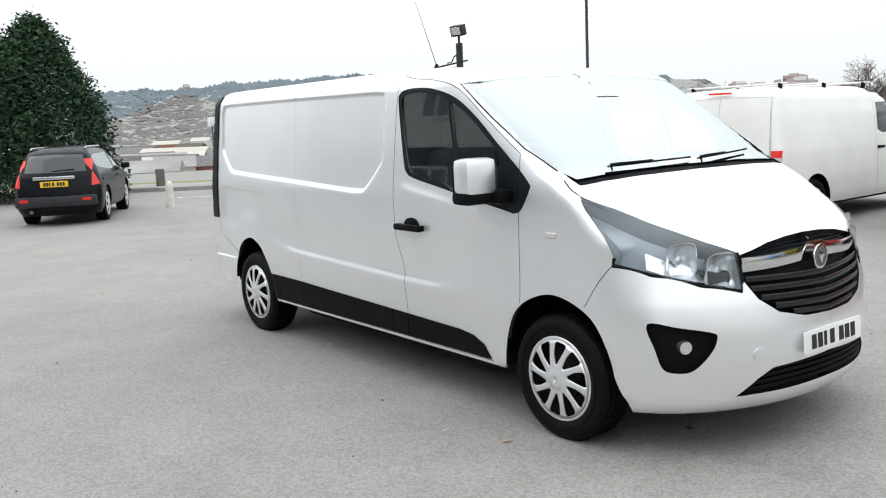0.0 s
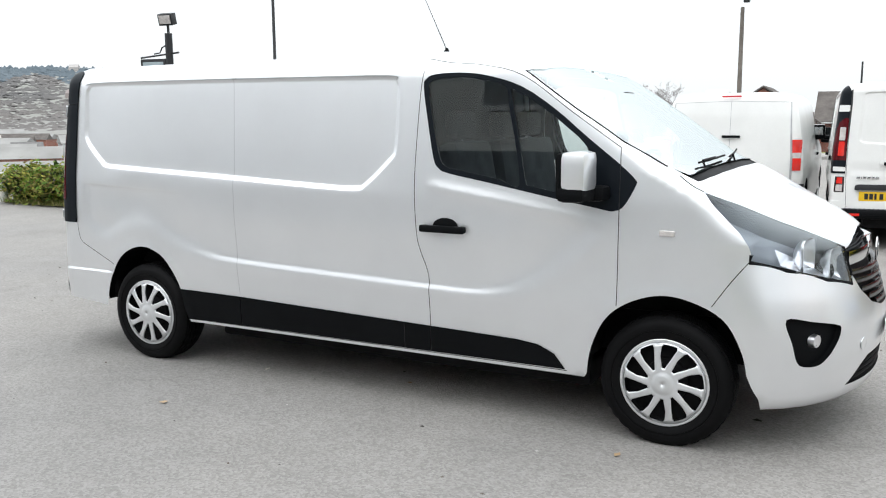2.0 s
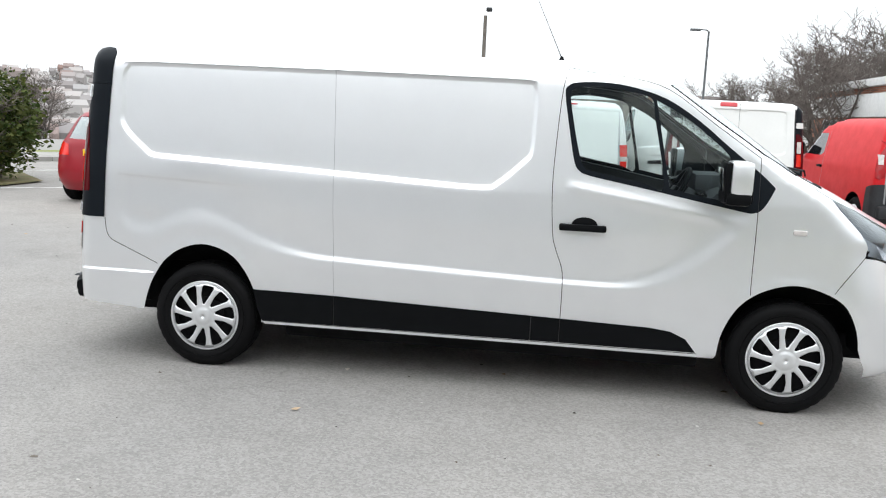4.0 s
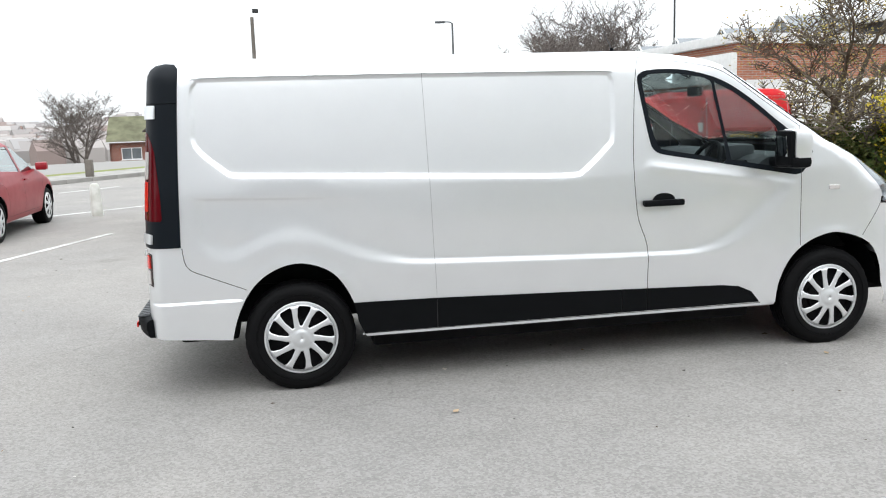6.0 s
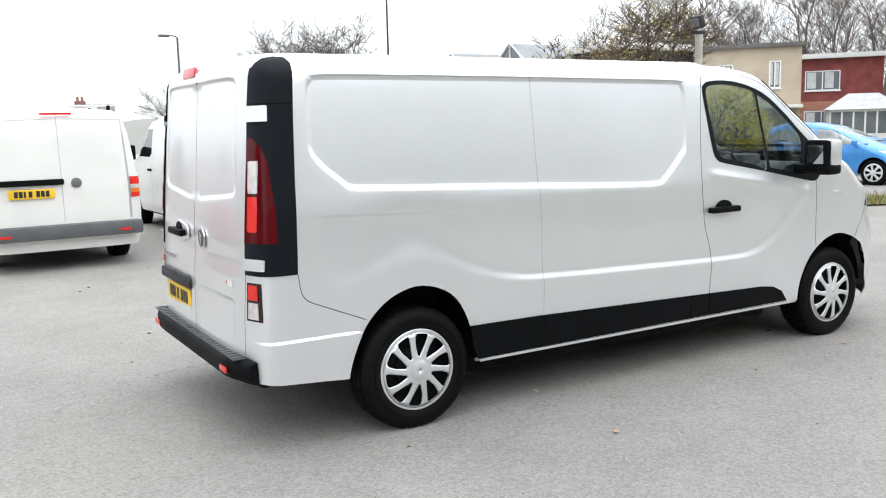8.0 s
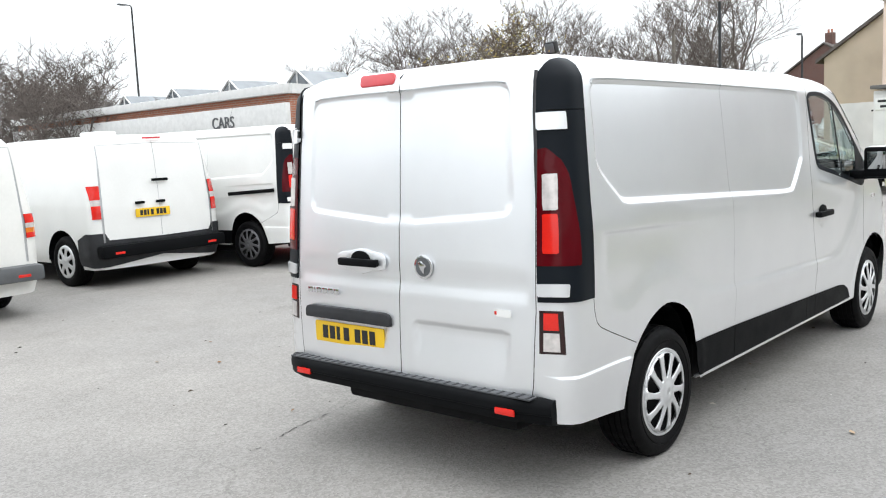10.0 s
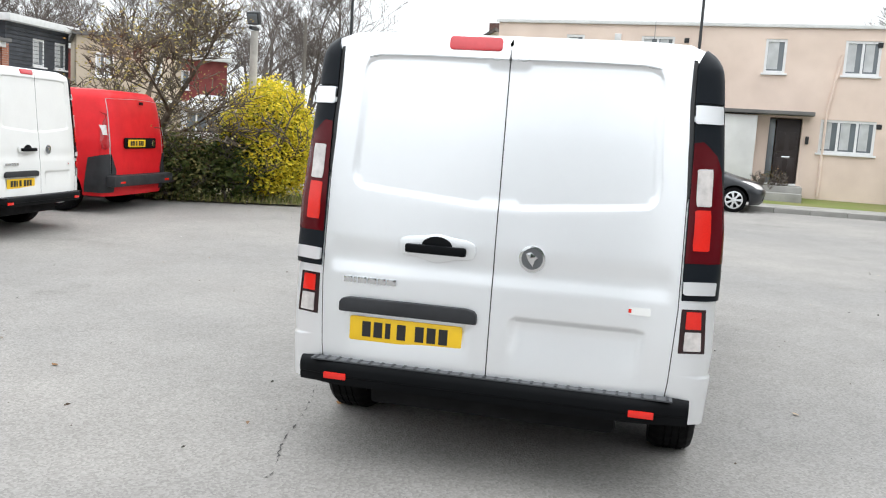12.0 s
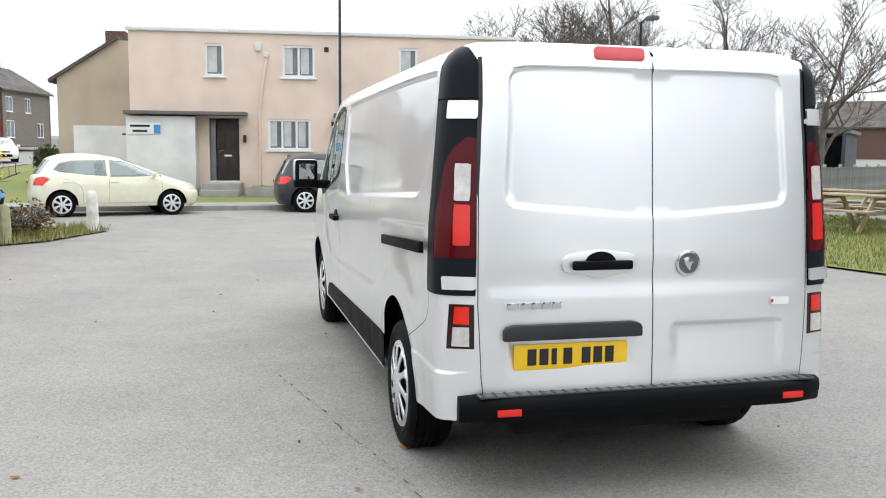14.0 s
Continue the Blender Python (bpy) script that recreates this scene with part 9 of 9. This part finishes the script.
for k in range(420):
    px, py = r.uniform(-5.5, 9), r.uniform(-6.2, 6)
    a, big = r.uniform(0, math.tau), r.uniform(0.004, 0.012) if k % 6 else r.uniform(0.012, 0.028)
    i, h = len(verts), gz(px, py) + 0.001
    ring = [(big * r.uniform(0.6, 1.4) * math.cos(a + q * math.tau / 5), big * r.uniform(0.3, 0.8) * math.sin(a + q * math.tau / 5)) for q in range(5)]
    verts += [(px + u, py + v_, h) for u, v_ in ring] + [(px, py, h + big * 0.45)]
    faces += [(i + q, i + (q + 1) % 5, i + 5) for q in range(5)]
tagged(mesh_ob("grit", verts, faces, GRIT, smooth=False), "scattered grit, chips and twigs on the asphalt", "grit", kind="stuff")

# far woods on the hillsides; the haze over them is put into their colours
rng = random.Random(12)
low_woods, high_woods = ([], []), ([], [])
for k in range(20000):
    deg_ = rng.uniform(84, 128) if k % 6 == 5 else rng.uniform(128, 186)
    az = radians(deg_)
    if k % 9 == 0 and 140 < deg_ < 178:
        continue
    rr = rng.uniform(540 if deg_ > 128 else 380, 930) if k % 9 else rng.uniform(140, 380)
    deg = math.degrees(az)
    x, y = rr * math.cos(az), rr * math.sin(az)
    if rr < 60 and deg < 110:
        continue
    s = rng.uniform(1.5, 2.9) * (1 if rr > 300 else 0.6)
    if deg < 124 and rng.random() < 0.25:
        continue
    z = land(x, y)
    # the upper woods go to a mesh of their own, blued for haze
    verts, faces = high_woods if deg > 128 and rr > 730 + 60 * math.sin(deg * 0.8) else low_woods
    i = len(verts)
    tall = (1.5 if k % 5 == 0 else 0.7) if verts is high_woods[0] else (0.8 if k % 11 == 0 else 0.4)
    verts.append((x, y, z + s * tall * rng.uniform(0.8, 1.15)))
    for lev, rad in ((0.62 * tall, 0.8), (0.25 * tall, 1.5), (-0.3, 1.7)):
        verts += [(x + s * rad * math.cos(q * math.tau / 6 + rng.uniform(-0.4, 0.4)) * rng.uniform(0.7, 1.2), y + s * rad * math.sin(q * math.tau / 6 + rng.uniform(-0.4, 0.4)) * rng.uniform(0.7, 1.2), z + s * (lev + rng.uniform(-0.12, 0.12)) - 0.4) for q in range(6)]
    faces += [(i, i + 1 + q, i + 1 + (q + 1) % 6) for q in range(6)]
    for lv in range(2):
        b = i + 1 + lv * 6
        faces += [(b + q, b + 6 + q, b + 6 + (q + 1) % 6, b + (q + 1) % 6) for q in range(6)]
# Haze as base colour: lower woods greyed, hilltop woods blue
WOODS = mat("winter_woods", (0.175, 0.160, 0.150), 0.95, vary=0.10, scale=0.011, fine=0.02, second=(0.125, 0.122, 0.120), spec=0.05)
HAZEWOODS = mat("blue_green_pine_woods", (0.145, 0.172, 0.19), 0.95, vary=0.10, scale=0.009, fine=0.02, second=(0.105, 0.13, 0.148), spec=0.05)
for label, material, (v, f) in (("bare winter woods on the far hillside", WOODS, low_woods), ("dark blue-green woods along the far hilltop", HAZEWOODS, high_woods)):
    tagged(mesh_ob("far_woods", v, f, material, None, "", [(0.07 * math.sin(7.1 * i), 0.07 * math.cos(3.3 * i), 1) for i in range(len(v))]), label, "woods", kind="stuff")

# ---- fence, tables ----
fence = thing("fence", "grey weathered vertical-board fence beside the lawn", "fence", m=pose(14.2, -8.5, 0, 0, 0, -52))
bm = bmesh.new()
add_box(bm, (0, 0, 0.62), (0.115, 0.022, 1.2), 0.006)
me = bpy.data.meshes.new("fence_board")
bm.to_mesh(me)
bm.free()
me.materials.append(WOODGREY)
for k in range(208):
    o = new("fence_board", me)
    o.parent = fence
    o.matrix_basis = pose(0.16 + k * 0.128, 0, random.uniform(-0.02, 0.02), 0, random.uniform(-0.6, 0.6), 0)
for k in range(13):
    box("fence_post", (0.05 + k * 2.2, 0.06, 0.65), (0.1, 0.1, 1.35), POSTPALE, fence, "", 0.01)
for z in (0.35, 0.95):
    box("fence_rail", (13.4, 0.04, z), (26.6, 0.05, 0.08), WOODGREY, fence, "", 0.01)


def picnic_table(x, y, turn):
    t = thing("picnic_table", "pale timber picnic table with fixed benches on the lawn", "table", "picnic tables", m=pose(x, y, 0.03, 0, 0, turn))
    for k in range(5):
        box("top_plank", (0, -0.30 + k * 0.15, 0.74), (1.8, 0.14, 0.04), WOODPALE, t, "", 0.006)
    for sy in (-1, 1):
        for k in (0, 0.15):
            box("bench_plank", (0, sy * (0.62 + k), 0.44), (1.8, 0.14, 0.04), WOODPALE, t, "", 0.006)
    for sx in (-0.62, 0.62):
        for sy in (-1, 1):
            d = Vector((0, sy * 0.45, -0.70))
            box("leg", (sx, sy * 0.50, 0.37), (0.045, 0.1, 0.86), WOODPALE, t, "", 0.005, Matrix.Rotation(sy * math.atan2(0.45, 0.70), 3, "X"))
        box("cross_beam", (sx + 0.05, 0, 0.40), (0.045, 1.5, 0.09), WOODPALE, t, "", 0.005)
        box("top_beam", (sx + 0.05, 0, 0.69), (0.045, 0.72, 0.08), WOODPALE, t, "", 0.005)
    return t


picnic_table(11.0, -10.9, 12)
picnic_table(13.2, -12.6, 12)
box_ = thing("low_building", "long low dark flat-roofed building beyond the fence", "building", m=pose(44, -38, 0.3, 0, 0, 45))
wall("front_wall", 16, 2.8, [], 0.2, CLAD, box_, I4, "dark wall")
box("roof", (8, 3, 2.86), (16.4, 6.4, 0.2), FELT, box_, "flat roof")
wall("side_wall", 6, 2.8, [], 0.2, CLAD, box_, pose(0, 6.2, 0, 0, 0, -90))
brick_house("brown brick house on the rise beyond the fence", pose(66, -70, 0.6, 0, 0, 46), 14, 8, 4.0, 6.5, BROWNBRICK, SLATE, [], [(3, 4)])
bin_ = thing("wheelie_bin", "dark grey wheeled bin by the house wall", "bin", m=pose(24.05, -0.55, 0.47, 0, 0, -96))
box("bin_body", (0, 0, 0.48), (0.55, 0.6, 0.92), GREYPLASTIC, bin_, "", 0.04, None, 1.08)
box("bin_lid", (0, 0.02, 0.98), (0.6, 0.7, 0.07), GREYPLASTIC, bin_, "", 0.02)
for sx in (-0.2, 0.2):
    lathe("bin_wheel", [(0.001, -0.02), (0.09, -0.02), (0.1, 0), (0.09, 0.02), (0.001, 0.02)], RUBBER, bin_, "", 14, (sx, 0.3, 0.1), "y")
